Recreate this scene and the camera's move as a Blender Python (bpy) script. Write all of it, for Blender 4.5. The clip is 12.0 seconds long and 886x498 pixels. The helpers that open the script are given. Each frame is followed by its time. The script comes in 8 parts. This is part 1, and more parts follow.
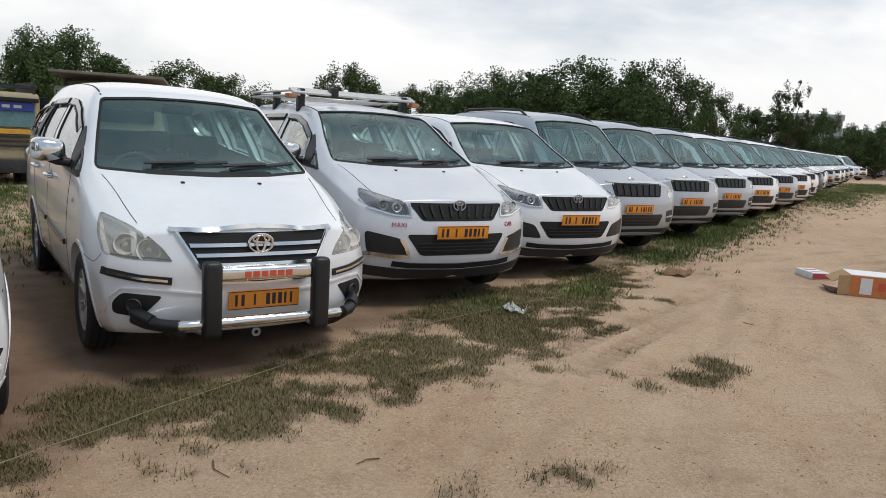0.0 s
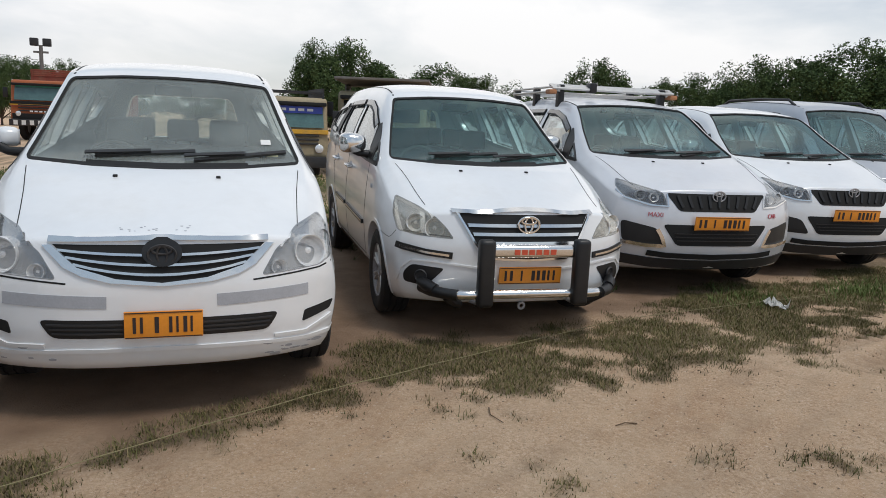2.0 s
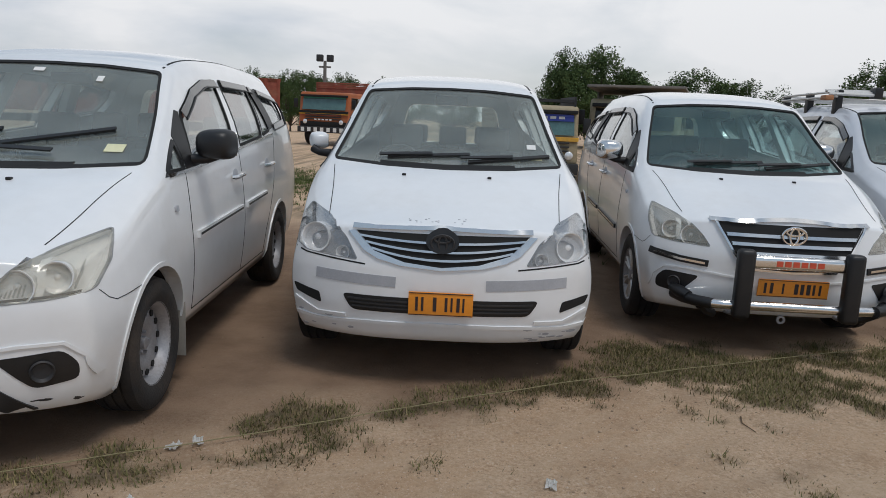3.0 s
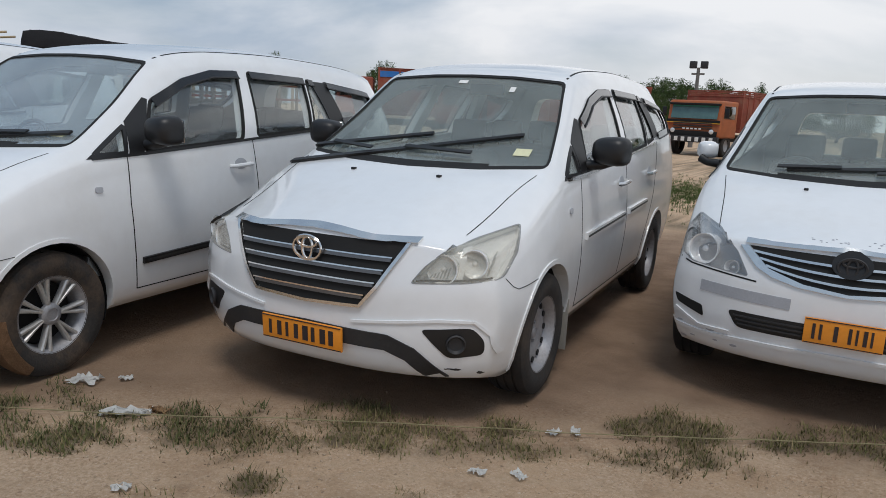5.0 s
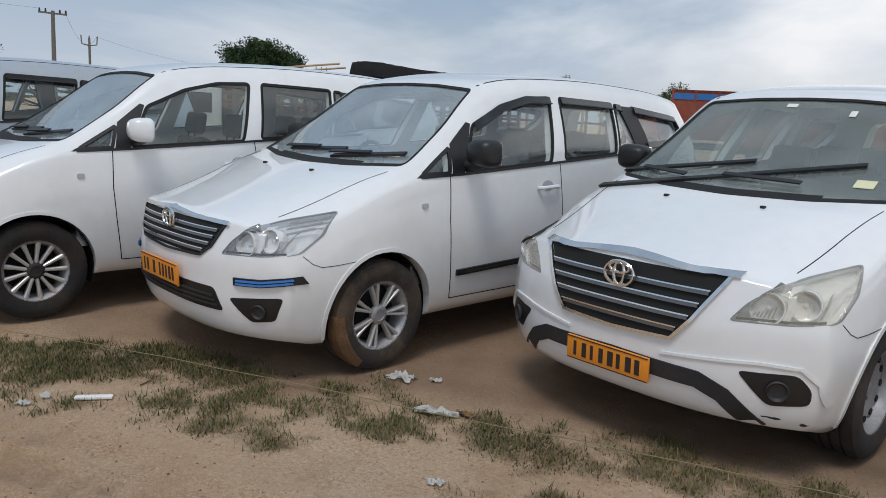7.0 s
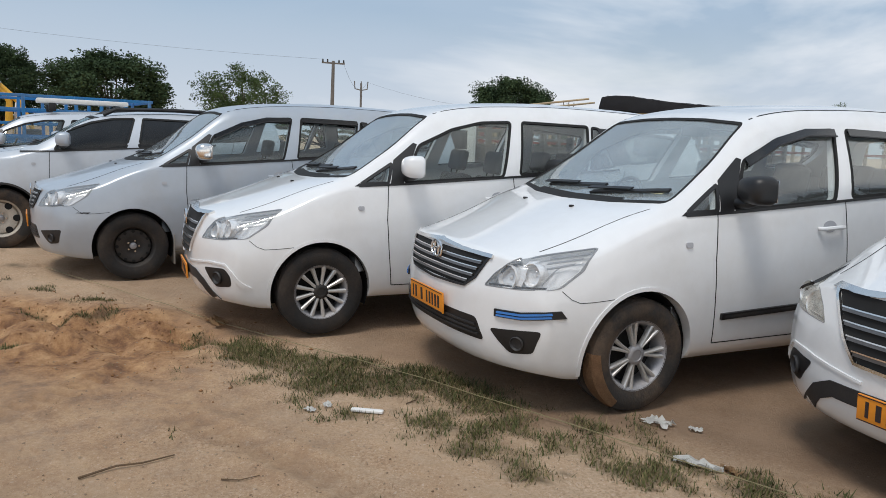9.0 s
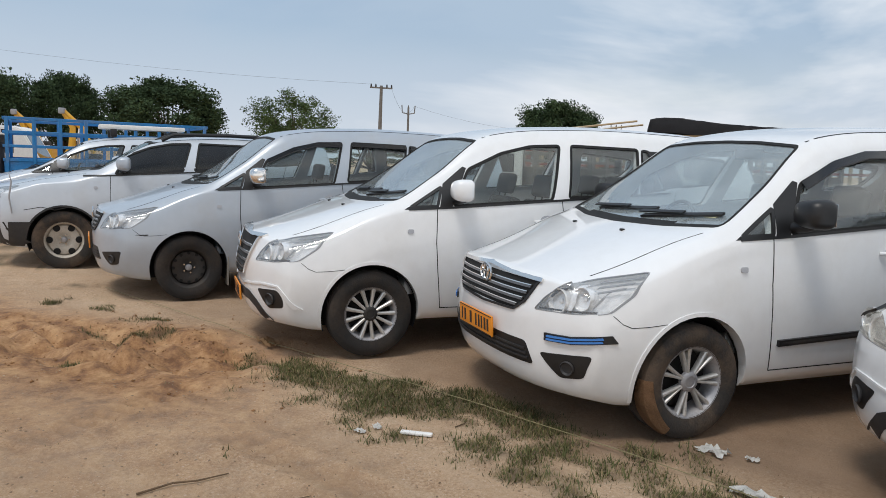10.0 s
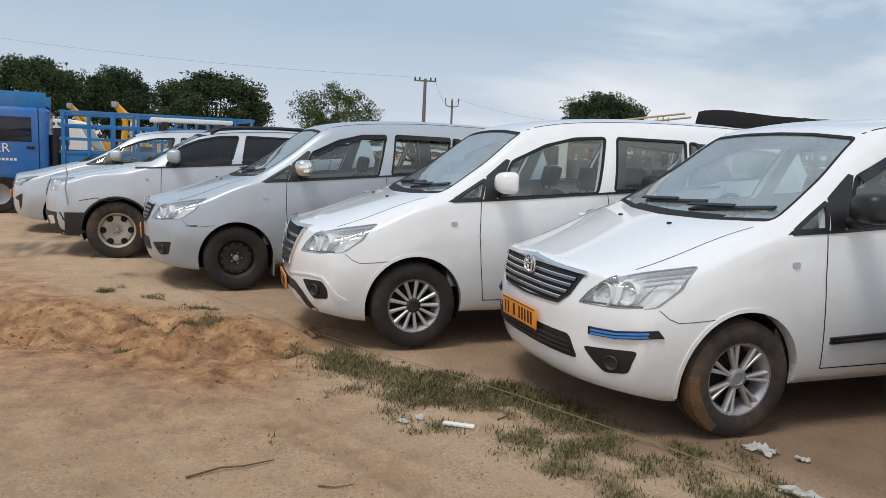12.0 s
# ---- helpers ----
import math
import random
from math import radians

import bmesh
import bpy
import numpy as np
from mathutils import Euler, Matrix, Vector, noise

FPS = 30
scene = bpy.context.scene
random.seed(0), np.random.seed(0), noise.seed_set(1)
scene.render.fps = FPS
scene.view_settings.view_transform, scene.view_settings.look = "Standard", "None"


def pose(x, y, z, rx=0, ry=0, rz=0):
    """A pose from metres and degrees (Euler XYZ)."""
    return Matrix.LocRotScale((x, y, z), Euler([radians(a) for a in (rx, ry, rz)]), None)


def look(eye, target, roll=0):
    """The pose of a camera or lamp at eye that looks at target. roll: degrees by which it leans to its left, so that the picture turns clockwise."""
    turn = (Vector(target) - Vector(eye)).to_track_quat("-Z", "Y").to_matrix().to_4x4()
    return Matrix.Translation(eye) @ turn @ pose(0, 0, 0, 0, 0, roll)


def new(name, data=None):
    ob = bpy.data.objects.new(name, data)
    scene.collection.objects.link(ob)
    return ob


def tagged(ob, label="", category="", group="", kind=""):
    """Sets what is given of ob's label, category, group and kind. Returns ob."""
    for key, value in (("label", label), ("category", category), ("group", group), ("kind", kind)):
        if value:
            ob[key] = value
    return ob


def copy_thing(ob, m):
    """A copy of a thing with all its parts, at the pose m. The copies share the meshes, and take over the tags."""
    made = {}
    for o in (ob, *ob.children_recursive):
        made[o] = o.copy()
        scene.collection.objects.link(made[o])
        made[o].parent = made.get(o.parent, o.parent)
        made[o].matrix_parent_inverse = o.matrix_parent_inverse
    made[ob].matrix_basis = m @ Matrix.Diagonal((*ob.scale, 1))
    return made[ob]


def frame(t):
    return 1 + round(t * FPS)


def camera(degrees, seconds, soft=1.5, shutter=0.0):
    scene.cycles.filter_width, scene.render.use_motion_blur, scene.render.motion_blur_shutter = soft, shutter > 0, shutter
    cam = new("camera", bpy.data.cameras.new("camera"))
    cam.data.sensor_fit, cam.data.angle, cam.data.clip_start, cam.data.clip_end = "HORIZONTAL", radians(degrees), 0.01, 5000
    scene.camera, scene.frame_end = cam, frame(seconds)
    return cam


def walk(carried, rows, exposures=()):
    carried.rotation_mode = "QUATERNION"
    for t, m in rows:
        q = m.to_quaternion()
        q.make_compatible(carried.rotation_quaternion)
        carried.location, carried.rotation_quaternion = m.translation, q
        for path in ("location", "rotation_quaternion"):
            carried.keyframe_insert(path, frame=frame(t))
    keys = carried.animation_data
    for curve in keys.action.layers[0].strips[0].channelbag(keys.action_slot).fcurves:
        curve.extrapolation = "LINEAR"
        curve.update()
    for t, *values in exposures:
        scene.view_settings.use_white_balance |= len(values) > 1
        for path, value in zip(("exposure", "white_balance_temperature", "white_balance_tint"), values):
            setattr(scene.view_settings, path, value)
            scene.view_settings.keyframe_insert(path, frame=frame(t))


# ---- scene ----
cam = camera(62.5, 12.0, soft=0.7)
ROWS = [
    (0.0, 0.519, 1.120, 1.465, -36.46, -8.70, 3.46),
    (0.5, 0.517, 1.119, 1.473, -35.90, -8.63, 3.25),
    (1.0, 0.511, 1.162, 1.460, -33.72, -10.33, 3.19),
    (1.5, 0.458, 1.157, 1.464, -27.91, -10.68, 2.71),
    (2.0, 0.235, 0.844, 1.421, -17.49, -9.87, 2.45),
    (2.5, 0.168, 0.723, 1.414, -8.12, -9.89, 2.52),
    (3.0, 0.093, 0.591, 1.411, 1.39, -10.09, 2.56),
    (3.5, 0.034, 0.584, 1.408, 9.98, -10.51, 2.64),
    (5.5, -0.088, 0.440, 1.405, 33.82, -10.55, 3.14),
    (6.0, -0.115, 0.418, 1.407, 38.75, -10.36, 3.36),
    (6.5, -0.144, 0.393, 1.408, 44.14, -10.40, 3.14),
    (7.0, -0.179, 0.362, 1.410, 50.56, -10.19, 3.06),
    (7.5, -0.203, 0.331, 1.412, 56.21, -10.02, 3.05),
    (9.5, -0.210, 0.245, 1.423, 72.03, -7.55, 2.20),
    (10.0, -0.199, 0.233, 1.426, 73.23, -6.80, 2.07),
    (10.5, -0.196, 0.227, 1.426, 74.09, -6.92, 1.43),
    (11.0, -0.193, 0.225, 1.424, 74.71, -7.50, 1.97),
    (11.5, -0.192, 0.223, 1.421, 76.18, -7.21, 1.93),
    (12.0, -0.200, 0.226, 1.419, 76.56, -7.45, 2.13),
]


def eye_pose(x, y, z, yaw, pitch, roll):
    """Camera pose from its yaw to the left of +y, its pitch upwards and its roll."""
    a, b = radians(yaw), radians(pitch)
    ahead = Vector((-math.sin(a) * math.cos(b), math.cos(a) * math.cos(b), math.sin(b)))
    return look((x, y, z), Vector((x, y, z)) + ahead, roll)


EXPOSURES = ((0.0, 0.0, 6500, 10), (2.0, -0.05, 6450, 10), (3.5, -0.38, 6250, 10), (5.5, -0.20, 6250, 10), (7.5, -0.14, 6300, 10), (9.5, 0.10, 6500, 10), (12.0, 0.12, 6550, 10))
walk(cam, [(t, eye_pose(*row)) for t, *row in ROWS], EXPOSURES)


# ---- light ----
def node(tree, kind, **inputs):
    n = tree.nodes.new(kind)
    for key, value in inputs.items():
        n.inputs[key.replace("_", " ")].default_value = value
    return n


def build_world():
    world = bpy.data.worlds.new("overcast_sky")
    scene.world = world
    world.use_nodes = True
    t = world.node_tree
    t.nodes.clear()
    out, bg = t.nodes.new("ShaderNodeOutputWorld"), t.nodes.new("ShaderNodeBackground")
    sky = t.nodes.new("ShaderNodeTexSky")
    sky.sky_type, sky.sun_disc = "NISHITA", False
    sky.sun_elevation, sky.sun_rotation = radians(65), radians(217)
    coord = t.nodes.new("ShaderNodeTexCoord")
    flat = t.nodes.new("ShaderNodeMapping")
    flat.inputs["Scale"].default_value = (1.0, 1.0, 2.6)
    big = node(t, "ShaderNodeTexNoise", Scale=2.1, Detail=7.0, Roughness=0.52, Distortion=0.35)
    small = node(t, "ShaderNodeTexNoise", Scale=1.6, Detail=6.0, Roughness=0.55, Distortion=0.4)
    ramp, tone = t.nodes.new("ShaderNodeValToRGB"), t.nodes.new("ShaderNodeValToRGB")
    ramp.color_ramp.elements[0].position, ramp.color_ramp.elements[1].position = 0.30, 0.52
    ramp.color_ramp.elements[0].color = (0.35, 0.35, 0.35, 1)
    tone.color_ramp.elements[0].position, tone.color_ramp.elements[1].position = 0.39, 0.66
    tone.color_ramp.elements[0].color = (3.95, 5.05, 6.35, 1)
    tone.color_ramp.elements[1].color = (10.5, 10.45, 10.4, 1)
    mix = t.nodes.new("ShaderNodeMixRGB")
    t.links.new(coord.outputs["Generated"], flat.inputs["Vector"])
    t.links.new(flat.outputs["Vector"], big.inputs["Vector"])
    t.links.new(flat.outputs["Vector"], small.inputs["Vector"])
    t.links.new(big.outputs["Fac"], ramp.inputs["Fac"])
    split, lean, both_ = t.nodes.new("ShaderNodeVectorMath"), t.nodes.new("ShaderNodeMath"), t.nodes.new("ShaderNodeMath")
    split.operation, lean.operation, both_.operation = "DOT_PRODUCT", "MULTIPLY", "ADD"
    split.inputs[1].default_value = (0.75, 0.55, -0.7)
    lean.inputs[1].default_value = 0.26
    t.links.new(coord.outputs["Generated"], split.inputs[0])
    t.links.new(split.outputs["Value"], lean.inputs[0])
    t.links.new(lean.outputs[0], both_.inputs[0])
    t.links.new(small.outputs["Fac"], both_.inputs[1])
    t.links.new(both_.outputs[0], tone.inputs["Fac"])
    t.links.new(ramp.outputs["Color"], mix.inputs["Fac"])
    t.links.new(sky.outputs["Color"], mix.inputs["Color1"])
    t.links.new(tone.outputs["Color"], mix.inputs["Color2"])
    rise, low, glow = t.nodes.new("ShaderNodeSeparateXYZ"), t.nodes.new("ShaderNodeMapRange"), t.nodes.new("ShaderNodeMixRGB")
    low.inputs["From Min"].default_value, low.inputs["From Max"].default_value = 0.03, 0.17
    low.inputs["To Min"].default_value, low.inputs["To Max"].default_value = 0.40, 0.0
    glow.inputs["Color2"].default_value = (8.3, 8.2, 8.2, 1)
    t.links.new(coord.outputs["Generated"], rise.inputs["Vector"])
    t.links.new(rise.outputs["Z"], low.inputs["Value"])
    t.links.new(low.outputs[0], glow.inputs["Fac"])
    t.links.new(mix.outputs["Color"], glow.inputs["Color1"])
    t.links.new(glow.outputs["Color"], bg.inputs["Color"])
    bg.inputs["Strength"].default_value = 0.10
    t.links.new(bg.outputs["Background"], out.inputs["Surface"])


build_world()
sun_data = bpy.data.lights.new("sun", "SUN")
sun_data.energy, sun_data.angle, sun_data.color = 1.85, radians(18), (1.0, 0.95, 0.88)
sun = new("sun", sun_data)
sun.matrix_world = look((0, 0, 30), (-7.5, 10.0, 3.0))


# ---- materials ----
MATERIALS = {}


def material(name, colour, rough=0.5, metal=0.0, vary=0.12, scale=6.0, bump=0.0, bump_scale=60.0, coat=0.0, dirt=0.0, dirt_colour=(0.30, 0.22, 0.15), random=0.0):
    """A principled material with colour variation at two scales, relief and, where asked for, a dusting of dirt in blotches."""
    m = bpy.data.materials.new(name)
    m.use_nodes = True
    t = m.node_tree
    b = t.nodes["Principled BSDF"]
    b.inputs["Roughness"].default_value, b.inputs["Metallic"].default_value = rough, metal
    b.inputs["Coat Weight"].default_value, b.inputs["Coat Roughness"].default_value = coat, 0.06
    pos = t.nodes.new("ShaderNodeTexCoord")
    big = node(t, "ShaderNodeTexNoise", Scale=scale, Detail=3.0)
    fine = node(t, "ShaderNodeTexNoise", Scale=scale * 9, Detail=4.0)
    t.links.new(pos.outputs["Object"], big.inputs["Vector"])
    t.links.new(pos.outputs["Object"], fine.inputs["Vector"])
    add = t.nodes.new("ShaderNodeMath")
    add.operation = "ADD"
    t.links.new(big.outputs["Fac"], add.inputs[0])
    t.links.new(fine.outputs["Fac"], add.inputs[1])
    ramp = t.nodes.new("ShaderNodeMapRange")
    ramp.inputs["From Min"].default_value, ramp.inputs["From Max"].default_value = 0.7, 1.3
    ramp.inputs["To Min"].default_value, ramp.inputs["To Max"].default_value = 1 - vary, 1 + vary * 0.5
    t.links.new(add.outputs[0], ramp.inputs["Value"])
    mul = t.nodes.new("ShaderNodeVectorMath")
    mul.operation = "SCALE"
    mul.inputs[0].default_value = colour
    t.links.new(ramp.outputs[0], mul.inputs["Scale"])
    last = mul.outputs[0]
    if random:
        info, hue = t.nodes.new("ShaderNodeObjectInfo"), node(t, "ShaderNodeHueSaturation")
        span = t.nodes.new("ShaderNodeMapRange")
        span.inputs["To Min"].default_value, span.inputs["To Max"].default_value = 1 - random, 1 + random
        t.links.new(info.outputs["Random"], span.inputs["Value"])
        t.links.new(span.outputs[0], hue.inputs["Value"])
        t.links.new(last, hue.inputs["Color"])
        last = hue.outputs["Color"]
    if dirt:
        spots = node(t, "ShaderNodeTexNoise", Scale=2.3, Detail=8.0, Roughness=0.7)
        t.links.new(pos.outputs["Object"], spots.inputs["Vector"])
        cut = t.nodes.new("ShaderNodeMapRange")
        cut.inputs["From Min"].default_value, cut.inputs["From Max"].default_value = 0.47, 0.72
        cut.inputs["To Max"].default_value = dirt
        t.links.new(spots.outputs["Fac"], cut.inputs["Value"])
        over = t.nodes.new("ShaderNodeMixRGB")
        over.inputs["Color2"].default_value = (*dirt_colour, 1)
        t.links.new(cut.outputs[0], over.inputs["Fac"])
        t.links.new(last, over.inputs["Color1"])
        last = over.outputs["Color"]
        rough_add = t.nodes.new("ShaderNodeMath")
        rough_add.operation = "ADD"
        rough_add.inputs[1].default_value = rough
        t.links.new(cut.outputs[0], rough_add.inputs[0])
        t.links.new(rough_add.outputs[0], b.inputs["Roughness"])
    t.links.new(last, b.inputs["Base Color"])
    if bump:
        grain = node(t, "ShaderNodeTexNoise", Scale=bump_scale, Detail=5.0)
        t.links.new(pos.outputs["Object"], grain.inputs["Vector"])
        relief = node(t, "ShaderNodeBump", Strength=bump, Distance=0.02)
        t.links.new(grain.outputs["Fac"], relief.inputs["Height"])
        t.links.new(relief.outputs["Normal"], b.inputs["Normal"])
    MATERIALS[name] = m
    return m


def glass_material(name, tint, gloss_rough=0.02, haze=0.0, haze_colour=(0.6, 0.6, 0.58), rise=2.5, most=0.85):
    """Thin glazing: what lies behind shows through, tinted, under a Fresnel gloss and a film of dust and painted-in
    sheen.
    """
    m = bpy.data.materials.new(name)
    m.use_nodes = True
    t = m.node_tree
    t.nodes.clear()
    out = t.nodes.new("ShaderNodeOutputMaterial")
    clear, gloss, dust_and_sheen = t.nodes.new("ShaderNodeBsdfTransparent"), t.nodes.new("ShaderNodeBsdfGlossy"), t.nodes.new("ShaderNodeBsdfDiffuse")
    clear.inputs["Color"].default_value = (*tint, 1)
    gloss.inputs["Roughness"].default_value = gloss_rough
    dust_and_sheen.inputs["Color"].default_value = (*haze_colour, 1)
    pos, noise_tex = t.nodes.new("ShaderNodeTexCoord"), node(t, "ShaderNodeTexNoise", Scale=3.0, Detail=6.0)
    t.links.new(pos.outputs["Object"], noise_tex.inputs["Vector"])
    film = t.nodes.new("ShaderNodeMapRange")
    film.inputs["From Min"].default_value, film.inputs["From Max"].default_value = 0.25, 0.75
    film.inputs["To Min"].default_value, film.inputs["To Max"].default_value = haze * 0.6, haze * 1.4
    t.links.new(noise_tex.outputs["Fac"], film.inputs["Value"])
    a, b = t.nodes.new("ShaderNodeMixShader"), t.nodes.new("ShaderNodeMixShader")
    facing, curve, fresnel = node(t, "ShaderNodeLayerWeight", Blend=0.5), t.nodes.new("ShaderNodeMath"), t.nodes.new("ShaderNodeMath")
    curve.operation, fresnel.operation = "POWER", "MULTIPLY_ADD"
    curve.inputs[1].default_value = rise
    fresnel.inputs[1].default_value, fresnel.inputs[2].default_value = most, 0.035
    t.links.new(facing.outputs["Facing"], curve.inputs[0])
    t.links.new(curve.outputs[0], fresnel.inputs[0])
    t.links.new(film.outputs[0], a.inputs["Fac"])
    t.links.new(clear.outputs[0], a.inputs[1])
    t.links.new(dust_and_sheen.outputs[0], a.inputs[2])
    t.links.new(fresnel.outputs[0], b.inputs["Fac"])
    t.links.new(a.outputs[0], b.inputs[1])
    t.links.new(gloss.outputs[0], b.inputs[2])
    t.links.new(b.outputs[0], out.inputs["Surface"])
    MATERIALS[name] = m
    return m


M = MATERIALS
material("white_paint", (0.79, 0.80, 0.81), 0.28, vary=0.03, scale=1.5, coat=1.0, dirt=0.16, dirt_colour=(0.52, 0.46, 0.38))
material("pearl_paint", (0.66, 0.67, 0.70), 0.32, metal=0.15, vary=0.03, scale=1.5, coat=0.6, dirt=0.16, dirt_colour=(0.50, 0.45, 0.38))
material("slate_silver", (0.44, 0.46, 0.50), 0.34, metal=0.3, vary=0.04, scale=1.5, coat=0.5, dirt=0.2, dirt_colour=(0.42, 0.38, 0.33))
material("silver_paint", (0.41, 0.455, 0.51), 0.34, metal=0.2, vary=0.04, scale=1.5, coat=0.5, dirt=0.25, dirt_colour=(0.42, 0.38, 0.33))
material("cool_silver", (0.52, 0.56, 0.61), 0.34, metal=0.2, vary=0.04, scale=1.5, coat=0.5, dirt=0.2, dirt_colour=(0.42, 0.38, 0.33))
material("black_paint", (0.02, 0.02, 0.022), 0.3, vary=0.1, coat=0.5, dirt=0.15)
material("chrome", (0.80, 0.785, 0.765), 0.18, metal=1.0, vary=0.05, scale=4)
material("alloy", (0.60, 0.59, 0.57), 0.34, metal=0.55, vary=0.15, scale=8, dirt=0.2, dirt_colour=(0.25, 0.19, 0.13))
material("grey_steel", (0.38, 0.38, 0.40), 0.5, metal=0.6, vary=0.2, scale=9, dirt=0.5, dirt_colour=(0.20, 0.15, 0.10))
material("dusty_steel", (0.50, 0.46, 0.40), 0.6, metal=0.2, vary=0.25, scale=9, dirt=0.4, dirt_colour=(0.30, 0.23, 0.16))
material("dark_steel", (0.035, 0.033, 0.032), 0.6, metal=0.3, vary=0.3, scale=9, dirt=0.35, dirt_colour=(0.12, 0.08, 0.05))
material("black_plastic", (0.009, 0.009, 0.010), 0.45, vary=0.2, scale=7, bump=0.05, bump_scale=300, dirt=0.04)
material("grey_plastic", (0.024, 0.024, 0.026), 0.6, vary=0.2, scale=7, dirt=0.12)
material("gap_black", (0.007, 0.007, 0.007), 0.8, vary=0.1)
material("rubber", (0.017, 0.016, 0.016), 0.85, vary=0.3, scale=8, bump=0.25, bump_scale=90, dirt=0.35, dirt_colour=(0.14, 0.10, 0.07))
material("muddy_rubber", (0.030, 0.027, 0.025), 0.9, vary=0.3, scale=8, bump=0.25, bump_scale=90, dirt=0.55, dirt_colour=(0.20, 0.13, 0.08))
material("mud", (0.30, 0.17, 0.09), 0.95, vary=0.3, scale=20, bump=0.4, bump_scale=80)
material("slat_grey", (0.16, 0.16, 0.165), 0.35, metal=0.6, vary=0.15, scale=9)
material("plate_orange", (0.80, 0.28, 0.02), 0.45, vary=0.08, scale=8, dirt=0.12)
material("plate_ink", (0.03, 0.02, 0.02), 0.6, vary=0.1)
material("red_ink", (0.62, 0.09, 0.04), 0.45, vary=0.1)
material("pink_ink", (0.48, 0.06, 0.08), 0.45, vary=0.1)
material("blue_ink", (0.05, 0.20, 0.55), 0.4, vary=0.1)
material("tape_grey", (0.40, 0.41, 0.44), 0.5, vary=0.1, scale=12)
material("paper_white", (0.78, 0.77, 0.74), 0.8, vary=0.1, scale=20)
material("sticker", (0.72, 0.70, 0.45), 0.6, vary=0.1)
material("seat_dark", (0.035, 0.035, 0.04), 0.8, vary=0.2, scale=10, bump=0.1, bump_scale=200)
material("seat_grey", (0.16, 0.155, 0.15), 0.85, vary=0.2, scale=10, bump=0.1, bump_scale=200)
material("dash", (0.055, 0.055, 0.055), 0.7, vary=0.1, scale=6)
material("cabin_trim", (0.24, 0.225, 0.20), 0.8, vary=0.1, scale=5)
material("under_black", (0.007, 0.007, 0.007), 0.9, vary=0.2)
material("lamp_chrome", (0.86, 0.87, 0.88), 0.20, metal=0.35, vary=0.14, scale=14, bump=0.35, bump_scale=28)
material("lamp_grey", (0.30, 0.31, 0.32), 0.3, metal=0.3, vary=0.2, scale=12)
material("lamp_dark", (0.05, 0.05, 0.055), 0.3, metal=0.5, vary=0.2, scale=12)
# the teal haze here brightens clean glass, light put into the colour
glass_material("windscreen", (0.76, 0.93, 0.92), haze=0.035, haze_colour=(0.40, 0.60, 0.60), rise=3.6, most=0.6)
glass_material("dusty_windscreen", (0.86, 0.90, 0.88), haze=0.13, haze_colour=(0.62, 0.66, 0.63), rise=3.6, most=0.6)
# the pale haze paints reflected sky and a bright cabin onto the glass
glass_material("pale_windscreen", (0.90, 0.95, 0.95), haze=0.20, haze_colour=(0.64, 0.70, 0.73), rise=2.8, most=0.75)
glass_material("side_glass", (0.88, 0.92, 0.92), haze=0.03)
glass_material("dark_glass", (0.22, 0.22, 0.23), haze=0.02)
glass_material("clear_lens", (0.98, 0.98, 0.98), haze=0.04, haze_colour=(0.80, 0.81, 0.82))
glass_material("hazy_lens", (0.97, 0.96, 0.93), gloss_rough=0.10, haze=0.11, haze_colour=(0.70, 0.66, 0.55))
glass_material("smoke_visor", (0.16, 0.16, 0.17), gloss_rough=0.05, haze=0.04, haze_colour=(0.12, 0.12, 0.13))


# ---- mesh tools ----
def empty(name, m=None):
    ob = new(name)
    ob.empty_display_size = 0.2
    if m:
        ob.matrix_world = m
    return ob


def mesh_of(bm, name, smooth=40):
    me = bpy.data.meshes.new(name)
    bm.to_mesh(me)
    bm.free()
    if smooth:
        me.shade_smooth()
        me.set_sharp_from_angle(angle=radians(smooth))
    return me


def part(name, shape, mat, parent=None, label="", smooth=40, at=None):
    """Links a bmesh or a mesh as one mesh object, under a thing or a part."""
    me = mesh_of(shape, name, smooth) if isinstance(shape, bmesh.types.BMesh) else shape
    if not me.materials:
        me.materials.append(None)
    ob = new(name, me)
    ob.material_slots[0].link = "OBJECT"
    ob.material_slots[0].material = M[mat] if isinstance(mat, str) else mat
    if at is not None:
        ob.matrix_basis = at
    if parent:
        ob.parent = parent
    if label:
        tagged(ob, label)
    return ob


def box(x0, x1, y0, y1, z0, z1, bevel=0.0, segments=2, bm=None):
    """A box between two corners, its edges rounded by bevel; added to bm where one is given."""
    own = bmesh.new()
    bmesh.ops.create_cube(own, size=1.0, matrix=Matrix.LocRotScale(((x0 + x1) / 2, (y0 + y1) / 2, (z0 + z1) / 2), None, (abs(x1 - x0), abs(y1 - y0), abs(z1 - z0))))
    if bevel:
        bmesh.ops.bevel(own, geom=own.edges[:], offset=bevel, segments=segments, profile=0.6, affect="EDGES")
    return joined(bm, own)


def joined(bm, own):
    if bm is None:
        return own
    me = bpy.data.meshes.new("tmp")
    own.to_mesh(me)
    own.free()
    bm.from_mesh(me)
    bpy.data.meshes.remove(me)
    return bm


def moved(bm, m):
    bmesh.ops.transform(bm, matrix=m, verts=bm.verts)
    return bm


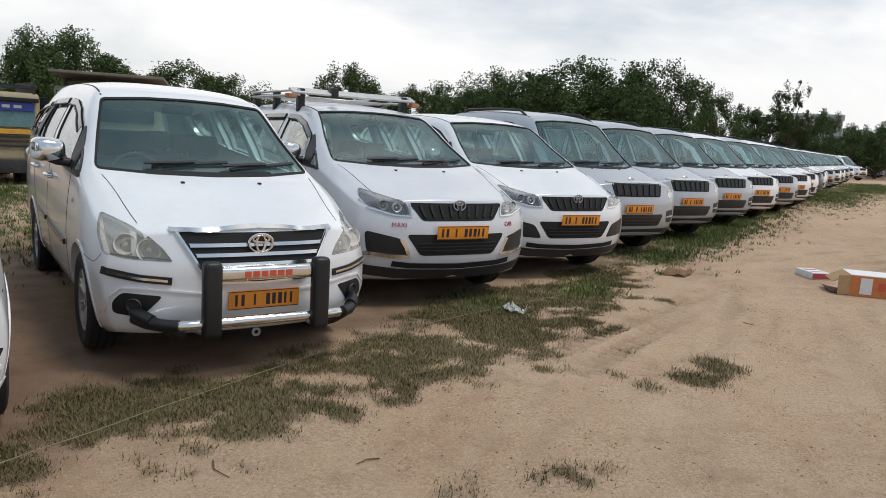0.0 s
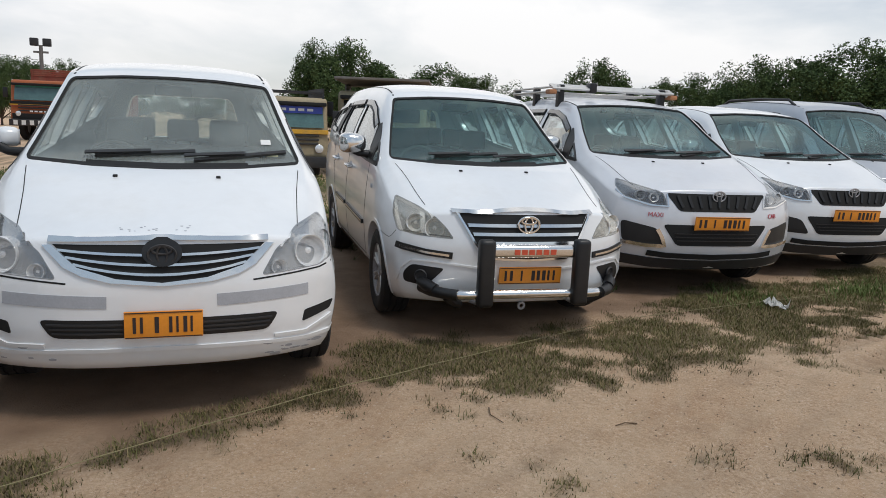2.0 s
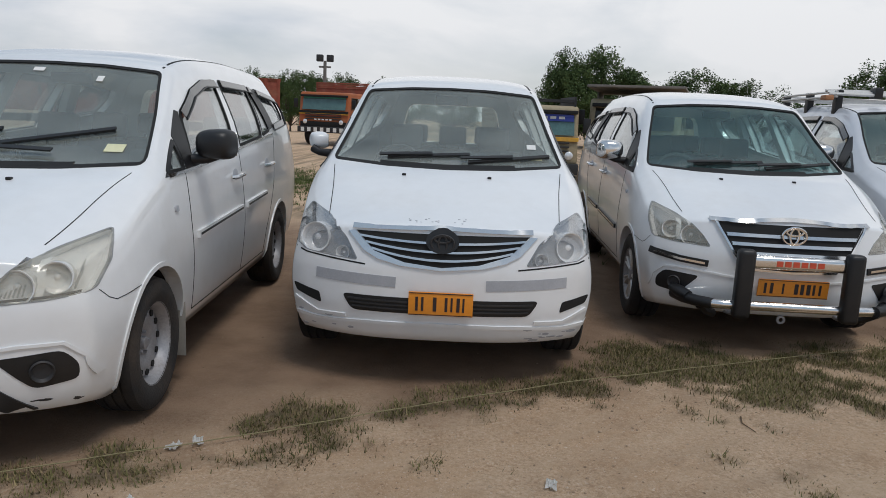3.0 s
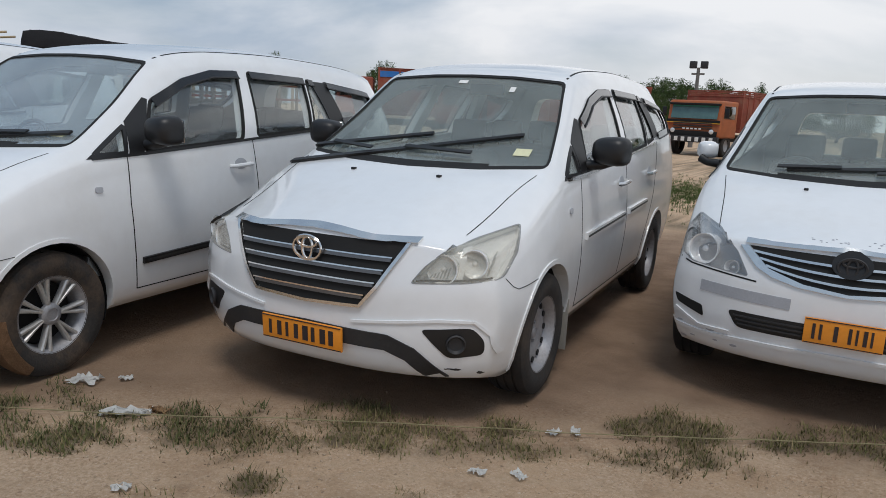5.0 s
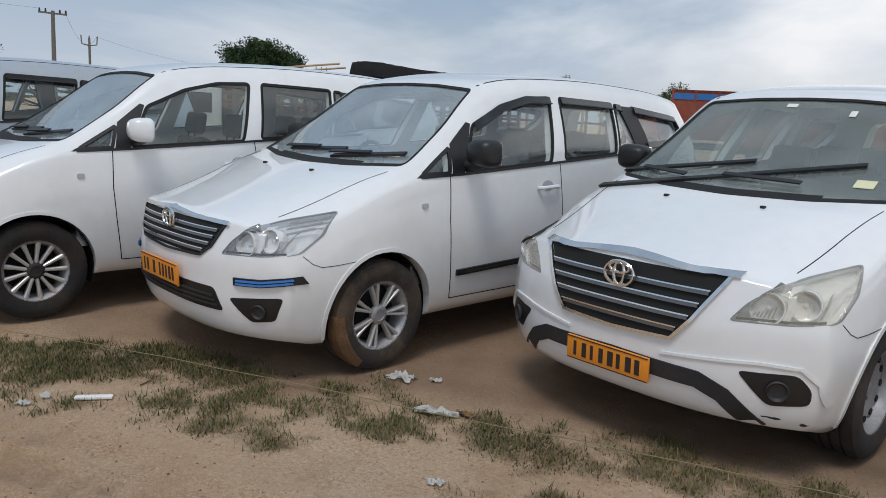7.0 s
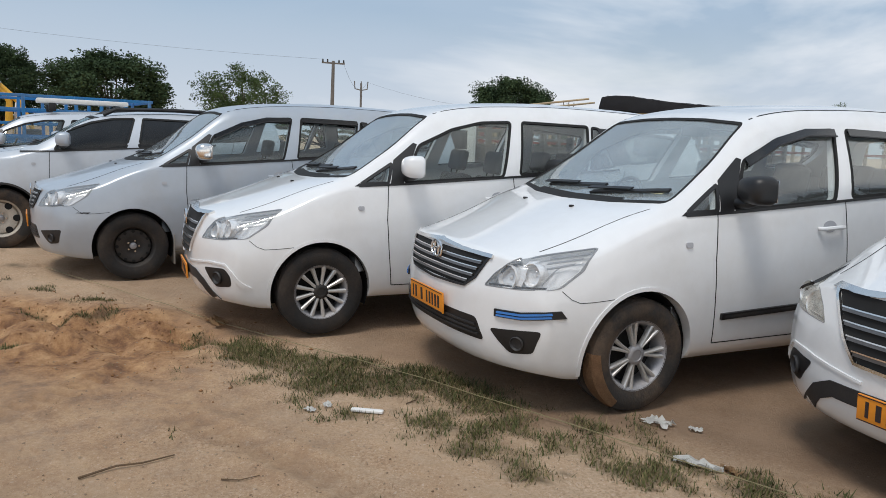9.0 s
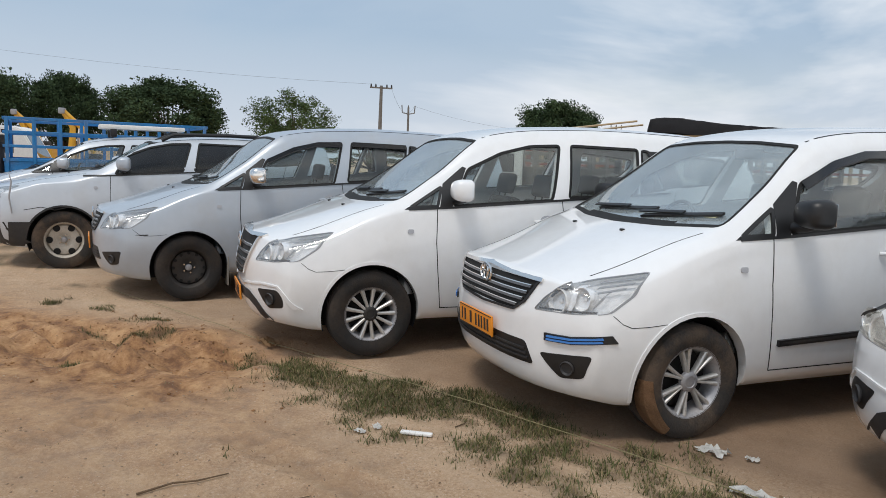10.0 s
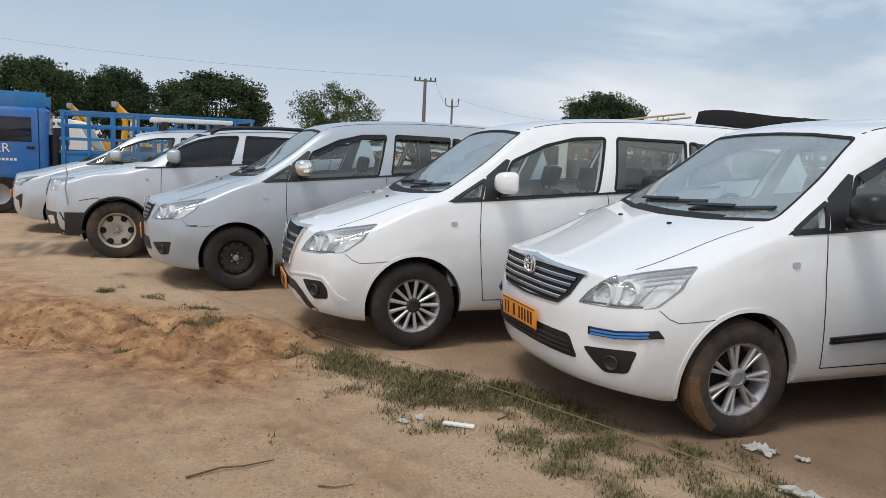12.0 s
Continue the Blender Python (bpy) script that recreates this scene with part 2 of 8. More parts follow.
def rod(a, b, r0, r1=None, segments=10, bm=None):
    """A round bar from a to b."""
    own, a, b = bmesh.new(), Vector(a), Vector(b)
    turn = (b - a).to_track_quat("Z", "Y").to_matrix().to_4x4()
    bmesh.ops.create_cone(own, cap_ends=True, segments=segments, radius1=r0, radius2=r0 if r1 is None else r1, depth=(b - a).length, matrix=Matrix.Translation((a + b) / 2) @ turn)
    return joined(bm, own)


def tube(points, r, segments=8, bm=None):
    """A round bar bent along points, of radius r or one radius a point."""
    own, rings, n = bmesh.new(), [], len(points)
    pts = [Vector(p) for p in points]
    radii = r if isinstance(r, (list, tuple)) else [r] * n
    side = None
    for i, p in enumerate(pts):
        ahead = (pts[min(i + 1, n - 1)] - pts[max(i - 1, 0)]).normalized()
        if side is None:
            side = ahead.orthogonal().normalized()
        side = (side - ahead * side.dot(ahead)).normalized()
        up = ahead.cross(side)
        rings.append([own.verts.new(p + radii[i] * (math.cos(k * math.tau / segments) * side + math.sin(k * math.tau / segments) * up)) for k in range(segments)])
    for a, b in zip(rings, rings[1:]):
        for k in range(segments):
            own.faces.new((a[k], a[(k + 1) % segments], b[(k + 1) % segments], b[k]))
    own.faces.new(rings[0][::-1])
    own.faces.new(rings[-1])
    return joined(bm, own)


def lathe(profile, segments=40, closed=True, bm=None):
    """Turns a profile of (radius, x) round the x axis."""
    own, rings = bmesh.new(), []
    for r, x in profile:
        rings.append([own.verts.new((x, r * math.cos(k * math.tau / segments), r * math.sin(k * math.tau / segments))) for k in range(segments)])
    pairs = list(zip(rings, rings[1:])) + ([(rings[-1], rings[0])] if closed else [])
    for a, b in pairs:
        for k in range(segments):
            own.faces.new((a[k], a[(k + 1) % segments], b[(k + 1) % segments], b[k]))
    if not closed:
        own.faces.new(rings[0][::-1])
        own.faces.new(rings[-1])
    bmesh.ops.recalc_face_normals(own, faces=own.faces)
    return joined(bm, own)


def lettering(words, size, depth=0.002):
    """Flat raised letters in the built-in font, centred, in the xz plane and facing -y."""
    curve = bpy.data.curves.new("letters", "FONT")
    curve.body, curve.size, curve.extrude, curve.align_x, curve.align_y = words, size, depth, "CENTER", "CENTER"
    curve.resolution_u = 2
    ob = bpy.data.objects.new("letters", curve)
    scene.collection.objects.link(ob)
    me = bpy.data.meshes.new_from_object(ob)
    bpy.data.objects.remove(ob)
    bpy.data.curves.remove(curve)
    me.transform(pose(0, 0, 0, 90, 0, 0))
    return me


# ---- car bodies ----
from mathutils.bvhtree import BVHTree


def smooth_curve(xs, ys, x):
    """A monotone cubic through the points (xs, ys), at x."""
    xs, ys, x = np.asarray(xs, float), np.asarray(ys, float), np.clip(np.asarray(x, float), xs[0], xs[-1])
    h, d = np.diff(xs), np.diff(ys) / np.diff(xs)
    m = np.r_[d[0], np.where(d[1:] * d[:-1] > 0, 2 * d[1:] * d[:-1] / np.where(d[1:] + d[:-1] == 0, 1, d[1:] + d[:-1]), 0), d[-1]]
    i = np.clip(np.searchsorted(xs, x) - 1, 0, len(h) - 1)
    s = (x - xs[i]) / h[i]
    return (2 * s**3 - 3 * s**2 + 1) * ys[i] + (s**3 - 2 * s**2 + s) * h[i] * m[i] + (3 * s**2 - 2 * s**3) * ys[i + 1] + (s**3 - s**2) * h[i] * m[i + 1]


class Shape:
    """The outer skin of a car: x across, y from the nose to the tail, z up. Keys along the length give its sections."""

    def __init__(self, length=4.585, width=0.88, height=1.775, nose=0.855, cowl=1.13, cowl_at=0.98, screen_at=1.84, belt=1.06, roof=0.612, bow=0.25, clear=0.22, tail=0.20, hub=(0.845, 3.595), tyre=0.315):
        self.length, self.width, self.height, self.belt, self.hub, self.tyre, self.bow, self.tail = length, width, height, belt, hub, tyre, bow, tail
        self.cowl_at, self.screen_at, self.cowl, self.roof, self.nose = cowl_at, screen_at, cowl, roof, nose
        k, h, w, c, s, L = width / 0.88, height, width, cowl_at, screen_at, length
        mid = (c + s) / 2 - 0.05
        self.v = np.array([0, 0.15, 0.45, c - 0.18, c + 0.04, mid, s, s + 0.46, 0.655 * L, 0.81 * L, 0.92 * L, 0.97 * L, L])
        slope = lambda f: nose + (cowl - nose) * f
        self.top = np.array([nose, slope(0.15), slope(0.47), slope(0.83), cowl + 0.01, cowl + 0.40 * (h - 0.10 - cowl), h - 0.095, h - 0.03, h, h - 0.012, h - 0.035, h - 0.055, h - 0.085])
        self.edge_z = np.array([nose - 0.04, slope(0.02), slope(0.34), slope(0.71), cowl - 0.012, cowl + 0.355 * (h - 0.10 - cowl), h - 0.135, h - 0.075, h - 0.052, h - 0.065, h - 0.085, h - 0.105, h - 0.135])
        self.edge_w = np.array([0.66 * k, 0.695 * k, 0.722 * k, 0.742 * k, 0.752 * k, 0.695 * k, roof + 0.008, roof, roof, roof - 0.004, roof - 0.012, roof - 0.02, roof - 0.035])
        b = belt
        self.belt_z = np.array([nose - 0.095, nose - 0.045, nose + 0.03, b - 0.085, b - 0.025, b + 0.01, b + 0.04, b + 0.07, b + 0.12, b + 0.155, b + 0.16, b + 0.16, b + 0.16])
        self.belt_w = w - np.array([0.10, 0.075, 0.05, 0.042, 0.04, 0.035, 0.03, 0.03, 0.03, 0.032, 0.04, 0.055, 0.08])
        self.side_w = w - np.array([0.05, 0.028, 0.006, 0.0, 0.0, 0.0, 0.0, 0.0, 0.0, 0.0, 0.008, 0.02, 0.04])
        self.low_z = clear + np.array([0.02, -0.02, -0.03, -0.01, 0.02, 0.03, 0.03, 0.03, 0.03, 0.03, 0.05, 0.09, 0.14])
        self.low_w = w - np.array([0.12, 0.085, 0.07, 0.065, 0.065, 0.065, 0.065, 0.065, 0.065, 0.065, 0.08, 0.10, 0.12])
        self.mesh = self.skin()
        bm = bmesh.new()
        bm.from_mesh(self.mesh)
        bm.verts.ensure_lookup_table()
        bm.faces.ensure_lookup_table()
        bm.normal_update()
        self.bm, self.tree = bm, BVHTree.FromBMesh(bm)

    def bent(self, p):
        """The bow of the front in plan and profile, and the rake of the tail."""
        u, v, z = p[..., 0], p[..., 1], p[..., 2]
        front = smooth_curve([0.1, 0.2, 0.3, 0.45, 0.6, 0.72, 0.86, 1.1], [0.14, 0.09, 0.03, 0.0, 0.0, 0.02, 0.06, 0.12], z - (self.nose - 0.855) * 0.8)
        front = front + self.bow * (np.abs(u) / (self.width - 0.05)) ** 2.9
        back = smooth_curve([0.2, 0.5, 0.9, 1.08, 1.6, 1.8], [0.10, 0.0, 0.02, 0.07, self.tail, self.tail + 0.06], z) + 0.12 * (np.abs(u) / self.width) ** 3
        s = np.clip(v / 0.95, 0, 1)
        e = np.clip((self.length - v) / 1.0, 0, 1)
        v = v + front * (1 - s * s * (3 - 2 * s)) - back * (1 - e * e * (3 - 2 * e))
        return np.stack([u, v, z], -1)

    def ring(self, v, inset=0.0, rows=18, cols=16):
        """One section at v, from low left across, up the right side, back over the top and down."""
        at = lambda keys: float(smooth_curve(self.v, keys, v))
        tz, ez, ew, bz, bw, sw, lz, lw = (at(k) for k in (self.top, self.edge_z, self.edge_w, self.belt_z, self.belt_w, self.side_w, self.low_z, self.low_w))
        zs = [lz, lz + 0.07, 0.5 * (lz + bz) + 0.02, bz, ez]
        z = np.concatenate([np.linspace(lz, bz, rows * 2 // 3, endpoint=False), np.linspace(bz, ez, rows - rows * 2 // 3 + 1)])
        u = smooth_curve(zs, [lw, sw - 0.035, sw, bw, ew], z) - inset
        c = np.linspace(-1, 1, cols + 1)
        low = [(x * u[0], z[0]) for x in c]
        top = [(x * u[-1], tz - (tz - ez) * abs(x) ** 2.8) for x in c[::-1]]
        right = list(zip(u[1:-1], z[1:-1]))
        left = [(-a, b) for a, b in right[::-1]]
        return low, right, top, left

    def skin(self, rows=18, cols=16):
        stations = np.unique(np.concatenate([np.linspace(0, 0.3, 9), np.linspace(0.3, 2.1, 34), np.linspace(2.1, self.length - 0.5, 18), np.linspace(self.length - 0.5, self.length, 10)]))
        pts, faces, loops = [], [], []
        for v in stations:
            low, right, top, left = self.ring(v, 0, rows, cols)
            loop = [(a, v, b) for a, b in low + right + top + left]
            loops.append(range(len(pts), len(pts) + len(loop)))
            pts += loop
        n = len(loops[0])
        for a, b in zip(loops, loops[1:]):
            faces += [(a[k], a[(k + 1) % n], b[(k + 1) % n], b[k]) for k in range(n)]
        for loop, v, flip in ((loops[0], stations[0], False), (loops[-1], stations[-1], True)):
            low, right, top, left = self.ring(v, 0, rows, cols)
            m = len(right) + 1
            grid = [[loop[j] for j in range(cols + 1)]]
            for i in range(1, m):
                r, l = loop[cols + i], loop[n - i]
                line = [l]
                for j in range(1, cols):
                    f = j / cols
                    edge = np.array(pts[l]) * (1 - f) + np.array(pts[r]) * f
                    crown = (np.array(pts[loop[cols + m + cols - j]])[2] - pts[loop[cols + m]][2]) * (i / m) ** 2
                    pts.append((edge[0], v, edge[2] + crown))
                    line.append(len(pts) - 1)
                grid.append(line + [r])
            grid.append([loop[cols + m + cols - j] for j in range(cols + 1)])
            for a, b in zip(grid, grid[1:]):
                for j in range(cols):
                    q = (a[j], a[j + 1], b[j + 1], b[j])
                    faces.append(q if flip else q[::-1])
        pts = self.bent(np.array(pts))
        me = bpy.data.meshes.new("skin")
        me.from_pydata(pts.tolist(), [], faces)
        bm = bmesh.new()
        bm.from_mesh(me)
        bmesh.ops.smooth_vert(bm, verts=bm.verts, factor=0.35, use_axis_x=True, use_axis_y=True, use_axis_z=True)
        bmesh.ops.recalc_face_normals(bm, faces=bm.faces)
        bm.to_mesh(me)
        bm.free()
        return me

    def normal(self, face, p):
        out = Vector()
        for vert in self.bm.faces[face].verts:
            out += vert.normal / ((vert.co - p).length + 1e-4)
        return out.normalized()

    def cast(self, start, way):
        p, _, face, _ = self.tree.ray_cast(Vector(start), Vector(way))
        if p is None:
            p, _, face, _ = self.tree.find_nearest(Vector(start) + Vector(way) * 3.0)
        return p, self.normal(face, p)

    def front(self, a, b):
        return self.cast((a, -3.0, b), (0, 1, 0))

    def right(self, a, b):
        return self.cast((3.0, a, b), (-1, 0, 0))

    def left(self, a, b):
        return self.cast((-3.0, a, b), (1, 0, 0))

    def above(self, a, b):
        return self.cast((a, b, 4.0), (0, 0, -1))

    def rear(self, a, b):
        return self.cast((a, self.length + 3, b), (0, -1, 0))


def mirrored(poly):
    return [(-a, b) for a, b in poly[::-1]]


def rounded(poly, r=0.02, steps=3):
    """A polygon with its corners rounded."""
    out, n = [], len(poly)
    for i in range(n):
        p, a, b = (Vector(poly[j % n]) for j in (i, i - 1, i + 1))
        ra, rb = min(r, (a - p).length * 0.45), min(r, (b - p).length * 0.45)
        s, e = p + (a - p).normalized() * ra, p + (b - p).normalized() * rb
        for k in range(steps + 1):
            f = k / steps
            out.append(tuple((1 - f) ** 2 * s + 2 * f * (1 - f) * p + f * f * e))
    return out


def slab(poly, cast, off=0.004, thick=0.006, h=0.05):
    """A panel with the outline poly, laid on the skin: its outer face off above the skin."""
    bm = bmesh.new()
    bm.faces.new([bm.verts.new((a, b, 0)) for a, b in poly])
    bmesh.ops.triangulate(bm, faces=bm.faces[:])
    for _ in range(6):
        long = [e for e in bm.edges if e.calc_length() > h]
        if not long:
            break
        bmesh.ops.subdivide_edges(bm, edges=long, cuts=1)
        bmesh.ops.triangulate(bm, faces=bm.faces[:])
        bmesh.ops.beautify_fill(bm, faces=bm.faces[:], edges=[e for e in bm.edges if not e.is_boundary])
    rim = [e for e in bm.edges if e.is_boundary]
    outer = bm.faces[:]
    made = {}
    for vert in bm.verts[:]:
        p, n = cast(vert.co.x, vert.co.y)
        vert.co = p + n * off
        made[vert] = bm.verts.new(p + n * (off - thick))
    for f in outer:
        bm.faces.new([made[x] for x in f.verts][::-1])
    for e in rim:
        a, b = e.verts
        bm.faces.new((a, b, made[b], made[a]))
    bmesh.ops.recalc_face_normals(bm, faces=bm.faces)
    return bm


def ribbon(path, width, cast, off=0.004, thick=0.006, step=0.03, closed=False, bm=None):
    """A strip laid on the skin along a path, its outer face off above the skin."""
    pts = [Vector(p) for p in path]
    if closed:
        pts.append(pts[0])
    fine = []
    for a, b in zip(pts, pts[1:]):
        n = max(1, int((b - a).length / step))
        fine += [a.lerp(b, k / n) for k in range(n)]
    if not closed:
        fine.append(pts[-1])
    own, rings, n = bmesh.new(), [], len(fine)
    for i, p in enumerate(fine):
        a, b = (fine[i - 1], fine[(i + 1) % n]) if closed else (fine[max(i - 1, 0)], fine[min(i + 1, n - 1)])
        d = (b - a).normalized()
        side = Vector((-d.y, d.x)) * (width / 2)
        ring = []
        for q, lift in ((p - side, -thick), (p - side, 0), (p + side, 0), (p + side, -thick)):
            c, nn = cast(q.x, q.y)
            ring.append(own.verts.new(c + nn * (off + lift)))
        rings.append(ring)
    for a, b in list(zip(rings, rings[1:])) + ([(rings[-1], rings[0])] if closed else []):
        for k in range(4):
            own.faces.new((a[k], a[(k + 1) % 4], b[(k + 1) % 4], b[k]))
    if not closed:
        own.faces.new(rings[0][::-1])
        own.faces.new(rings[-1])
    bmesh.ops.recalc_face_normals(own, faces=own.faces)
    return joined(bm, own)


def prism(poly, axis, lo, hi, bm):
    """A closed prism of a polygon, along an axis: x for side outlines (y, z), y for front outlines (x, z)."""
    place = (lambda a, b, d: (d, a, b)) if axis == "x" else (lambda a, b, d: (a, d, b))
    near, far = [bm.verts.new(place(a, b, lo)) for a, b in poly], [bm.verts.new(place(a, b, hi)) for a, b in poly]
    n = len(poly)
    made = [bm.faces.new(near), bm.faces.new(far[::-1])]
    made += [bm.faces.new((near[(k + 1) % n], near[k], far[k], far[(k + 1) % n])) for k in range(n)]
    bmesh.ops.recalc_face_normals(bm, faces=made)


def carve(shape, cutters):
    """The skin with the cabin, windows, wheel arches and lamp pockets cut out of it, keeping the skin's own smooth normals."""
    body = bpy.data.objects.new("shell", shape.mesh.copy())
    scene.collection.objects.link(body)
    temp = [body]
    for bm in cutters:
        me = bpy.data.meshes.new("cutter")
        bm.to_mesh(me)
        bm.free()
        ob = bpy.data.objects.new("cutter", me)
        scene.collection.objects.link(ob)
        mod = body.modifiers.new("cut", "BOOLEAN")
        mod.operation, mod.solver, mod.object = "DIFFERENCE", "EXACT", ob
        temp.append(ob)
    graph = bpy.context.evaluated_depsgraph_get()
    me = bpy.data.meshes.new_from_object(body.evaluated_get(graph))
    for ob in temp:
        bpy.data.objects.remove(ob)
    bm = bmesh.new()
    bm.from_mesh(me)
    bmesh.ops.triangulate(bm, faces=[f for f in bm.faces if len(f.verts) > 4])
    bm.to_mesh(me)
    bm.free()
    me.shade_smooth()
    normals = []
    for poly in me.polygons:
        for vi in poly.vertices:
            p = me.vertices[vi].co
            q, _, face, gap = shape.tree.find_nearest(p)
            n = shape.normal(face, q)
            normals.append(n if gap < 0.003 and n.dot(poly.normal) > 0.75 else poly.normal)
    me.normals_split_custom_set(normals)
    return me


def cabin_cutter(shape):
    """The hollow of the cabin, a hand's width inside the skin."""
    rings, own = [], bmesh.new()
    for v in np.linspace(shape.cowl_at + 0.13, shape.length - 0.16, 22):
        at = lambda keys: float(smooth_curve(shape.v, keys, v))
        tz, ez, ew, bz, bw = (at(k) for k in (shape.top, shape.edge_z, shape.edge_w, shape.belt_z, shape.belt_w))
        wall = [(bw - 0.05, 0.44), (bw - 0.05, bz - 0.1), (bw - 0.045, bz), (ew - 0.03, ez - 0.035)]
        sec = wall + [(ew * 0.5, tz - 0.05), (-ew * 0.5, tz - 0.05)] + [(-a, b) for a, b in wall[::-1]]
        line = np.array([(a, v, b) for a, b in sec])
        rings.append([own.verts.new(p) for p in shape.bent(line)])
    n = len(rings[0])
    for a, b in zip(rings, rings[1:]):
        for k in range(n):
            own.faces.new((a[k], a[(k + 1) % n], b[(k + 1) % n], b[k]))
    own.faces.new(rings[0][::-1])
    own.faces.new(rings[-1])
    bmesh.ops.triangulate(own, faces=own.faces[:])
    bmesh.ops.recalc_face_normals(own, faces=own.faces)
    return own


def disc(c, r, n=28, squash=1.0):
    return [(c[0] + r * math.cos(k * math.tau / n), c[1] + squash * r * math.sin(k * math.tau / n)) for k in range(n)]


def wheel_meshes(kind, r=0.326):
    """Tyre, rim and spokes of one wheel about the x axis, its outer face towards +x."""
    rr = r * 0.615
    tyre = lathe([(rr, -0.10), (rr + 0.02, -0.105), (r - 0.03, -0.108), (r - 0.008, -0.095), (r, -0.07), (r, -0.052), (r - 0.009, -0.05), (r - 0.009, -0.042), (r, -0.04), (r, -0.006), (r - 0.009, -0.004), (r - 0.009, 0.004), (r, 0.006), (r, 0.04), (r - 0.009, 0.042), (r - 0.009, 0.05), (r, 0.052), (r, 0.07), (r - 0.008, 0.095), (r - 0.03, 0.108), (r - 0.06, 0.111), (rr + 0.03, 0.107), (rr + 0.015, 0.10), (rr, 0.095)], 48)
    out = {"tyre": tyre, "barrel": lathe([(rr + 0.004, -0.10), (rr - 0.02, -0.09), (rr - 0.03, 0.02), (rr - 0.012, 0.085), (rr + 0.004, 0.097), (rr + 0.008, 0.09), (rr - 0.005, 0.02)], 40)}
    drum = lathe([(0.0001, -0.02), (rr - 0.035, -0.02), (rr - 0.035, 0.0), (0.0001, 0.0)], 32, closed=False)
    out["drum"] = drum
    spokes = []
    if kind in ("alloy", "cover"):
        n, wide, pair = {"alloy": (7, 0.021, 0.16), "cover": (13, 0.027, 0.0)}[kind]
        for k in range(n):
            for d in ((-pair, pair) if pair else (0.0,)):
                bm = bmesh.new()
                a = k * math.tau / n
                inner, outer = 0.045, rr - 0.008
                q = []
                for rad, w, x, t in ((inner, wide * 0.75, 0.078, d * 0.35), (rr * 0.6, wide * 0.85, 0.082, d * 0.8), (outer, wide * 1.15, 0.088, d)):
                    c = Vector((0, math.cos(a + t * 0.8), math.sin(a + t * 0.8))) * rad
                    s = Vector((0, -math.sin(a + t), math.cos(a + t))) * w
                    q.append([bm.verts.new(c + s * f + Vector((x + lift, 0, 0))) for f, lift in ((-0.5, -0.03), (-0.5, -0.004), (-0.2, 0.003), (0.2, 0.003), (0.5, -0.004), (0.5, -0.03))])
                for g, hh in zip(q, q[1:]):
                    for i in range(6):
                        bm.faces.new((g[i], g[(i + 1) % 6], hh[(i + 1) % 6], hh[i]))
                bm.faces.new(q[0][::-1])
                bm.faces.new(q[-1])
                bmesh.ops.recalc_face_normals(bm, faces=bm.faces)
                spokes.append(bm)
        out["hub_cap"] = lathe([(0.0001, 0.06), (0.058, 0.06), (0.056, 0.078), (0.046, 0.086), (0.032, 0.088), (0.03, 0.083), (0.0001, 0.084)], 24, closed=False)
    else:
        face = lathe([(0.0001, 0.02), (0.05, 0.02), (0.075, 0.035), (0.11, 0.05), (rr * 0.80, 0.045), (rr - 0.018, 0.01), (rr - 0.018, -0.005), (0.0001, -0.005)], 40, closed=False)
        out["disc"] = face
        holes, hole = (6, 0.040) if kind == "holed" else (12, 0.016)
        for k in range(holes):
            a = k * math.tau / holes
            bm = rod((0.030, math.cos(a) * rr * 0.74, math.sin(a) * rr * 0.74), (0.054, math.cos(a) * rr * 0.745, math.sin(a) * rr * 0.745), hole, segments=12)
            spokes.append(bm)
        nuts = None
        for k in range(5):
            a = k * math.tau / 5
            nuts = rod((0.02, math.cos(a) * 0.052, math.sin(a) * 0.052), (0.048, math.cos(a) * 0.052, math.sin(a) * 0.052), 0.009, segments=6, bm=nuts)
        out["wheel_nuts"] = nuts
        out["hub_cap"] = lathe([(0.0001, 0.02), (0.033, 0.02), (0.03, 0.05), (0.02, 0.055), (0.0001, 0.055)], 20, closed=False)
    meshes = {k: mesh_of(v, k) for k, v in out.items()}
    meshes["spokes"] = [mesh_of(b, "spoke") for b in spokes]
    return meshes


WHEELS = {}


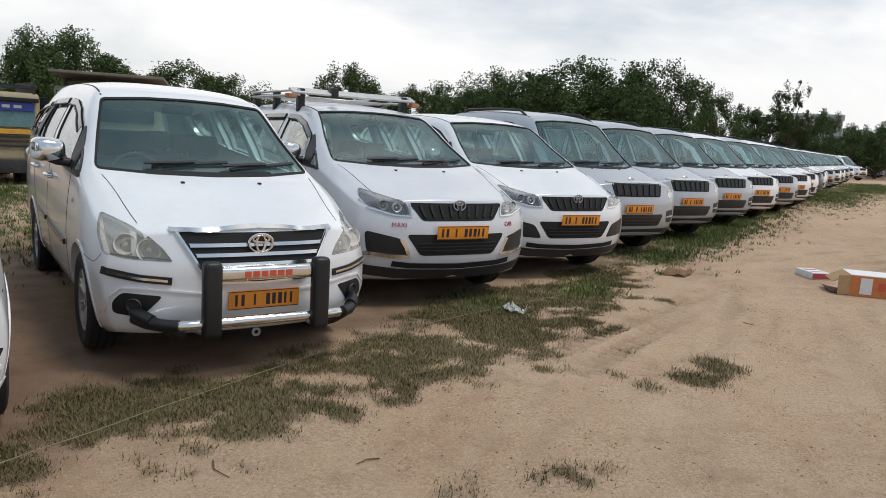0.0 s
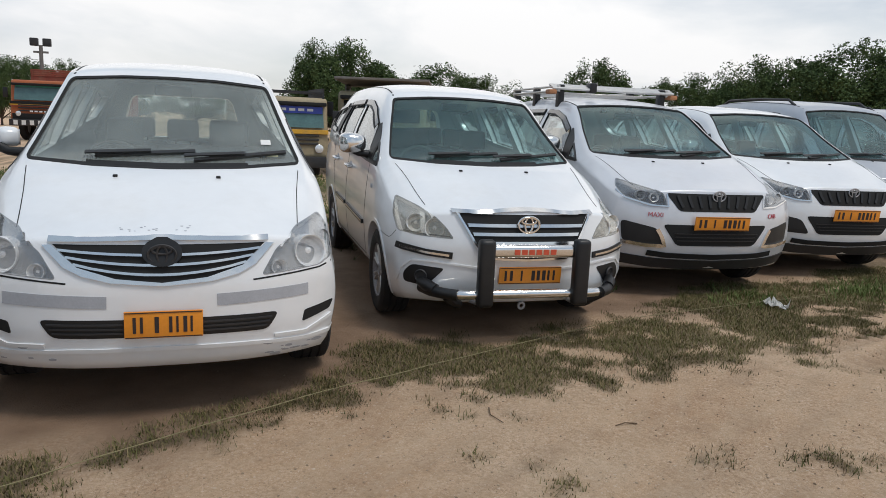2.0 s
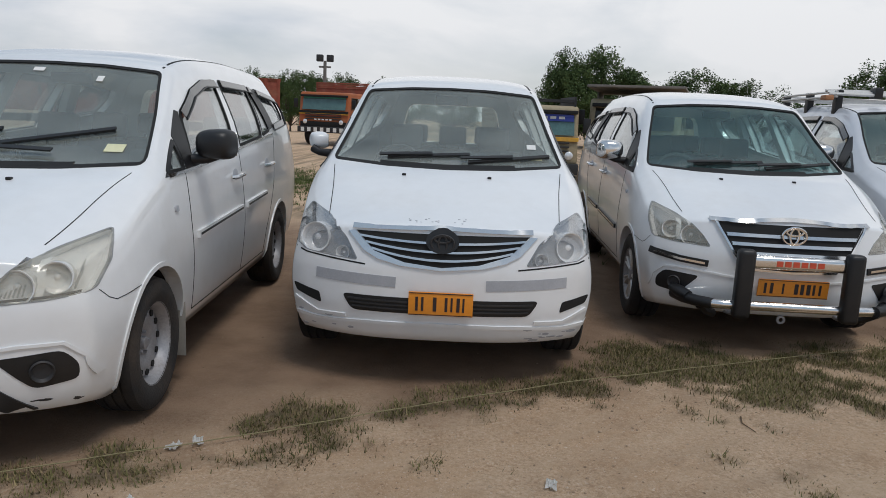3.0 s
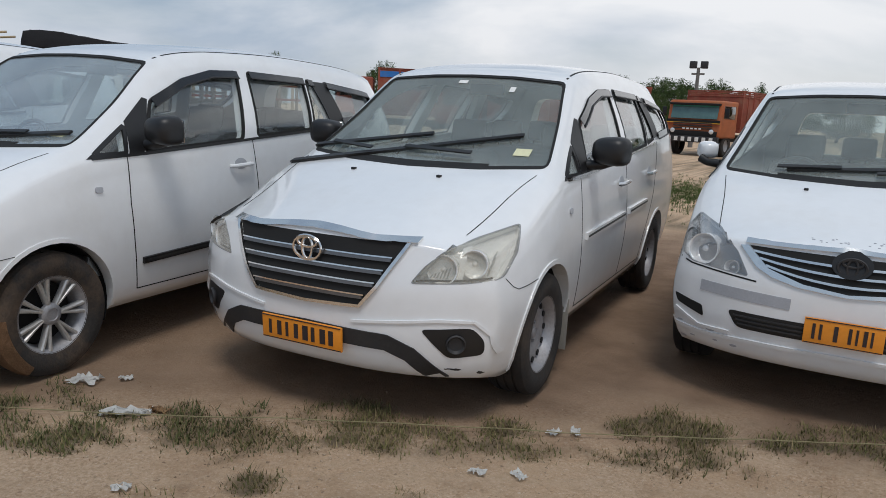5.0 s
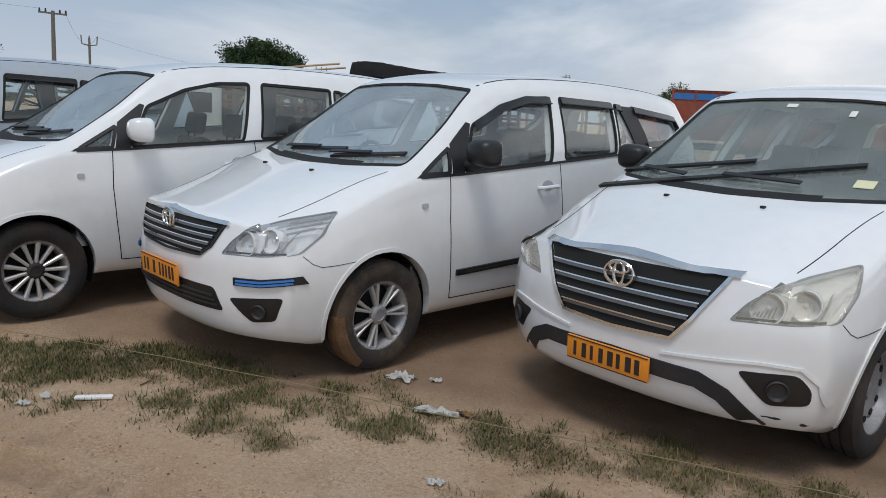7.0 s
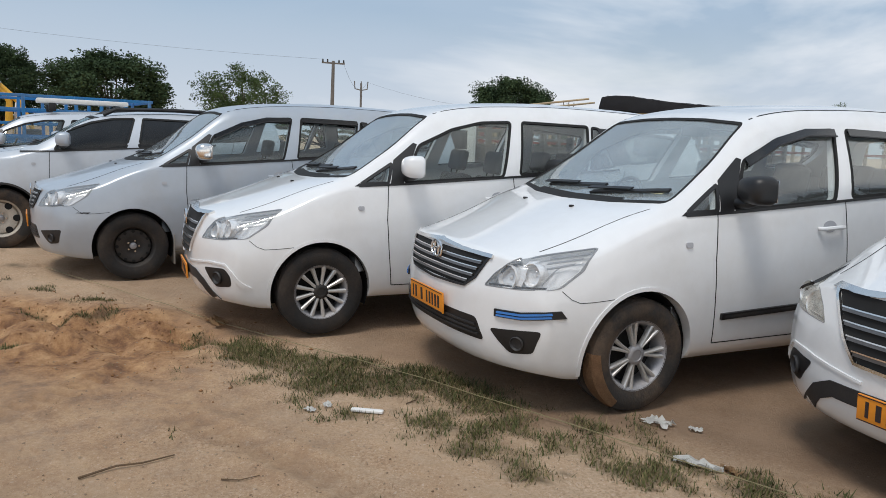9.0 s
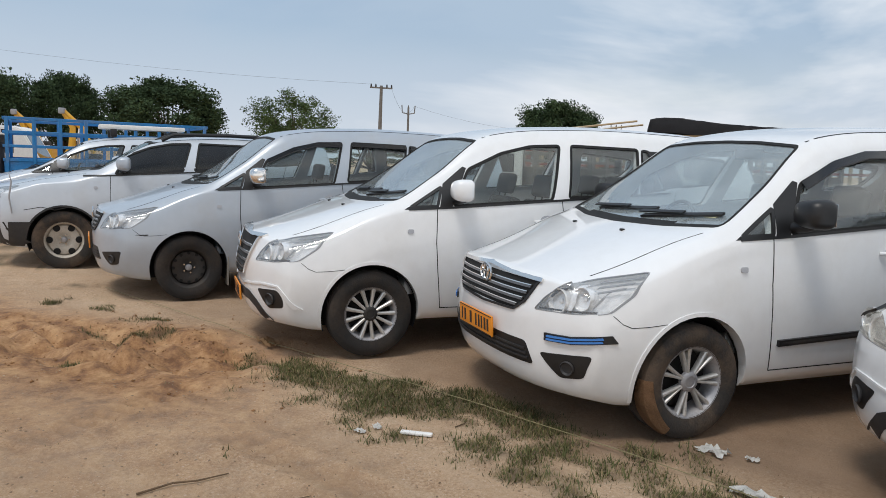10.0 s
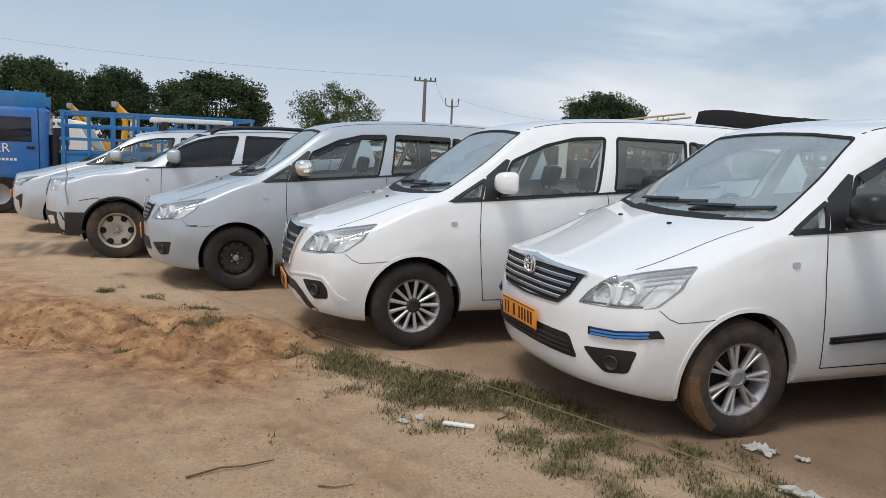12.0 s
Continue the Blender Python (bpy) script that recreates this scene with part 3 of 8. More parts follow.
def add_wheel(car, kind, m, r, tyre_mat="rubber"):
    """One wheel of a car: tyre, barrel, drum and the spokes or holes of its rim."""
    if (kind, r) not in WHEELS:
        WHEELS[kind, r] = wheel_meshes(kind, r)
    g = WHEELS[kind, r]
    steel = {"alloy": "alloy", "cover": "alloy", "holed": "dusty_steel", "steel": "grey_steel", "black": "dark_steel"}[kind]
    tyre = part("wheel", g["tyre"], tyre_mat, car, "dusty black rubber tyre on its rim", at=m)
    part("rim_barrel", g["barrel"], "grey_steel" if steel == "alloy" else steel, tyre)
    part("brake_drum", g["drum"], "under_black", tyre)
    if "disc" in g:
        part("rim_disc", g["disc"], steel, tyre)
        part("wheel_nuts", g["wheel_nuts"], "grey_steel" if kind == "steel" else "chrome", tyre)
        for s in g["spokes"]:
            part("vent_hole", s, "under_black", tyre)
    else:
        for s in g["spokes"]:
            part("spoke", s, steel, tyre)
    if tyre_mat == "muddy_rubber" and kind == "alloy":
        bm, lines = bmesh.new(), []
        for a in np.linspace(-0.9, 1.0, 16):
            w = 1 - (a / 1.05) ** 2
            b = math.radians(205) + a * 0.62 if m.translation.x > 0 else math.radians(-25) - a * 0.62
            lines.append([bm.verts.new((x, q * math.cos(b), q * math.sin(b))) for q, x in ((r - 0.045 - 0.02 * w, 0.1125), (r - 0.032, 0.1105), (r - 0.006, 0.0975), (r + 0.002, 0.07), (r + 0.002, 0.07 - 0.05 * w))])
        for p, q in zip(lines, lines[1:]):
            for k in range(4):
                bm.faces.new((p[k], p[k + 1], q[k + 1], q[k]))
        bmesh.ops.solidify(bm, geom=bm.faces[:], thickness=0.001)
        part("mud_stain", bm, "mud", tyre, "dried brown mud on the tyre")
    part("hub_cap", g["hub_cap"], "grey_steel" if kind != "cover" else "dark_steel", tyre)


class CarKind:
    """What all cars of one kind share: the carved shell, the panes and the cabin."""

    def __init__(self, shape, windows, screen, lamp, sail=()):
        self.s, self.windows, self.screen, self.lamp, self.sail = shape, windows, screen, lamp, sail
        s = shape
        glass, sides = bmesh.new(), bmesh.new()
        prism(screen, "y", s.cowl_at - 0.45, s.screen_at + 0.28, glass)
        for poly in windows:
            prism(poly, "x", 0.42, 1.2, sides)
            prism(poly, "x", -1.2, -0.42, sides)
        zr = s.height
        self.back = rounded([(-0.56, s.belt + 0.10), (0.56, s.belt + 0.10), (0.46, zr - 0.22), (-0.46, zr - 0.22)], 0.08)
        prism(self.back, "y", s.length - 0.75, s.length + 0.3, glass)
        arches = bmesh.new()
        for v in s.hub:
            for side in (-1, 1):
                out = [(v + (s.tyre + 0.05) * math.cos(k * math.tau / 40), s.tyre + (s.tyre + 0.05) * math.sin(k * math.tau / 40)) for k in range(40)]
                prism(out, "x", *sorted((side * 0.60, side * 1.2)), arches)
        pockets = bmesh.new()
        for sign in (1, -1):
            poly = lamp if sign > 0 else mirrored(lamp)
            joined(pockets, slab(poly, s.front, 0.06, 0.165, 0.06))
        self.shell = carve(s, [cabin_cutter(s), glass, sides, arches, pockets])
        self.panes = {"windscreen": mesh_of(slab(screen, s.front, -0.004, 0.004, 0.07), "windscreen"), "rear_window": mesh_of(slab(self.back, s.rear, -0.004, 0.004, 0.09), "rear_window")}
        self.side_panes = [[mesh_of(slab(p, c, -0.006, 0.004, 0.09), "side_window") for p in windows] for c in (s.right, s.left)]
        self.seals = [[mesh_of(ribbon(p, 0.020, c, 0.002, 0.012, 0.05, True), "window_seal") for p in windows] for c in (s.right, s.left)]
        self.screen_seal = mesh_of(ribbon(screen, 0.014, s.front, 0.0025, 0.014, 0.05, True), "windscreen_seal")
        pocket = lambda sign: lamp if sign > 0 else mirrored(lamp)
        self.lamp_backs = [mesh_of(slab(pocket(k), s.front, -0.042, 0.006, 0.04), "reflector") for k in (1, -1)]
        self.lamp_glass = [mesh_of(slab(pocket(k), s.front, 0.003, 0.004, 0.03), "lens") for k in (1, -1)]
        self.lamp_rims = [mesh_of(ribbon(pocket(k), 0.004, s.front, 0.0015, 0.01, 0.04, True), "lamp_seal") for k in (1, -1)]
        self.flares = {}
        for v in s.hub:
            for side, c in ((1, s.right), (-1, s.left)):
                r = s.tyre + 0.058
                arc = [(v + r * math.cos(a), s.tyre + r * math.sin(a)) for a in np.linspace(-0.25, math.pi + 0.25, 26)]
                self.flares[v, side] = mesh_of(ribbon(arc, 0.022, c, 0.006, 0.012, 0.05), "arch_lip")
        self.liners = []
        r = s.tyre + 0.043
        for v in s.hub:
            for side in (1, -1):
                own, lines = bmesh.new(), []
                for a in np.linspace(-0.35, math.pi + 0.35, 22):
                    lines.append([own.verts.new((side * x, v + q * math.cos(a), s.tyre + q * math.sin(a))) for x, q in ((0.605, r), (s.width - 0.075, r), (s.width - 0.075, r + 0.004), (0.605, r + 0.004))])
                for a, b in zip(lines, lines[1:]):
                    for k in range(4):
                        own.faces.new((a[k], a[(k + 1) % 4], b[(k + 1) % 4], b[k]))
                prism([(v + r * math.cos(a), s.tyre + r * math.sin(a)) for a in np.linspace(-0.35, math.pi + 0.35, 22)], "x", *sorted((side * 0.606, side * 0.612)), own)
                bmesh.ops.recalc_face_normals(own, faces=own.faces)
                self.liners.append(mesh_of(own, "wheel_liner"))
        lining = bmesh.new()
        box(-0.60, 0.60, s.hub[0] - 0.42, s.hub[1] + 0.42, s.low_z[5] - 0.03, s.low_z[5] + 0.05, 0.01, 1, lining)
        self.under = mesh_of(lining, "underbody")
        self.cabin = {}

    def interior(self, car, seat="seat_grey", rows=3):
        s = self.s
        if not self.cabin:
            c, f = self.cabin, s.screen_at
            c["dash"] = mesh_of(box(-0.70, 0.70, s.cowl_at + 0.22, f - 0.28, 0.72, s.belt + 0.015, 0.07, 3), "dashboard")
            ring = [(-0.36 + 0.18 * math.cos(a), f - 0.20 + 0.07 * math.sin(a), s.belt - 0.02 + 0.165 * math.sin(a)) for a in np.linspace(0, math.tau, 25)]
            wheel = tube(ring, 0.014, 8)
            for a in (0.3, 2.84, 4.71):
                rod((-0.36, f - 0.20, s.belt - 0.03), (-0.36 + 0.17 * math.cos(a), f - 0.20 + 0.066 * math.sin(a), s.belt - 0.02 + 0.155 * math.sin(a)), 0.014, segments=8, bm=wheel)
            rod((-0.36, f - 0.20, s.belt - 0.03), (-0.36, f - 0.45, s.belt - 0.10), 0.035, segments=10, bm=wheel)
            c["steering"] = mesh_of(wheel, "steering_wheel")
            c["mirror"] = mesh_of(box(-0.12, 0.12, f + 0.07, f + 0.10, s.height - 0.26, s.height - 0.19, 0.012), "inner_mirror")
            base = bmesh.new()
            cushion_top = 0.66
            box(-0.24, 0.24, -0.05, 0.45, 0.42, cushion_top, 0.06, 3, base)
            back = box(-0.24, 0.24, 0, 0.13, 0, 0.56, 0.05, 3)
            moved(back, pose(0, 0.40, cushion_top - 0.06, -14, 0, 0))
            joined(base, back)
            head = box(-0.13, 0.13, 0, 0.09, 0.58, 0.77, 0.04, 3)
            moved(head, pose(0, 0.42, cushion_top - 0.06, -12, 0, 0))
            for x in (-0.06, 0.06):
                rod((x, 0.55, 1.08), (x, 0.58, 1.22), 0.007, segments=6, bm=head)
            c["seat"], c["head"] = mesh_of(base, "seat"), mesh_of(head, "headrest")
        c, f = self.cabin, s.screen_at
        part("dashboard", c["dash"], "dash", car)
        part("steering_wheel", c["steering"], "dash", car)
        part("inner_mirror", c["mirror"], "black_plastic", car)
        for y, xs in ((f + 0.02, (-0.36, 0.36)), (f + 0.95, (-0.42, 0.02, 0.44)), (f + 1.75, (-0.38, 0.38)))[:rows]:
            for x in xs:
                chair = part("car_seat", c["seat"], seat, car, at=pose(x, y, 0))
                part("headrest", c["head"], seat, chair)


def number_plate(car, c, y, w=0.5, h=0.12, tilt=0.0, bars=9, yaw=0.0):
    """A yellow-orange registration plate with plain bars in place of its characters."""
    m = pose(c[0], y, c[1], tilt, 0, yaw)
    plate = part("number_plate", box(-w / 2, w / 2, -0.006, 0.006, -h / 2, h / 2, 0.003), "plate_orange", car, "orange registration plate with dark characters", at=m)
    rim = None
    for x0, x1, z0, z1 in ((-w / 2 + 0.004, w / 2 - 0.004, h / 2 - 0.007, h / 2 - 0.003), (-w / 2 + 0.004, w / 2 - 0.004, -h / 2 + 0.003, -h / 2 + 0.007)):
        rim = box(x0, x1, -0.0085, -0.005, z0, z1, bm=rim)
    part("plate_border", rim, "plate_ink", plate)
    rng = random.Random(bars * 7 + int(100 * abs(c[0]) + 10 * y))
    step = (w - 0.06) / bars
    for k in range(bars):
        if bars > 8 and k in (2, 4):
            continue
        x = -w / 2 + 0.03 + (k + 0.5) * step
        part("character_bar", box(x - step * 0.3, x - step * 0.3 + step * rng.uniform(0.3, 0.62), -0.0085, -0.005, -h * 0.30, h * 0.30), "plate_ink", plate)


def emblem(car, x, y, z, r=0.055, mat="chrome"):
    """A plain oval badge with crossing rings."""
    own = None
    for rx, rz, dz in ((r, r * 0.72, 0.0), (r * 0.36, r * 0.66, 0.0), (r * 0.68, r * 0.30, r * 0.34)):
        pts = [(x + rx * math.cos(a), y, z + dz + rz * math.sin(a)) for a in np.linspace(0, math.tau, 25)]
        own = tube(pts, r * 0.10, 6, own)
    part("badge", own, mat, car, "plain oval badge")


def add_side_gear(car, kind, spec):
    """Mirrors, handles, door gaps, rub strips and indicators on both flanks."""
    s = kind.s
    f, b = s.screen_at, s.belt
    for side, cast in ((1, s.right), (-1, s.left)):
        gaps = ribbon([(f - 0.505, b + 0.022), (f - 0.515, 0.83), (f - 0.50, 0.62), (f - 0.465, 0.34)], 0.006, cast, 0.0015, 0.003)
        ribbon([(f + 0.535, b + 0.098), (f + 0.56, 0.92), (f + 0.58, 0.7), (f + 0.56, 0.335)], 0.006, cast, 0.0015, 0.003, bm=gaps)
        ribbon([(f + 1.62, b + 0.18), (f + 1.50, 0.85), (f + 1.28, 0.52), (f + 1.24, 0.34)], 0.006, cast, 0.0015, 0.003, bm=gaps)
        ribbon([(f - 0.465, 0.34), (f + 1.24, 0.345)], 0.006, cast, 0.0015, 0.003, bm=gaps)
        part("door_gap", gaps, "gap_black", car)
        for y, lift in ((f + 0.405, 0.065), (f + 1.30, 0.085)):
            p, n = cast(y, b - 0.13 + lift)
            grip = tube([(side * (p.x * side + 0.004), y - 0.115, b - 0.134 + lift), (side * (p.x * side + 0.034), y - 0.085, b - 0.132 + lift), (side * (p.x * side + 0.036), y + 0.07, b - 0.124 + lift), (side * (p.x * side + 0.004), y + 0.10, b - 0.122 + lift)], [0.012, 0.014, 0.014, 0.012], 8)
            part("door_handle", grip, spec.get("handle", "white_paint"), car)
            # flat grey disc paints the shaded hollow behind the grip
            part("handle_cup", slab(disc((y - 0.005, b - 0.122 + lift), 0.058, 16, 0.62), cast, 0.002, 0.003), "tape_grey", car)
        if spec.get("strip"):
            high, tall = spec.get("strip_at", 0.50), spec.get("strip_wide", 0.036)
            for y0, y1 in ((f - 0.44, f + 0.50), (f + 0.62, f + 1.22)):
                za, zb = high + 0.035 * (y0 - f + 0.44), high + 0.035 * (y1 - f + 0.44)
                strip = part("rub_strip", ribbon([(y0, za), (y1, zb)], tall, cast, 0.016, 0.018), spec["strip"], car)
                part("strip_inlay", ribbon([(y0 + 0.02, za), (y1 - 0.02, zb)], tall * 0.3, cast, 0.018, 0.004), spec.get("inlay", "chrome"), strip)
        foot = [q for poly in kind.windows[-4:-2] for q in (min(poly, key=lambda c: c[0] + 3 * c[1]), min(poly, key=lambda c: 2.2 * c[1] - c[0]))]
        (ya, za), (yb, zb) = foot[0], foot[-1]
        sill = [(y, za + (zb - za) * (y - ya) / (yb - ya) - 0.016) for y in (ya - 0.36, ya, (ya + yb) / 2, yb, yb + 0.34)]
        sill[0] = (sill[0][0], sill[0][1] + 0.008)
        part("belt_moulding", ribbon(sill, 0.016, cast, 0.007, 0.010), spec.get("moulding", "black_plastic"), car)
        for poly in kind.sail:
            part("mirror_sail", slab(poly, cast, 0.004, 0.006, 0.04), "black_plastic", car)
        if kind.sail:
            part("quarter_surround", ribbon(kind.windows[0], 0.018, cast, 0.003, 0.006, 0.03, True), "black_plastic", car)
        w3, w4 = kind.windows[-2], kind.windows[-1]
        rear_edge = sorted(w3, key=lambda q: -q[0])[:6]
        front_edge = sorted(w4, key=lambda q: q[0])[:6]
        lo3, hi3 = min(rear_edge, key=lambda q: q[1]), max((q for q in w3 if q[0] > sum(p[0] for p in w3) / len(w3)), key=lambda q: q[1])
        lo4, hi4 = min((q for q in w4 if q[0] < sum(p[0] for p in w4) / len(w4)), key=lambda q: q[1]), max(front_edge, key=lambda q: q[1])
        part("pillar_cover", slab([lo3, lo4, hi4, hi3], cast, 0.003, 0.004), "black_plastic", car)
        keys = np.linspace(f - 0.06, s.length - 0.55, 12)
        ditch = [(side * (float(smooth_curve(s.v, s.edge_w, v)) * 0.93), v) for v in keys]
        part("roof_ditch", ribbon(ditch, 0.012, s.above, 0.002, 0.004, 0.08), "gap_black", car)
        c = spec.get("blinker", (1.126, 0.915))
        part("side_indicator", slab(rounded([(c[0] - 0.022, c[1] - 0.015), (c[0] + 0.022, c[1] - 0.015), (c[0] + 0.022, c[1] + 0.015), (c[0] - 0.022, c[1] + 0.015)], 0.010), cast, 0.008, 0.010, 0.03), "tape_grey", car)
        if spec.get("visor"):
            for poly in kind.windows[1 if len(kind.windows) > 3 else 0:]:
                corner = [tuple((Vector(poly[k + 1]) + Vector(poly[k + 2])) / 2) for k in range(0, len(poly), 4)]
                top = max(c[1] for c in corner)
                line = [c for c in corner if c[1] > top - 0.30]
                (y0, z0), (y1, z1) = line[-2:]
                if len(line) > 3:
                    line[-1] = (y0 + (y1 - y0) * 0.97, z0 + (z1 - z0) * 0.97)
                line = [(c[0], c[1] - 0.008) for c in line]
                visor = part("rain_visor", ribbon([(c[0], c[1] - 0.008) for c in line], 0.048, cast, 0.016, 0.004, 0.05), "smoke_visor", car, "smoked plastic window visor")
                part("visor_rim", ribbon([(c[0], c[1] - 0.031) for c in line], 0.007, cast, 0.024, 0.012, 0.05), "black_plastic", visor)
        if spec.get("flap"):
            x = side * (s.width - 0.10)
            part("mud_flap", box(x - 0.09, x + 0.09, s.hub[0] + s.tyre + 0.045, s.hub[0] + s.tyre + 0.055, 0.13, 0.42, 0.003), "cabin_trim", car)
        if side not in spec.get("mirrors", (1, -1)):
            continue
        head = bmesh.new()
        bmesh.ops.create_icosphere(head, subdivisions=3, radius=1.0)
        for v in head.verts:
            e = 0.62
            v.co = Vector([math.copysign(abs(c) ** e, c) for c in v.co])
            v.co = Vector((v.co.x * 0.105, v.co.y * (0.115 if v.co.y < 0 else 0.045), v.co.z * 0.080 * (1 + 0.08 * v.co.x * side)))
        mx = s.width + 0.085
        fold = spec.get("fold", 0)
        if fold:
            mx = s.width + 0.03
        turned = pose(side * mx, f - 0.33 + fold * 0.001, b + 0.165, 0, 0, side * (-8 + fold))
        if fold:
            turned = turned @ Matrix.Scale(0.74, 4)
        moved(head, turned)
        mirror = part("door_mirror", head, spec.get("mirror", "black_plastic"), car)
        part("mirror_foot", tube([(side * (s.width - 0.05), f - 0.36, b + 0.08), (side * (s.width + 0.03), f - 0.35, b + 0.085), (side * (s.width + 0.08), f - 0.33, b + 0.11)], [0.03, 0.026, 0.03], 10), "black_plastic", mirror)
        part("mirror_glass", moved(box(-0.088, 0.088, 0.034, 0.038, -0.062, 0.062, 0.002, 1), turned), "chrome", mirror)


def wipers(car, s, lines, parked=0.014):
    for pivot, elbow, tip in lines:
        arm = ribbon([pivot, elbow], 0.014, s.front, parked + 0.018, 0.008)
        blade = part("wiper", arm, "black_plastic", car)
        part("wiper_blade", ribbon([((elbow[0] * 2.2 - tip[0] * 1.2), (elbow[1] * 2.2 - tip[1] * 1.2)), tip], 0.014, s.front, parked + 0.004, 0.014), "black_plastic", blade)


def lamp_inners(lamp, s, sign, style):
    """What shows behind a headlamp's lens: a bright divider, dark seams round the bowls and, by kind, ribs or fins."""
    if not style:
        return
    lay = lambda path, width, off, mat, name: part(name, ribbon([(sign * a, z) for a, z in path], width, s.front, off, 0.004, 0.02), mat, lamp)
    lay([(0.678, 0.690), (0.690, 0.74), (0.684, 0.80), (0.672, 0.838)], 0.026, -0.016, "lamp_chrome", "lamp_divider")
    lay([(0.545, 0.692), (0.556, 0.735), (0.590, 0.785), (0.640, 0.815)], 0.006, -0.014, "lamp_grey", "bowl_seam")
    lay([(0.786, 0.715), (0.790, 0.77), (0.775, 0.815)], 0.005, -0.014, "lamp_grey", "bowl_seam")
    lay([(0.515, 0.684), (0.60, 0.690), (0.70, 0.693), (0.80, 0.704)], 0.010, -0.012, "lamp_dark", "lamp_sill")
    lay([(0.520, 0.700), (0.552, 0.708)], 0.016, -0.012, "lamp_grey", "side_lamp")
    if style == "mid":
        for k in range(3):
            lay([(0.705 + 0.022 * k, 0.852 - 0.026 * k), (0.75 + 0.018 * k, 0.868 - 0.022 * k), (0.785 + 0.006 * k, 0.882 - 0.026 * k)], 0.010, -0.010, "lamp_grey", "lamp_fin")
        lay([(0.57, 0.752), (0.60, 0.790), (0.645, 0.806)], 0.014, -0.012, "lamp_dark", "lamp_shade")
    else:
        for k in range(6):
            lay([(0.570 + 0.013 * k, 0.700), (0.578 + 0.013 * k, 0.716 + 0.006 * k)], 0.006, -0.010, "lamp_grey", "lens_rib")


def base_car(kind, spec, m, label, category="car", group="parked cabs"):
    """Shell, glazing, cabin, wheels and flanks common to all cars; the face of each is added after."""
    s = kind.s
    car = tagged(empty(spec.get("name", "people_carrier"), m), label, category, group)
    paint = spec.get("paint", "white_paint")
    part("body", kind.shell, paint, car)
    screen = part("windscreen", kind.panes["windscreen"], spec.get("screen", "windscreen"), car)
    back = part("rear_window", kind.panes["rear_window"], spec.get("pane", "side_glass"), car)
    panes = [screen, back]
    part("windscreen_seal", kind.screen_seal, "gap_black", car)
    floor_z = min(q[1] for q in kind.screen)
    foot = sorted(q for q in kind.screen if q[1] < floor_z + 0.03)[1:-1]
    part("screen_band", ribbon([(a, z + 0.010) for a, z in foot], 0.016, s.front, 0.003, 0.004, 0.06), "gap_black", car)
    for j in (0, 1):
        for me, seal in zip(kind.side_panes[j], kind.seals[j]):
            pane = part("side_window", me, spec.get("pane", "side_glass"), car)
            part("window_seal", seal, "gap_black", pane)
            panes.append(pane)
        lamp = part("headlamp", kind.lamp_glass[j], spec.get("lens", "clear_lens"), car, spec.get("lamp_label", ""))
        part("lamp_reflector", kind.lamp_backs[j], spec.get("reflector", "lamp_chrome"), lamp)
        part("lamp_seal", kind.lamp_rims[j], "lamp_grey", lamp)
        panes.append(lamp)
        sign = 1 if j == 0 else -1
        for (u, z, r), mat in zip(spec.get("bulbs", ((0.618, 0.738, 0.062), (0.735, 0.775, 0.056))), spec.get("bulb_mats", ("lamp_chrome", "lamp_chrome"))):
            p, n = s.front(u * sign, z)
            bowl = lathe([(0.0001, -0.005), (r * 0.22, 0.0), (r * 0.25, 0.03), (r * 0.55, 0.022), (r * 0.85, 0.0), (r, -0.028), (r * 1.08, -0.03), (r * 1.1, 0.04), (0.0001, 0.04)], 24, closed=False)
            moved(bowl, Matrix.Translation(p - n * 0.036) @ Vector((-0.35 * sign * 0 + n.x * 0.5, -1, 0.1)).to_track_quat("-X", "Z").to_matrix().to_4x4())
            part("lamp_bowl", bowl, mat, lamp)
        lamp_inners(lamp, s, sign, spec.get("lamp_style"))
    for pane in panes:
        pane.visible_shadow = False
    for (v, side), me in kind.flares.items():
        part("arch_lip", me, spec.get("flare", paint), car)
    for me in kind.liners:
        part("wheel_liner", me, "under_black", car)
    part("underbody", kind.under, "under_black", car)
    kind.interior(car, spec.get("seat", "seat_grey"), spec.get("rows", 3))
    wheels = spec.get("wheels", "alloy")
    for v in s.hub:
        for side in (1, -1):
            add_wheel(car, wheels, pose(side * (s.width - 0.125), v, s.tyre - 0.004, 0, 0, 0 if side > 0 else 180), s.tyre, spec.get("tyre", "rubber"))
    add_side_gear(car, kind, spec)
    for side in (1, -1):
        edge = ribbon([(side * a * s.width / 0.88, c) for a, c in ((0.636, 0.31), (0.675, 0.68), (0.715, s.cowl_at - 0.02))], 0.004, s.above, 0.0015, 0.003)
        part("bonnet_gap", edge, "gap_black", car)
    for x in (-0.26, 0.26):
        p, n = s.above(x, s.cowl_at - 0.22)
        part("washer_jet", box(p.x - 0.012, p.x + 0.012, p.y - 0.012, p.y + 0.012, p.z - 0.004, p.z + 0.010, 0.004), "black_plastic", car)
    return car


def both(poly):
    return (poly, mirrored(poly))


def slat_rows(car, cast, outline, zs, width=0.018, mat="chrome", off=0.014, name="grille_slat", bend=0.0):
    """Horizontal slats inside a grille outline given as (z, half width)."""
    for z in zs:
        half = float(np.interp(z, [o[0] for o in outline], [o[1] for o in outline])) - 0.012
        part(name, ribbon([(x, z + bend * (1 - (x / half) ** 2)) for x in np.linspace(-half, half, 9)], width, cast, off, 0.016), mat, car)


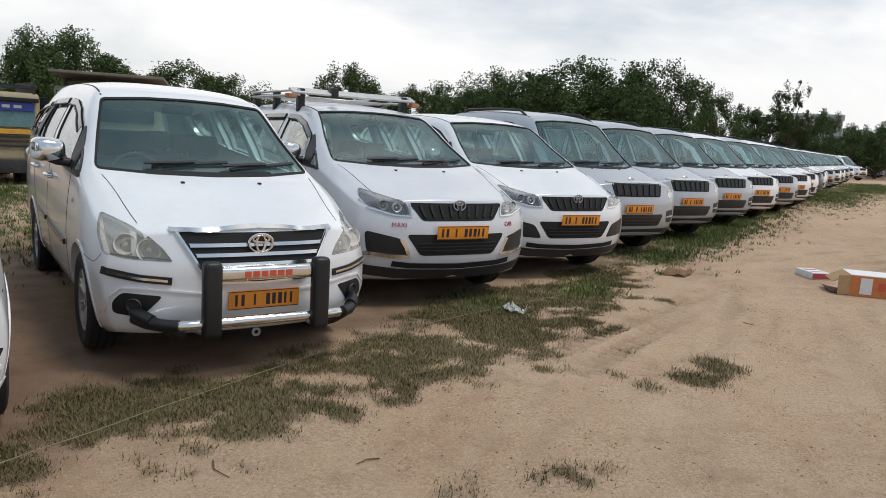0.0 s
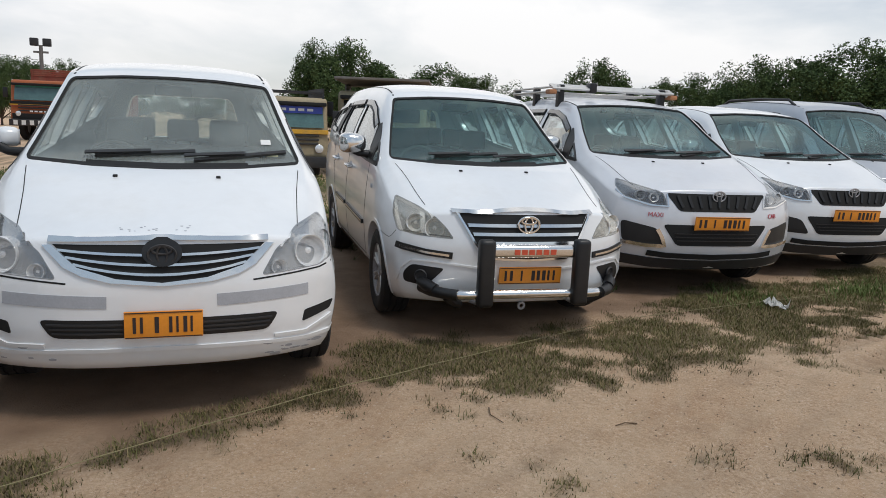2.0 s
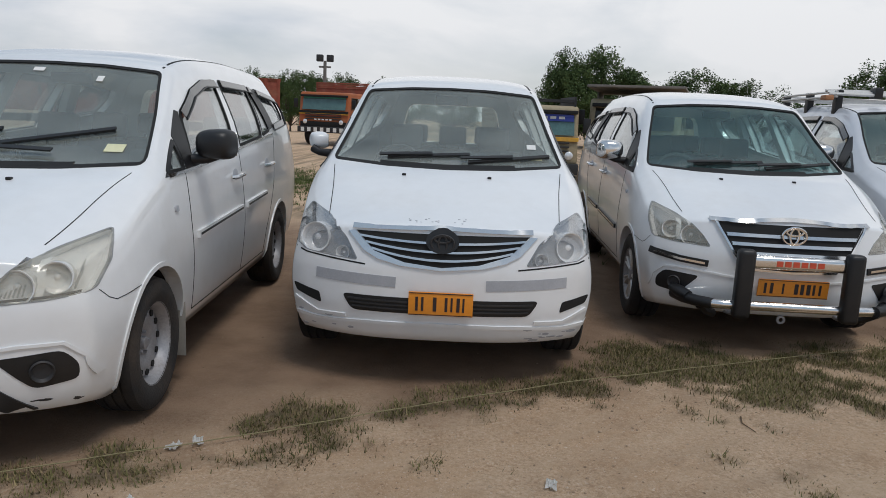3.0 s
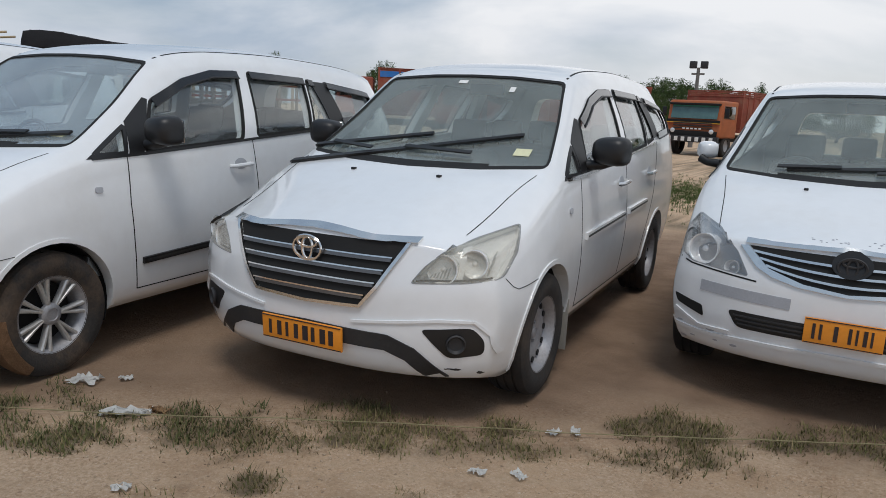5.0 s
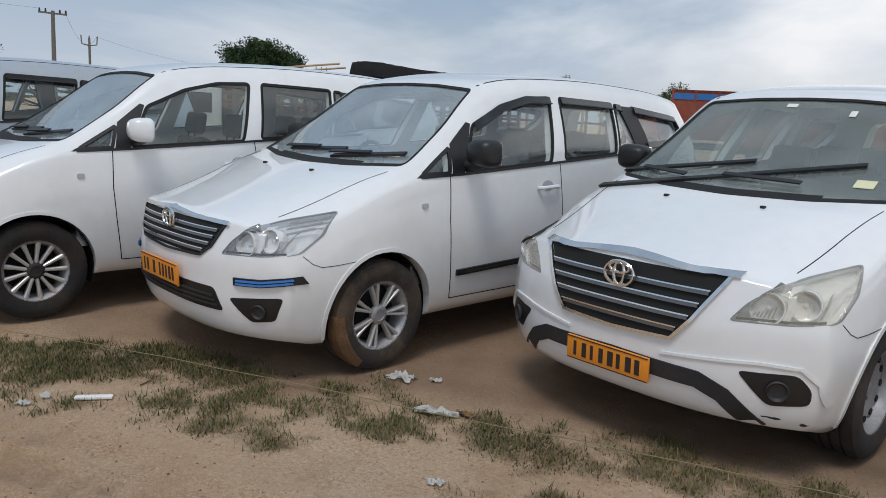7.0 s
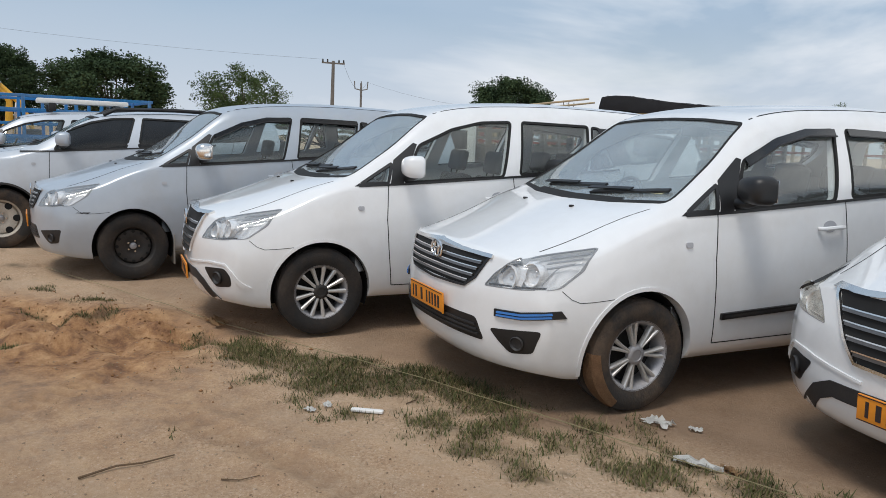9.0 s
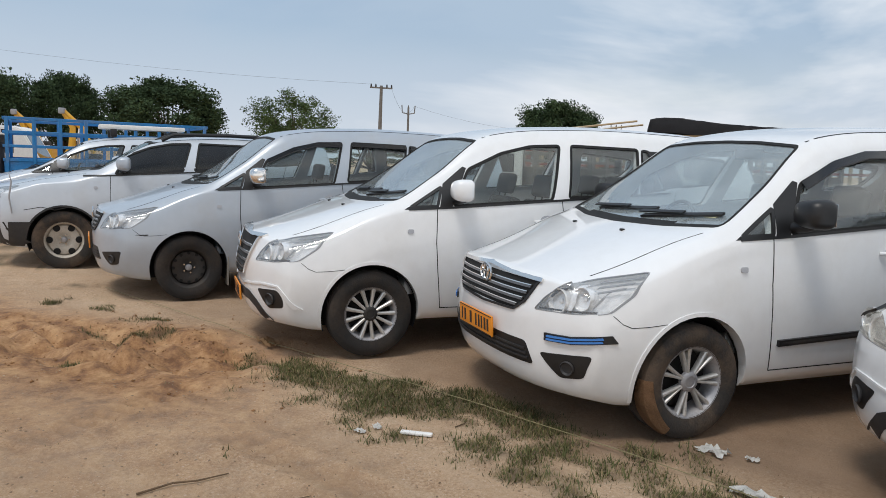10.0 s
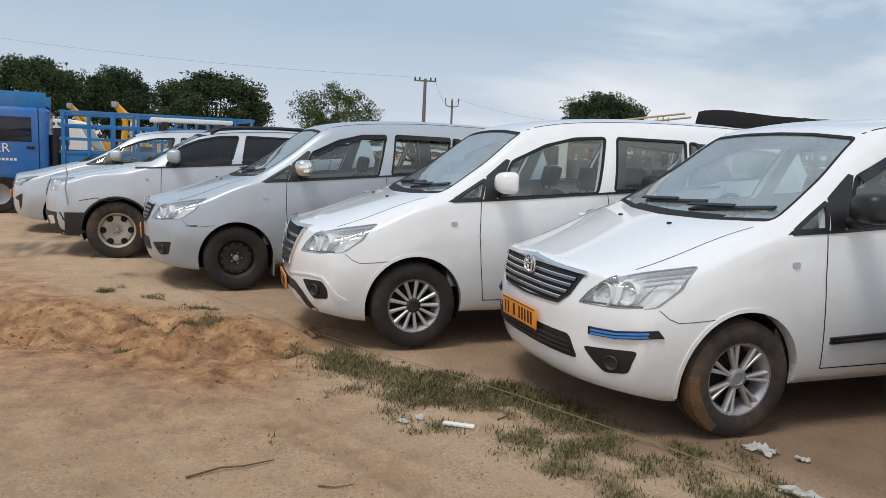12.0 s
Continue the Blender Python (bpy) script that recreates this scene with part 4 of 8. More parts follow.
# ---- the kinds of car ----
MPV_WINDOWS = [
    rounded([(1.132, 1.088), (1.338, 1.098), (1.388, 1.240)], 0.012),
    rounded([(1.46, 1.104), (2.29, 1.158), (2.425, 1.588), (2.16, 1.572), (1.90, 1.508), (1.615, 1.378)], 0.03),
    rounded([(2.44, 1.178), (3.07, 1.222), (3.16, 1.584), (2.53, 1.592)], 0.025),
    rounded([(3.11, 1.230), (3.365, 1.266), (3.27, 1.572), (3.20, 1.578)], 0.02),
    rounded([(3.50, 1.285), (4.00, 1.330), (4.09, 1.44), (4.07, 1.520), (3.42, 1.572)], 0.04),
]
MPV_SAIL = [
    [(1.352, 1.083), (1.45, 1.090), (1.60, 1.385), (1.572, 1.394), (1.402, 1.262)],
    [(1.085, 1.070), (1.345, 1.083), (1.345, 1.100), (1.12, 1.090)],
]
MPV_SCREEN = rounded([(-0.735, 1.136), (-0.40, 1.114), (0, 1.106), (0.40, 1.114), (0.735, 1.136), (0.588, 1.596), (0.28, 1.620), (0, 1.626), (-0.28, 1.620), (-0.588, 1.596)], 0.03)
LAMP_NEW = rounded([(0.495, 0.672), (0.54, 0.742), (0.60, 0.803), (0.68, 0.858), (0.785, 0.905), (0.812, 0.852), (0.822, 0.79), (0.818, 0.697), (0.70, 0.682)], 0.014)
LAMP_OLD = rounded([(0.44, 0.668), (0.51, 0.785), (0.62, 0.866), (0.775, 0.908), (0.82, 0.835), (0.812, 0.725), (0.735, 0.688)], 0.02)
mpv_shape = Shape()
MPV = CarKind(mpv_shape, MPV_WINDOWS, MPV_SCREEN, LAMP_NEW, MPV_SAIL)
MPV_OLD = CarKind(mpv_shape, MPV_WINDOWS, MPV_SCREEN, LAMP_OLD, MPV_SAIL)


def shifted(poly, dx=0.0, dz=0.0, kx=1.0, kz=1.0, about=1.1):
    return [(dx + kx * a, about + dz + kz * (b - about)) for a, b in poly]


wide_shape = Shape(length=4.585, width=0.933, height=1.785, nose=0.935, cowl=1.19, cowl_at=0.99, screen_at=1.92, belt=1.09, roof=0.64, bow=0.25, hub=(0.86, 3.62), tyre=0.33)
widen = lambda poly: shifted(poly, 0.03, 0.03, 1.0, 0.98)
WIDE = CarKind(wide_shape, [widen(p) for p in MPV_WINDOWS], [(a * 1.04, 1.165 + (b - 1.106) * 0.98) for a, b in MPV_SCREEN], rounded([(0.47, 0.784), (0.475, 0.845), (0.50, 0.903), (0.62, 0.945), (0.755, 0.992), (0.80, 0.93), (0.795, 0.86), (0.62, 0.81)], 0.02), [widen(p) for p in MPV_SAIL])
tall_shape = Shape(length=4.52, width=0.925, height=1.97, nose=1.00, cowl=1.20, cowl_at=0.95, screen_at=1.80, belt=1.12, roof=0.64, bow=0.19, hub=(0.84, 3.60), tyre=0.35, clear=0.26, tail=0.2)
heighten = lambda poly: shifted(poly, -0.02, 0.06, 1.0, 1.24)
TALL = CarKind(tall_shape, [heighten(p) for p in MPV_WINDOWS], [(a * 1.05, 1.1 + (b - 1.1) * 1.26 + 0.05) for a, b in MPV_SCREEN], rounded([(0.62, 0.80), (0.62, 0.96), (0.80, 1.00), (0.82, 0.82)], 0.03), [heighten(p) for p in MPV_SAIL])
suv_shape = Shape(length=4.315, width=0.90, height=1.66, nose=0.97, cowl=1.16, cowl_at=1.10, screen_at=1.85, belt=1.10, roof=0.60, bow=0.19, hub=(0.83, 3.50), tyre=0.345, clear=0.27)
SUV = CarKind(suv_shape, [shifted(p, 0.02, 0.03, 0.94, 0.84) for p in MPV_WINDOWS[1:]], [(a * 1.0, 1.17 + (b - 1.106) * 0.74) for a, b in MPV_SCREEN], rounded([(0.56, 0.80), (0.56, 0.94), (0.76, 0.98), (0.80, 0.82)], 0.03))
small_shape = Shape(length=4.395, width=0.868, height=1.66, nose=0.87, cowl=1.09, cowl_at=0.98, screen_at=1.85, belt=1.04, roof=0.60, bow=0.24, hub=(0.82, 3.56), tyre=0.31)
lower = lambda poly: shifted(poly, 0.0, -0.02, 0.97, 0.86)
SMALL = CarKind(small_shape, [lower(p) for p in MPV_WINDOWS], [(a * 0.99, 1.08 + (b - 1.106) * 0.86) for a, b in MPV_SCREEN], rounded([(0.44, 0.72), (0.60, 0.80), (0.76, 0.87), (0.78, 0.78), (0.70, 0.71)], 0.02), [lower(p) for p in MPV_SAIL])

PARKED_WIPERS = (((-0.44, 1.150), (-0.10, 1.166), (0.14, 1.180)), ((0.08, 1.146), (0.42, 1.164), (0.66, 1.188)))


def mpv_late(m, label, spec, plate_z=0.40, dark_lip=True):
    """Face of the later carrier: deep six-sided grille in a bright frame, lamps swept back, dark lower lip."""
    car = base_car(MPV, spec, m, label)
    s = MPV.s
    outline = [(0.545, 0.262), (0.575, 0.29), (0.645, 0.348), (0.835, 0.455)]
    right = [(h, z) for z, h in outline]
    part("grille", slab(right + [(-h, z) for h, z in right[::-1]], s.front, 0.002, 0.004), "gap_black", car)
    slat_rows(car, s.front, outline, (0.592, 0.648, 0.704, 0.760), 0.016, spec.get("slat", "slat_grey"))
    slat_rows(car, s.front, outline, (0.602, 0.658, 0.714, 0.770), 0.006, "chrome", 0.016, "slat_edge")
    part("grille_frame", ribbon([(-0.468, 0.838), (-0.355, 0.645), (-0.280, 0.552), (0, 0.540), (0.280, 0.552), (0.355, 0.645), (0.468, 0.838)], 0.014, s.front, 0.016, 0.018), "chrome", car)
    part("grille_bar", ribbon([(-0.50, 0.842), (-0.30, 0.843), (-0.12, 0.856), (0, 0.860), (0.12, 0.856), (0.30, 0.843), (0.50, 0.842)], 0.016, s.front, 0.016, 0.022), "chrome", car)
    p, n = s.front(0, 0.775)
    emblem(car, 0, p.y - 0.03, 0.775, 0.075)
    for side in (1, -1):
        fog = rounded([(0.545, 0.474), (0.745, 0.488), (0.79, 0.43), (0.785, 0.365), (0.655, 0.345)], 0.025)
        f = part("fog_recess", slab(fog if side > 0 else mirrored(fog), s.front, 0.003, 0.004, 0.04), "black_plastic", car)
        q, nn = s.front(0.685 * side, 0.415)
        part("fog_lamp", moved(lathe([(0.0001, 0.0), (0.04, 0.0), (0.045, 0.012), (0.04, 0.02), (0.03, 0.008), (0.0001, 0.006)], 20, closed=False), Matrix.Translation(q - nn * 0.002) @ nn.to_track_quat("X", "Z").to_matrix().to_4x4()), "grey_plastic", f)
        part("bumper_crease", ribbon([(side * a, z) for a, z in ((0.24, 0.478), (0.45, 0.500), (0.62, 0.518), (0.75, 0.515), (0.81, 0.455), (0.822, 0.36))], 0.012, s.front, 0.008, 0.010), spec.get("paint", "white_paint"), car)
        part("bumper_seam", ribbon([(0.34, 0.69), (0.39, 0.648), (0.44, 0.628), (0.52, 0.631), (0.64, 0.642)], 0.0032, s.right if side > 0 else s.left, 0.0015, 0.003), "gap_black", car)
    if dark_lip:
        lip = [(-0.62, 0.23), (-0.50, 0.355), (-0.40, 0.40), (0, 0.41), (0.40, 0.40), (0.50, 0.355), (0.62, 0.23)]
        part("bumper_lip", ribbon(lip, 0.074, s.front, 0.006, 0.008), "grey_plastic", car)
    q, nn = s.front(0, plate_z)
    number_plate(car, (spec.get("plate_x", -0.012), plate_z), q.y - 0.02, 0.44, 0.115, 4, spec.get("bars", 8))
    return car


def mpv_mid(m, label, spec):
    """Face of the middle carrier: slim grille of dark slats under a bright bar, a wide lower vent, corner pockets."""
    car = base_car(MPV, spec, m, label)
    s = MPV.s
    outline = [(0.645, 0.34), (0.70, 0.41), (0.82, 0.475)]
    right = [(h, z) for z, h in outline]
    part("grille", slab(right + [(-h, z) for h, z in right[::-1]], s.front, 0.002, 0.004), "gap_black", car)
    slat_rows(car, s.front, outline, (0.672, 0.708, 0.744, 0.780), 0.015, "slat_grey")
    slat_rows(car, s.front, outline, (0.680, 0.716, 0.752, 0.788), 0.005, "chrome", 0.016, "slat_edge")
    part("grille_frame", ribbon([(-0.485, 0.822), (-0.42, 0.70), (-0.345, 0.645), (0, 0.632), (0.345, 0.645), (0.42, 0.70), (0.485, 0.822)], 0.012, s.front, 0.010, 0.014), "black_plastic", car)
    part("grille_bar", ribbon([(-0.505, 0.822), (-0.25, 0.832), (0, 0.848), (0.25, 0.832), (0.505, 0.822)], 0.016, s.front, 0.016, 0.02), "chrome", car)
    p, n = s.front(0, 0.795)
    emblem(car, 0, p.y - 0.03, 0.795, 0.07)
    vent = rounded([(-0.455, 0.492), (-0.515, 0.372), (0.515, 0.372), (0.455, 0.492)], 0.03)
    part("lower_vent", slab(vent, s.front, 0.003, 0.004, 0.05), "black_plastic", car)
    slat_rows(car, s.front, [(0.372, 0.50), (0.49, 0.45)], (0.40, 0.425, 0.45), 0.010, "grey_plastic", 0.010, "vent_slat")
    for side in (1, -1):
        fog = rounded([(0.550, 0.452), (0.815, 0.482), (0.772, 0.356), (0.660, 0.336)], 0.025)
        f = part("fog_recess", slab(fog if side > 0 else mirrored(fog), s.front, 0.003, 0.004, 0.04), "black_plastic", car)
        q, nn = s.front(0.705 * side, 0.40)
        part("fog_lamp", moved(lathe([(0.0001, 0.0), (0.036, 0.0), (0.04, 0.012), (0.036, 0.018), (0.028, 0.008), (0.0001, 0.006)], 20, closed=False), Matrix.Translation(q - nn * 0.002) @ nn.to_track_quat("X", "Z").to_matrix().to_4x4()), "grey_plastic", f)
        part("bumper_seam", ribbon([(0.34, 0.69), (0.39, 0.648), (0.44, 0.628), (0.52, 0.631), (0.64, 0.642)], 0.0032, s.right if side > 0 else s.left, 0.0015, 0.003), "gap_black", car)
        if spec.get("bumper_strip"):
            strip = part("bumper_strip", ribbon([(side * a, z) for a, z in ((0.582, 0.543), (0.72, 0.548), (0.842, 0.572))], 0.040, s.front, 0.012, 0.014), "black_plastic", car)
            for dz in (0.007, -0.009):
                part("strip_inlay", ribbon([(side * a, z + dz) for a, z in ((0.60, 0.543), (0.72, 0.548), (0.83, 0.570))], 0.010, s.front, 0.021, 0.010), "blue_ink", strip)
    q, nn = s.front(0, 0.45)
    if spec.get("plate", True):
        number_plate(car, (-0.03, 0.508), q.y - 0.03, 0.46, 0.12, 4, 10)
    return car


def mpv_early(m, label, spec):
    """Face of the oldest carrier: shallow smiling grille, large clear lamps, grey tape on the bumper, knocks and scrapes."""
    car = base_car(MPV_OLD, spec, m, label)
    s = MPV_OLD.s
    outline = [(0.648, 0.08), (0.668, 0.21), (0.72, 0.35), (0.82, 0.455)]
    right = [(h, z) for z, h in outline]
    part("grille", slab(right + [(-h, z) for h, z in right[::-1]], s.front, 0.002, 0.004), "gap_black", car)
    for z, bend in ((0.795, -0.022), (0.765, -0.036), (0.735, -0.048)):
        half = float(np.interp(z, [o[0] for o in outline], [o[1] for o in outline])) + 0.0
        part("grille_slat", ribbon([(x, z + bend * (1 - (x / half) ** 2)) for x in np.linspace(-half, half, 11)], 0.011, s.front, 0.014, 0.016), "chrome", car)
    inner = [(-0.456, 0.817), (-0.352, 0.722), (-0.192, 0.672), (0, 0.652)]
    outer = [(-0.495, 0.815), (-0.408, 0.722), (-0.335, 0.684), (-0.215, 0.654), (0, 0.637)]
    half_ring = outer + inner[::-1]
    for line in (half_ring, mirrored(half_ring)):
        part("grille_frame", slab(line, s.front, 0.011, 0.014, 0.04), "chrome", car)
    part("grille_bar", ribbon([(-0.47, 0.836), (-0.2, 0.842), (0, 0.848), (0.2, 0.842), (0.47, 0.836)], 0.016, s.front, 0.014, 0.016), "chrome", car)
    p, n = s.front(0, 0.78)
    disc_bm = slab(disc((0, 0.784), 0.086, 24, 0.72), s.front, 0.022, 0.03, 0.05)
    part("badge", disc_bm, "black_plastic", car, "blacked-out oval badge")
    emblem(car, 0, p.y - 0.026, 0.78, 0.06, "grey_plastic")
    vent = rounded([(-0.522, 0.486), (-0.468, 0.402), (0.468, 0.402), (0.522, 0.486)], 0.03)
    part("lower_vent", slab(vent, s.front, 0.003, 0.004, 0.05), "black_plastic", car)
    slat_rows(car, s.front, [(0.40, 0.46), (0.485, 0.51)], (0.425, 0.445, 0.465), 0.008, "grey_plastic", 0.010, "vent_slat")
    for side in (1, -1):
        pocket = rounded([(0.640, 0.412), (0.652, 0.470), (0.812, 0.498), (0.79, 0.452)], 0.012)
        part("corner_vent", slab(pocket if side > 0 else mirrored(pocket), s.front, 0.003, 0.004, 0.04), "gap_black", car)
        part("grey_tape", ribbon([(side * 0.235, 0.566), (side * 0.67, 0.578)], 0.056, s.front, 0.003, 0.003), "tape_grey", car, "strip of grey tape on the bumper")
        part("bumper_crease", ribbon([(side * a, z) for a, z in ((0.50, 0.365), (0.66, 0.36), (0.80, 0.42))], 0.016, s.front, 0.008, 0.010), "white_paint", car)
        part("bumper_seam", ribbon([(side * a, z) for a, z in ((0.40, 0.650), (0.58, 0.664), (0.735, 0.676), (0.832, 0.704))], 0.008, s.front, 0.0015, 0.003), "gap_black", car)
    part("bumper_line", ribbon([(-0.82, 0.335), (-0.66, 0.325), (-0.4, 0.34), (0, 0.345), (0.4, 0.34), (0.66, 0.325), (0.82, 0.335)], 0.018, s.front, 0.008, 0.010), "white_paint", car)
    q, nn = s.front(0, 0.445)
    number_plate(car, (0.004, 0.466), q.y - 0.022, 0.335, 0.125, 2, 9)
    rng = random.Random(4)
    chips = None
    for _ in range(16):
        x, y = rng.uniform(-0.20, 0.14), rng.uniform(0.115, 0.19)
        chips = slab(disc((x, y), rng.uniform(0.003, 0.008), 7, rng.uniform(0.4, 1)), s.above, 0.0015, 0.002, 0.05) if chips is None else joined(chips, slab(disc((x, y), rng.uniform(0.003, 0.008), 7, rng.uniform(0.4, 1)), s.above, 0.0015, 0.002, 0.05))
    for _ in range(22):
        x, z = rng.choice((1, 1, -1)) * rng.uniform(0.46, 0.80), rng.uniform(0.25, 0.36)
        joined(chips, slab(disc((x, z), rng.uniform(0.008, 0.032), 7, rng.uniform(0.15, 0.4)), s.front, 0.0015, 0.002, 0.05))
    part("paint_chips", chips, "tape_grey", car)
    return car


def scrape(car, seed, area, cast):
    """Chips and scratches through the paint within an area of the skin."""
    rng = random.Random(seed)
    (x0, x1, z0, z1), n = area, 18
    ring = [((x0 + x1) / 2 + (x1 - x0) / 2 * math.cos(k * math.tau / n) * rng.uniform(0.35, 1.0), (z0 + z1) / 2 + (z1 - z0) / 2 * math.sin(k * math.tau / n) * rng.uniform(0.15, 0.8)) for k in range(n)]
    own = slab(ring, cast, 0.0015, 0.002, 0.05)
    part("paint_scrape", own, "grey_plastic", car, "scraped paint on the bumper")


def heading(x, y, turn, lean=0.0):
    return pose(x, y, 0, 0, lean, turn)


# ---- the row of cabs ----
A_spec = dict(slat="chrome", reflector="lamp_grey", mirrors=(-1,), strip="black_plastic", strip_at=0.60, mirror="chrome", handle="chrome", visor=True, lens="hazy_lens", lamp_style="late", plate_x=0.02, bars=10, wheels="alloy", moulding="black_plastic", lamp_label="yellowed hazy headlamp", seat="seat_dark")
cab_bullbar = mpv_late(heading(2.206, 5.228, -1.8), "white people carrier with steel bull bar and chrome mirrors", A_spec, 0.44, False)
cab_old = mpv_early(heading(0.000, 4.282, 0.9), "old white people carrier with grey tape and a scuffed bumper", dict(mirror="white_paint", fold=70, mirrors=(-1,), screen="dusty_windscreen", reflector="lamp_grey", bulbs=((0.70, 0.765, 0.075), (0.535, 0.70, 0.034), (0.80, 0.82, 0.030)), bulb_mats=("lamp_chrome", "lamp_chrome", "lamp_grey"), lamp_label="large clear headlamp with a dark upper corner", wheels="steel"))
cab_grille = mpv_late(heading(-2.129, 2.976, 2.8), "white people carrier with a bright barred grille and grey steel wheels", dict(mirror="black_plastic", handle="chrome", strip="white_paint", strip_at=0.745, strip_wide=0.040, inlay="black_plastic", visor=True, lens="hazy_lens", lamp_style="late", wheels="steel", screen="dusty_windscreen", moulding="chrome", bars=8, lamp_label="yellowed hazy headlamp", flap=True), 0.385, True)
cab_strip = mpv_mid(heading(-4.207, 1.699, 5.1, 0.4), "white people carrier with blue-lined bumper strips and a mud-stained tyre", dict(mirror="black_plastic", visor=True, screen="pale_windscreen", strip="black_plastic", inlay="grey_plastic", wheels="alloy", tyre="muddy_rubber", lamp_style="mid", bumper_strip=True))
cab_white = mpv_late(heading(-6.108, 0.345, 4.1), "clean white people carrier with white mirrors and bright wheel covers", dict(mirror="white_paint", screen="pale_windscreen", lamp_style="mid", wheels="cover", plate_x=0.0, bars=10), 0.385, True)
cab_silver = mpv_mid(heading(-8.339, -1.065, 9.1), "dusty silver people carrier on black steel wheels", dict(paint="silver_paint", mirror="chrome", lamp_style="mid", screen="pale_windscreen", wheels="black", visor=True, handle="silver_paint", flap=True))
for car, lines in ((cab_bullbar, PARKED_WIPERS), (cab_old, PARKED_WIPERS), (cab_strip, PARKED_WIPERS), (cab_white, PARKED_WIPERS), (cab_silver, PARKED_WIPERS), (cab_grille, (((-0.32, 1.15), (-0.62, 1.17), (-0.02, 1.26)), ((0.30, 1.16), (-0.12, 1.17), (0.52, 1.28))))):
    wipers(car, mpv_shape, lines)
scrape(cab_grille, 3, (0.62, 0.72, 0.283, 0.300), mpv_shape.front)
scrape(cab_grille, 8, (0.745, 0.785, 0.262, 0.290), mpv_shape.front)
scrape(cab_silver, 5, (0.34, 0.50, 0.625, 0.65), mpv_shape.right)


# ---- bull bar of the second cab ----
def bull_bar(car):
    """Steel push bar: two padded uprights, a lower bent tube and a wide upper plate bar; it is bolted to the bumper."""
    bar = part("bull_bar", tube([(x, -0.10 + 0.30 * max(0, abs(x) - 0.50) / 0.22, 0.335) for x in np.linspace(-0.68, 0.68, 17)], 0.030, 12), "chrome", car, "polished steel bull bar with black padded uprights")
    for side in (1, -1):
        pad = box(side * 0.33 - 0.052, side * 0.33 + 0.052, -0.17, -0.085, 0.26, 0.70, 0.03, 3)
        part("bar_upright", pad, "black_plastic", bar)
        part("bar_bracket", tube([(side * 0.33, -0.10, 0.30), (side * 0.34, 0.02, 0.25), (side * 0.36, 0.15, 0.24)], 0.014, 8), "grey_steel", bar)
        ends = [(side * x, y, 0.335) for x, y in ((0.50, -0.10), (0.58, -0.04), (0.64, 0.05), (0.68, 0.16))]
        part("bar_sleeve", tube(ends, [0.036, 0.036, 0.038, 0.034], 12), "black_plastic", bar)
        part("sleeve_cap", tube([(side * 0.62, 0.02, 0.345), (side * 0.665, 0.08, 0.365), (side * 0.69, 0.16, 0.375)], [0.04, 0.042, 0.03], 12), "black_plastic", bar)
        part("sleeve_stay", tube([(side * 0.56, -0.03, 0.31), (side * 0.50, 0.02, 0.26), (side * 0.44, 0.06, 0.235)], 0.028, 8), "black_plastic", bar)
    part("name_bar", box(-0.29, 0.29, -0.135, -0.075, 0.575, 0.66, 0.028, 3), "chrome", bar, "broad steel crossbar with red lettering")
    for k in range(6):
        x = -0.125 + k * 0.05
        part("name_mark", box(x - 0.019, x + 0.019, -0.138, -0.133, 0.600, 0.635), "red_ink", bar)
    part("tow_eye", lathe([(0.014, -0.007), (0.028, -0.007), (0.028, 0.007), (0.014, 0.007)], 18), "grey_steel", car, at=pose(0.0, 0.06, 0.215, 0, 0, 90))
    for side in (1, -1):
        strip = part("bumper_strip", ribbon([(side * a, z) for a, z in ((0.50, 0.562), (0.66, 0.575), (0.828, 0.606))], 0.042, mpv_shape.front, 0.012, 0.014), "black_plastic", car)
        part("strip_inlay", ribbon([(side * a, z) for a, z in ((0.52, 0.563), (0.66, 0.575), (0.81, 0.602))], 0.014, mpv_shape.front, 0.015, 0.004), "chrome", strip)


bull_bar(cab_bullbar)


def stickers(car, s, spots):
    for x, z, w, h, mat in spots:
        part("screen_sticker", slab([(x - w / 2, z - h / 2), (x + w / 2, z - h / 2), (x + w / 2, z + h / 2), (x - w / 2, z + h / 2)], s.front, 0.001, 0.002), mat, car)


stickers(cab_old, mpv_shape, ((0.55, 1.25, 0.06, 0.028, "paper_white"), (0.58, 1.182, 0.07, 0.02, "sticker")))
stickers(cab_grille, mpv_shape, ((0.56, 1.20, 0.09, 0.035, "sticker"), (0.30, 1.545, 0.035, 0.03, "paper_white"), (-0.05, 1.585, 0.06, 0.02, "paper_white")))
stickers(cab_strip, mpv_shape, ((0.58, 1.182, 0.09, 0.018, "sticker"),))


